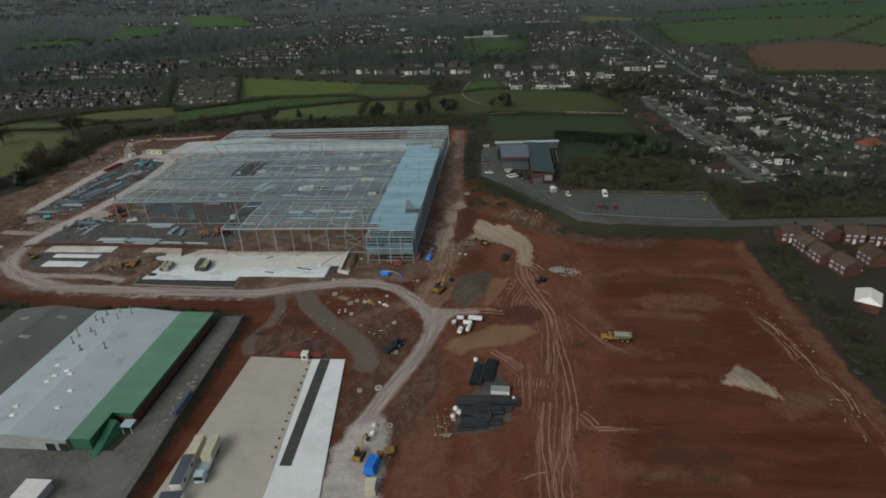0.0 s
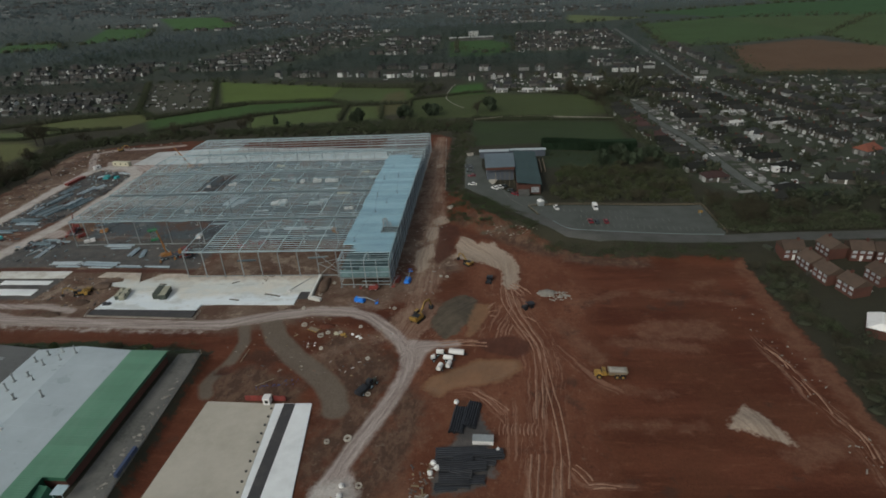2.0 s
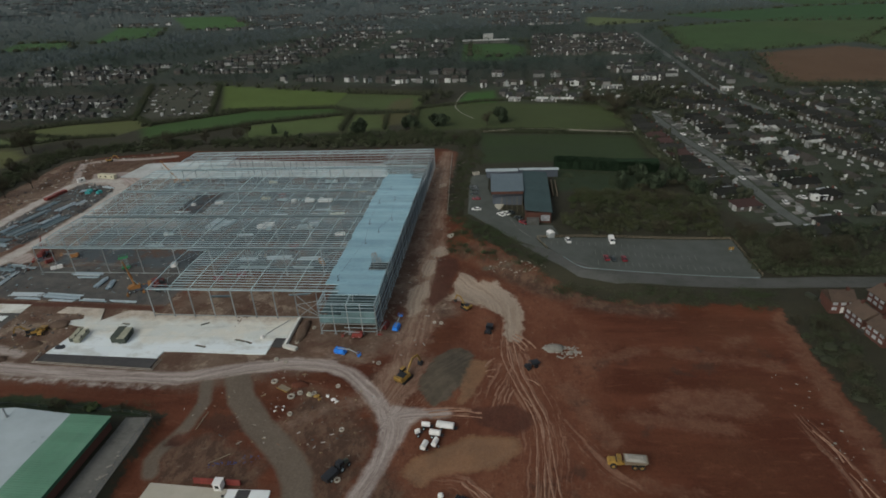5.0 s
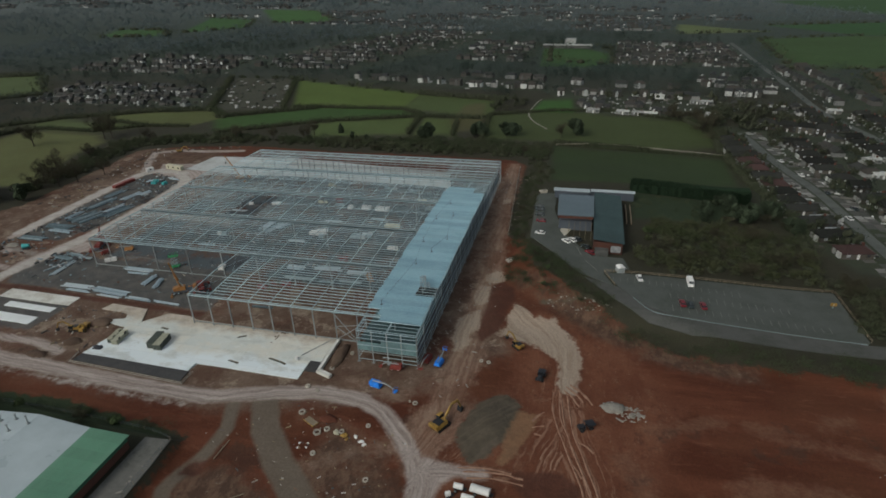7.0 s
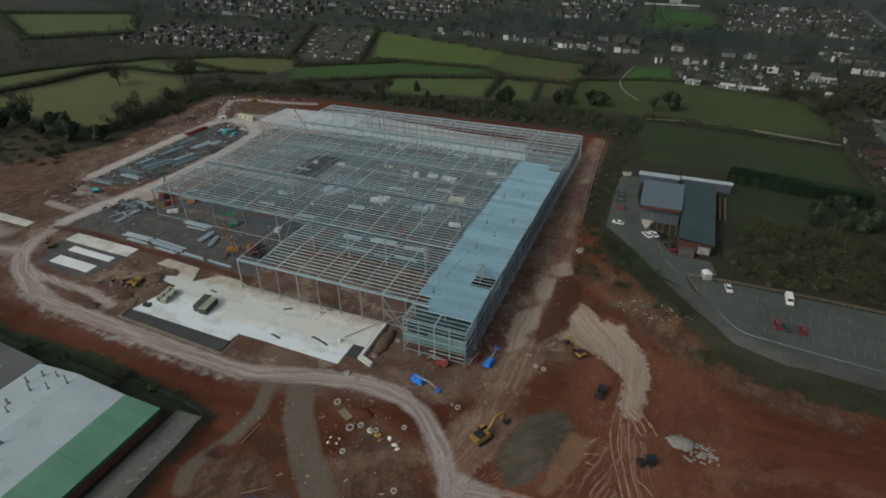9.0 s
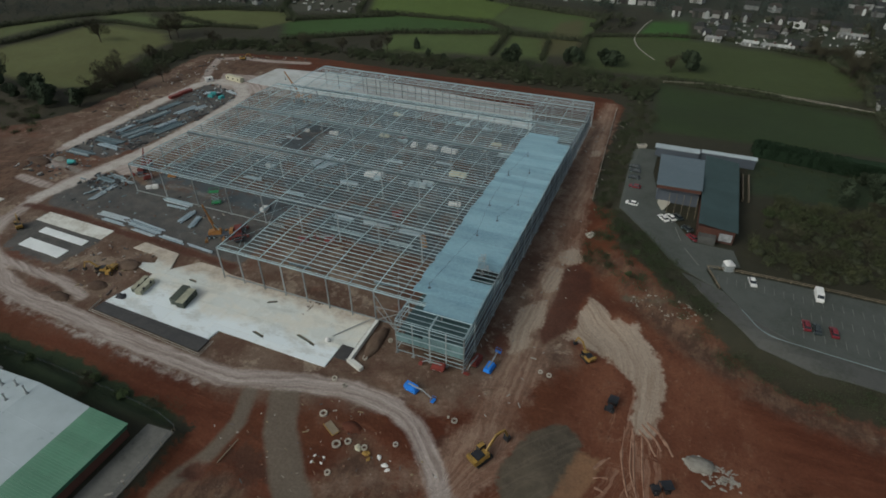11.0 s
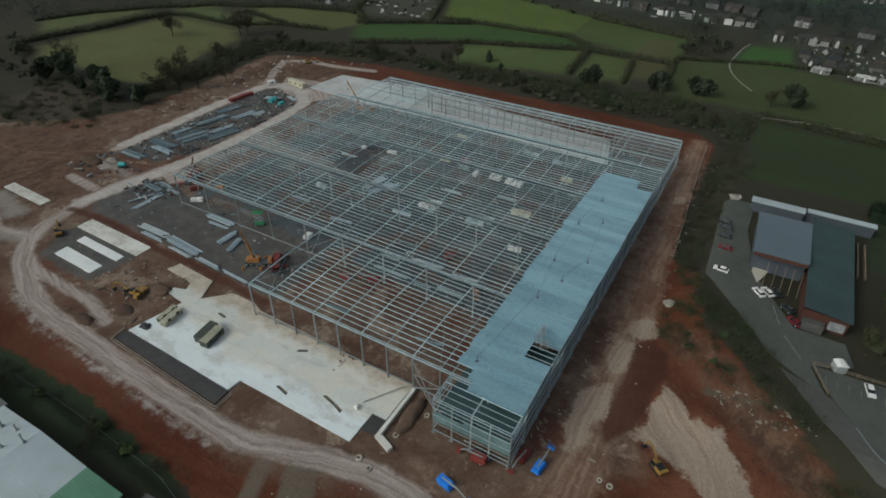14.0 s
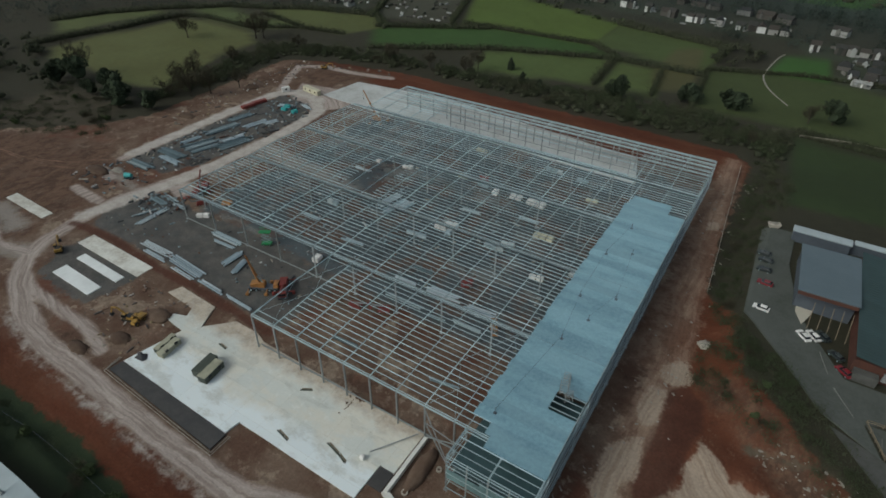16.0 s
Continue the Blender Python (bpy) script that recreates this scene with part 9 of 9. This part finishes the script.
for x, y, a, L, n, w in [
        (-154.6, 233.2, 90, 8.6, 3, 2.8), (-149.4, 231.8, 106, 8.4, 3, 2.2), (-179.4, 223.6, 0, 14.5, 3, 2.6), (-177, 220.9, -2, 12, 3, 1.6), (-163.6, 222.6, -5, 17, 4, 3.4), (-161, 219.6, -4, 11, 2, 1.4), (-148.4, 220.0, -3, 11.5, 2, 1.6), (-135.6, 219.4, -3, 13, 1, 1.0),
        (-164.6, 240.0, -1, 15, 3, 2.6), (-162.5, 237.2, 2, 11, 2, 1.2), (-197.6, 234.6, 92, 14, 2, 2.2), (-201.4, 236.2, 70, 11, 2, 1.6), (-205, 243, -5, 9, 3, 2.4), (-202, 246.4, -8, 8, 2, 1.8), (-195, 244.6, 0, 8, 2, 1.6),
        (-236, 257, 0, 15, 5, 4.4), (-234, 270.4, -2, 17, 5, 4.6), (-229.4, 266.4, -3, 13, 4, 3.0), (-231.5, 283, 74, 16, 5, 5.0), (-226.5, 281.5, 74, 14, 4, 3.6), (-219.8, 291.6, 78, 17, 5, 5.6), (-224.2, 295, 78, 13, 3, 3.0), (-236, 299, 80, 18, 4, 4.4), (-239.5, 313, 80, 14, 4, 4.0), (-227.5, 311, 78, 13, 3, 3.2), (-238, 283.5, 82, 10, 3, 2.6), (-232, 335, 20, 8, 4, 3.0), (-222, 340, -20, 9, 3, 2.4), (-223, 317, 70, 7, 3, 3.2)]:
    steel_bundle(x, y, a, L, n, w, mat=PALE_STOCK if (y < 242 and x > -200) or (y > 250 and w < 3.3) else None)
for x, y, a, L, n, w in [(-96, 246.4, 0, 13, 3, 1.6), (-75, 247, 0, 10, 3, 1.6), (-84, 245.2, 2, 7, 2, 1.2), (-134, 290, 80, 13, 4, 3.4), (-129.6, 288, 78, 12, 4, 3.6), (-126, 290.6, 76, 9, 3, 2.4), (-101.6, 253.8, 0, 8.5, 3, 2.8), (-88, 255.2, 3, 12, 4, 3.0), (-75, 254.4, 4, 10, 3, 2.6), (-113, 277, 5, 9, 3, 2.4), (-118, 272, 6, 8, 3, 2.0), (-188, 263.4, 30, 7, 3, 2.0), (-128, 262, 4, 9, 3, 1.8), (-150, 266, 0, 9, 3, 1.6), (-100, 262, 0, 8, 2, 1.6), (-158, 304, 0, 9, 3, 1.8), (-104, 300, 2, 9, 3, 1.8), (-70, 226, 8, 9, 2, 1.2), (-100, 224, 3, 9, 3, 1.4), (-84, 306, 0, 9, 3, 1.8)]:
    steel_bundle(x, y, a, L, n, w, "bundle of pale steel cladding rails on the hall floor", PALE_STOCK if L > 8.4 and y > 247.5 else None)


PALE_PACK = islands("blue_white_wrapped_sheets", [(0.40, 0.50, 0.54), (0.55, 0.61, 0.62), (0.30, 0.40, 0.44)], 0.5, 1.0, 0.25, 0.4, 0.2, True)


def pack(x, y, turn, n, m, mat, label, h=1.3, size=2.4):
    t = thing("panel_pack", label, "pack", (x, y, ground_at(x, y)), turn, "wrapped packs")
    for i in range(n):
        for j in range(m):
            part("wrapped_pack", Geo().box(i * size, i * size + size * 0.86, j * size * 0.7, j * size * 0.7 + size * 0.6, 0.1, h * hr.uniform(0.8, 1.2), 0.04), mat, t)
    part("pallet", Geo().box(0, n * size, 0, m * size * 0.7, 0, 0.1), TIMBER, t)


for x, y, a, n, m, c in [(-97, 316, 4, 2, 2, WHITE), (-90, 316, -4, 3, 2, WHITE), (-104, 315, 0, 1, 2, WHITE), (-78.5, 297, 4, 3, 2, CREAM), (-90, 283.4, 5, 3, 2, PALE_PACK), (-85.4, 285.6, 6, 2, 2, PALE_PACK), (-107, 285.6, 6, 2, 2, WHITE), (-104.6, 282.2, 3, 1, 2, PALE_PACK), (-127, 344, 4, 2, 1, CREAM), (-94.6, 344.6, 0, 3, 1, PALE_PACK), (-80.5, 342.6, 2, 2, 1, PALE_PACK), (-65.5, 320.6, 4, 3, 1, PALE_PACK), (-112, 318, 3, 2, 1, PALE_PACK), (-152, 276, 4, 2, 1, PALE_PACK), (-60, 284, 2, 2, 1, PALE_PACK), (-70, 276, 6, 2, 1, WHITE), (-110, 284, 0, 2, 2, WHITE), (-109, 288, 8, 1, 1, STEEL_PALE), (-72, 330, 3, 2, 1, CREAM), (-145, 314, 2, 2, 1, WHITE), (-122, 320, 3, 2, 1, CREAM), (-132, 246, 10, 1, 2, WHITE), (-184, 243, 30, 2, 1, WHITE), (-157, 312, 2, 1, 1, WHITE)]:
    pack(x, y, a, n, m, c, "wrapped packs of pale panels stacked on pallets")

for x, y, r in [(-31.7, 187, 0.95), (-33.4, 187.4, 0.35), (-61.2, 177.2, 1.2), (-51.9, 164.1, 0.85), (-35.9, 159, 0.85), (-29.5, 204.8, 0.9), (-17.1, 209.3, 0.75), (-14.8, 209, 0.85), (-53.9, 171, 1.3), (-51.8, 172.6, 1.0), (-34.8, 126.1, 1.3), (-40.0, 124.9, 0.9), (-32.7, 142.8, 1.0), (-41.5, 176, 0.8), (-60.8, 196.6, 0.9), (-61, 186.5, 0.8), (-64.5, 187.6, 0.9), (-28.9, 111.4, 1.0), (-57.6, 205, 0.8), (-47.6, 172.6, 0.9)]:
    t = thing("manhole_ring", "pale precast concrete manhole ring standing on the soil", "concrete ring", (x, y, ground_at(x, y)), 0, "manhole rings")
    part("ring", Geo().ring(0, 0, -0.1, r * 0.8, r * 0.5, 0.6), BLOCK, t)
for x, y, s, c in [(u, v, 0.7 * w, m) for u, v, w, m in [(-49.0, 172.0, 1.3, CREAM), (-46.6, 171.2, 1.3, YELLOW), (-45.4, 170.2, 0.8, YELLOW), (-43.2, 171.6, 0.9, WHITE), (-41.2, 170.4, 1.0, WHITE), (-40.2, 169.6, 0.8, WHITE), (-56.8, 166.6, 0.5, WHITE), (-56.6, 165.0, 0.5, WHITE), (-54.6, 167.0, 0.5, WHITE), (-54.4, 165.6, 0.5, WHITE)]]:
    t = thing("bagged_material", "small stack of bagged building material on the soil", "bags", (x, y, ground_at(x, y)), x * 31, "bagged materials")
    part("bag", Geo().lump((0, 0, 0.4 * s), (s, s * 0.7, 0.5 * s), int(-x * 10), 4, 7, 0.2), c, t)
    part("bag", Geo().lump((s * 0.5, s * 0.6, 0.35 * s), (s * 0.7, s * 0.5, 0.4 * s), int(-x * 11), 4, 7, 0.2), c, t)
trench_box = thing("trench_box", "yellow-framed trench box lying on the ground", "trench box", (-57.2, 174.4, ground_at(-57.2, 174.4)), -28)
part("plate", Geo().box(-2.0, 2.0, -0.9, 0.9, 0.05, 0.3), TIMBER, trench_box)
part("frame_bar", Geo().beam((-2.1, -1.0, 0.35), (2.1, -1.0, 0.35), 0.16), YELLOW, trench_box)
part("frame_bar", Geo().beam((2.1, -1.0, 0.35), (2.1, 1.0, 0.35), 0.16), YELLOW, trench_box)


def heap(x, y, sx, sy, h, mat, label, seed, name="spoil_heap"):
    t = thing(name, label, "heap", (x, y, ground_at(x, y) - 0.1))
    part("mound", Geo().lump((0, 0, 0), (sx, sy, h), seed, 7, 16, 0.14), mat, t, "", True)
    r = random.Random(seed)
    for k in range(6):
        a = r.uniform(0, 6.28)
        part("lump", Geo().lump((math.cos(a) * sx * 0.95, math.sin(a) * sy * 0.95, 0.15), (0.45, 0.4, 0.3), seed + k, 4, 6, 0.3), mat, t)


REDSOIL = surface("red_spoil", (0.10, 0.036, 0.022), (0.065, 0.028, 0.018), 0.9, 0, 0.3, 1.4, 0.6, 0.15, None, 0.06, 0.2)
BROWNSOIL = surface("brown_spoil", (0.085, 0.055, 0.04), (0.13, 0.095, 0.07), 0.9, 0, 0.3, 1.4, 0.6, 0.15, None, 0.06, 0.2)
heap(-53, 176.4, 2.6, 1.6, 0.9, REDSOIL, "small heap of bright red spoil", 5)
heap(21.6, 196.6, 3.4, 2.2, 1.3, RUBBLE, "heap of pale broken rubble", 6, "rubble_heap")
heap(-150, 203, 3.6, 2.6, 0.9, BROWNSOIL, "brown spoil heap beside the foundations", 7)
heap(-152, 192, 3.5, 2.2, 1.0, BROWNSOIL, "brown spoil heap with scrap beside the slab", 8)
heap(-158, 184, 4, 2, 0.9, BROWNSOIL, "low brown spoil heap", 9)
heap(-245, 244, 6, 3, 1.2, BROWNSOIL, "low brown spoil heap west of the loop road", 10)
heap(-239, 249, 3, 2, 1.0, RUBBLE, "pale rubble heap beside stored steel", 12, "rubble_heap")
heap(-60.9, 203.0, 2.0, 6.6, 1.5, BROWNSOIL, "long brown spoil mound behind the retaining wall", 13)
heap(-84.2, 211.2, 3.0, 1.7, 0.4, BROWNSOIL, "dark spill of wet mud between two columns", 28)
heap(-85.2, 208.0, 0.9, 3.8, 0.34, BROWNSOIL, "streak of brown mud dropped on the slab", 18)
heap(-262, 300, 5, 2.4, 1.0, BROWNSOIL, "long low spoil bank on the perimeter", 14)
heap(-266, 345, 4, 2.4, 1.0, BROWNSOIL, "long low spoil bank on the perimeter", 15)
heap(-17, 275, 2.0, 1.8, 0.9, RUBBLE, "heap of pale rubble and waste", 17, "rubble_heap")
turq = thing("turquoise_plant", "turquoise concrete mixer unit on the soil", "mixer", (-229.3, 247.4, 0.0), 20)
part("drum", Geo().tube((-1.4, 0, 1.5), (1.4, 0, 1.7), 1.1, 12, 0.7), TURQUOISE, turq)
part("frame", Geo().box(-1.8, 1.8, -0.9, 0.9, 0.2, 0.6), BLACK, turq)
for x, y, a in [(-228.5, 331, 10), (-225, 334, 50), (-222, 331.5, 80), (-229.6, 334.4, 20)]:
    t = thing("storage_crate", "teal steel storage crate in the laydown yard", "crate", (x, y, ground_at(x, y)), a)
    part("crate", Geo().box(-1.4, 1.4, -0.9, 0.9, 0, 1.4, 0.05), TURQUOISE if a != 50 else BLACK, t)
for x, y, a in [(-245.4, 331, 75), (-246, 324, 80)]:
    cabin(x, y, a, 7, 2.4, 1.3, RED, RED, "low rust-red steel box in the laydown yard", "steel_box", "box", 0, 0)
cabin(-233, 356, -10, 12, 2.5, 2.6, CREAM, CREAM, "cream site cabin at the back of the site", windows=3)
cabin(-246, 350, 60, 4, 2.4, 2.2, WHITE, WHITE, "white site store beside the perimeter track", windows=1)


def scrap(poly, count, smallest, largest, name, label, mat, seed, category="debris"):
    """Loose odds and ends too many to count."""
    r, g = random.Random(seed), Geo()
    xs, ys = [p[0] for p in poly], [p[1] for p in poly]
    made = 0
    while made < count:
        x, y = r.uniform(min(xs), max(xs)), r.uniform(min(ys), max(ys))
        if float(inside(x, y, poly)) < 0:
            continue
        made += 1
        s, z = r.uniform(smallest, largest), ground_at(x, y)
        if r.random() < 0.5:
            g.lump((x, y, z + s * 0.25), (s, s * r.uniform(0.5, 1), s * 0.5), seed + made, 4, 6, 0.3)
        else:
            a, l = r.uniform(0, math.pi), s * r.uniform(1.5, 4)
            g.beam((x, y, z + s * 0.3), (x + math.cos(a) * l, y + math.sin(a) * l, z + s * 0.3), s * 0.7, s * 0.5)
    tagged(new(name, g.mesh(name, mat)), label, category, kind="stuff")


scrap(HALL_FLOOR, 1900, 0.12, 0.42, "floor_clutter", "scattered steel offcuts and packing on the hall floor", SITE_BITS, 31)
scrap([(-170, 262), (-60, 250), (-58, 330), (-165, 332)], 150, 0.35, 0.8, "floor_packs", "steel packs, pallets and wrapped sheets on the hall floor", SITE_BITS, 37)
scrap([(-224, 268), (-217, 268), (-216, 276), (-223, 276)], 40, 0.3, 0.9, "dark_offcuts", "dark steel offcuts heaped beside the stored sections", MEMBRANE, 61)
scrap([(-218, 303), (-213, 303), (-213, 309), (-218, 309)], 26, 0.3, 0.8, "dark_sheeting", "crumpled dark sheeting beside the stored steel", MEMBRANE, 62)
scrap(LAYDOWN, 420, 0.2, 0.9, "laydown_clutter", "timber bearers and packing among the stored steel", SITE_BITS, 32)
scrap([(-216, 236), (-196, 234), (-192, 246), (-208, 252)], 90, 0.3, 1.1, "dark_fittings", "dark and pale steel fittings heaped on the yard", SITE_BITS, 52)
scrap([(-252, 236), (-226, 234), (-222, 256), (-246, 258)], 90, 0.2, 0.9, "west_clutter", "timber, sheeting and rubble beside the loop track", SITE_BITS, 53)
scrap([(-172, 188), (-144, 188), (-146, 212), (-172, 212)], 90, 0.15, 0.6, "foundation_clutter", "timber, mesh and scrap around the foundations", SCRAP, 33)
scrap(YARD, 110, 0.2, 0.6, "yard_clutter", "packing and offcuts on the grey yard", SITE_BITS, 34)
scrap([(24, 191), (30, 193), (30, 197), (23, 198)], 70, 0.2, 0.6, "rubble_scatter", "pale broken rubble scattered on the clay", RUBBLE, 35)
scrap([(-2, 245), (3, 249), (20, 244), (22, 241), (10, 241)], 60, 0.15, 0.5, "verge_rubble", "pale stones and litter along the verge", RUBBLE, 36)
scrap([(-17, 108), (-17, 118), (-12.6, 119), (-12, 108)], 50, 0.15, 0.6, "pipe_yard_scrap", "pallets and fittings beside the black pipes", SCRAP, 37)
scrap([(-34, 190), (-34, 380), (-19, 380), (-17, 190)], 160, 0.12, 0.45, "verge_stones", "loose stones and litter along the east track", RUBBLE, 38)
scrap([(-90.0, 100), (-88.6, 100), (-89.0, 150), (-90.2, 150)], 40, 0.25, 0.6, "broken_wall", "broken pale blocks along the factory boundary", RUBBLE, 39)
scrap([(86, 110), (94, 110), (92, 190), (80, 190)], 60, 0.12, 0.4, "clay_stones", "pale stones turned up in the red clay", RUBBLE, 40)
scrap([(-84, 165), (-60, 183), (-30, 175), (-30, 150), (-60, 150)], 120, 0.12, 0.4, "island_stones", "stones and clods between the tracks", SCRAP, 41)
scrap([(-270, 290), (-255, 290), (-255, 390), (-215, 396), (-215, 405), (-275, 392)], 160, 0.2, 0.9, "perimeter_clods", "clods and rubble along the perimeter track", SCRAP, 42)

# small blocks along the slab edges, boards and props on the dock slab
for k in range(13):
    t = thing("rubber_stop", "small dark rubber block along the yard slab", "block", (-58.6 + k * 0.17, 136.5 - k * 3.1, 0.22), 0, "rubber blocks")
    part("block", Geo().box(-0.25, 0.25, -0.22, 0.22, 0, 0.4, 0.05), BLACK, t)
for x, y, a, L in [(-77.1, 195.9, -20, 3), (-80.4, 196.8, -14, 4), (-92.4, 193.3, -12, 4), (-97, 206, 30, 3), (-126, 205, -8, 3)]:
    t = thing("timber_board", "loose timber boards lying on the slab", "boards", (x, y, 0.22), a, "loose boards")
    part("board", Geo().box(-L / 2, L / 2, -0.35, 0.0, 0, 0.16), OLIVE_CABIN, t)
    part("board", Geo().box(-L / 2 + 0.3, L / 2 - 0.2, 0.08, 0.4, 0, 0.12), TIMBER, t)
sheet = thing("tarpaulin", "crumpled black sheet on the slab corner", "sheet", (-140.8, 190.9, 0.22))
part("sheet", Geo().lump((0, 0, 0.15), (1.9, 1.2, 0.5), 77, 4, 9, 0.35), BLACK, sheet)
retaining = thing("retaining_wall", "low pale concrete retaining wall beside a trench", "wall", (0, 0, 0))
part("wall", Geo().beam((-64.2, 210, 0.6), (-64.0, 194.2, 0.6), 0.9, 1.2), CONCRETE, retaining)
part("wall", Geo().beam((-64.4, 194.4, 0.5), (-59.6, 192.6, 0.5), 1.4, 1.0), CONCRETE, retaining)

# yard wall, markings and white hut by the factory
g = Geo()
for k in range(9):
    x, y = -98.6 - k * 1.12, 94.2 - k * 1.12
    g.box(x - 0.55, x + 0.55, y - 0.3, y + 0.3, 2.55, 2.6)
solid("trim_yard_dashes", g, PAINT, "row of white painted dashes on the factory yard", "marking", "structure")
hut = thing("hut", "small white-roofed hut in the factory yard", "hut", (-107.2, 82.9, 2.5), 0)
part("wall", Geo().box(-3, 3, -2.5, 2.5, 0, 2.4), FACTORY_WALL, hut)
part("roof", Geo().box(-3.2, 3.2, -2.7, 2.7, 2.4, 2.6), WHITE, hut)
fence([(-88.6, 158.8), (-97, 162), (-134, 163.2), (-150, 162)], 4.0, 1.4, TIMBER, DARK_SHEET, "thin wire fence north of the factory", w=0.06)
fence([(-88.2, 158), (-87.2, 130), (-85.8, 100), (-84.8, 60)], 3.5, 1.8, TIMBER, DARK_SHEET, "dull steel palisade fence along the factory boundary", w=0.06)
solid("container_blue", Geo().box(-87.6, -86.8, 110, 119, 2.4, 3.7), surface("faded_blue_sheet", (0.05, 0.08, 0.16), None, 0.6), "faded blue hoarding along the boundary", "hoarding")


# ---- wheel ruts pressed into the clay ----
ruts = Geo()


def marks(pairs, width):
    """Single short marks from one place to another."""
    for k, (x0, y0, x1, y1) in enumerate(pairs):
        d = Vector((x1 - x0, y1 - y0))
        s = Vector((-d.y, d.x)) * 0.06
        ribbon(ruts, [(x0, y0), (x0 + d.x * 0.5 + s.x, y0 + d.y * 0.5 + s.y), (x1, y1)], width, 0.2, 1.0, 0.7, 2, 300 + k)


for line in ([(6.1, 200.6), (6.9, 190.9), (9.5, 182.5), (12.2, 174.9), (14.6, 168.6), (15.5, 165.3), (15.9, 159.4), (15.4, 146), (14.6, 134)], [(8.3, 199.3), (10.4, 185.5), (13, 177.7), (16.8, 166.1), (17.2, 160.7), (18.2, 148), (19.4, 136), (19.8, 122), (18.6, 112)], [(12.6, 122), (11.4, 108), (12, 96), (12.4, 80)], [(17.6, 118), (16, 106), (13.4, 96), (14, 84)]):
    for gauge in (-0.9, 0.9):
        ribbon(ruts, [(x + gauge, y) for x, y in line], 0.5, 0.2, 1.6, 0.7, 2, int(line[0][0] * 7 + gauge * 10))
marks([(4, 174.1, 5.4, 178.3), (5, 172.4, 6.8, 178.2), (6.7, 171.4, 7.8, 177.4), (7.6, 171.6, 9.3, 177), (8.7, 202.8, 13.7, 196.9), (9.8, 203.8, 14.7, 198.7), (8.3, 201, 12.7, 195.1), (10.9, 203.1, 16.3, 196.5), (11.7, 174.2, 14.1, 170.3), (13, 181.7, 16.8, 179), (0.7, 186.8, 3.5, 191.1), (0.9, 184.6, 3.9, 185.8), (1.6, 182.5, 3.6, 182.2),
       (-13.8, 166.5, 0.6, 167.3), (-12.6, 164.9, 0.8, 165.5), (-15.4, 167.5, -2.3, 168.3)], 0.55)
marks([(4 + 1.05 * k, 128.0 + 0.3 * (k % 3), 4.4 + 1.05 * k, 132.4 - 0.4 * (k % 2)) for k in range(10)], 0.42)
marks([(21, 118, 24, 113.4), (22, 119, 25.4, 114.4), (24, 113.2, 31.5, 113), (25, 112.2, 30, 112.4), (-3, 144, 4, 136), (-1.6, 144.6, 5.4, 136.6), (0.6, 143, 6.6, 137), (5.6, 96, 11.4, 98.4), (83.2, 165.2, 85.9, 155.1), (84.5, 163, 87, 153), (85.4, 152, 86.6, 143.9), (87, 150, 88.7, 137), (90.7, 133.2, 90.7, 122.3), (92, 131, 91.6, 121)], 0.5)
for x0, y0, x1, y1 in [(-75.5, 156.9, -75.1, 163.5), (-66.6, 145.8, -62.2, 149.1)]:
    solid("timber_pole", Geo().tube((x0, y0, 0.35), (x1, y1, 0.4), 0.13, 7), TIMBER, "pale timber pole lying on the soil", "pole", group="timber poles")
scrap([(-67, 144.4), (-54, 147.4), (-54.5, 149.2), (-66, 146.4)], 40, 0.12, 0.35, "blue_offcuts", "dark blue plastic pipe offcuts on the soil", surface("blue_plastic", (0.03, 0.045, 0.16), (0.05, 0.055, 0.08), 0.5), 54)
prop = thing("slab_prop", "long grey steel prop lying across the slab corner", "prop", (0, 0, 0))
part("tube", Geo().tube((-72.9, 200.4, 0.4), (-66.2, 209.9, 0.9), 0.13, 8), STEEL_PALE, prop)
tagged(new("wheel_ruts", ruts.mesh("wheel_ruts", RUT)), "pale dried wheel ruts pressed into the red clay", "ruts", kind="stuff")
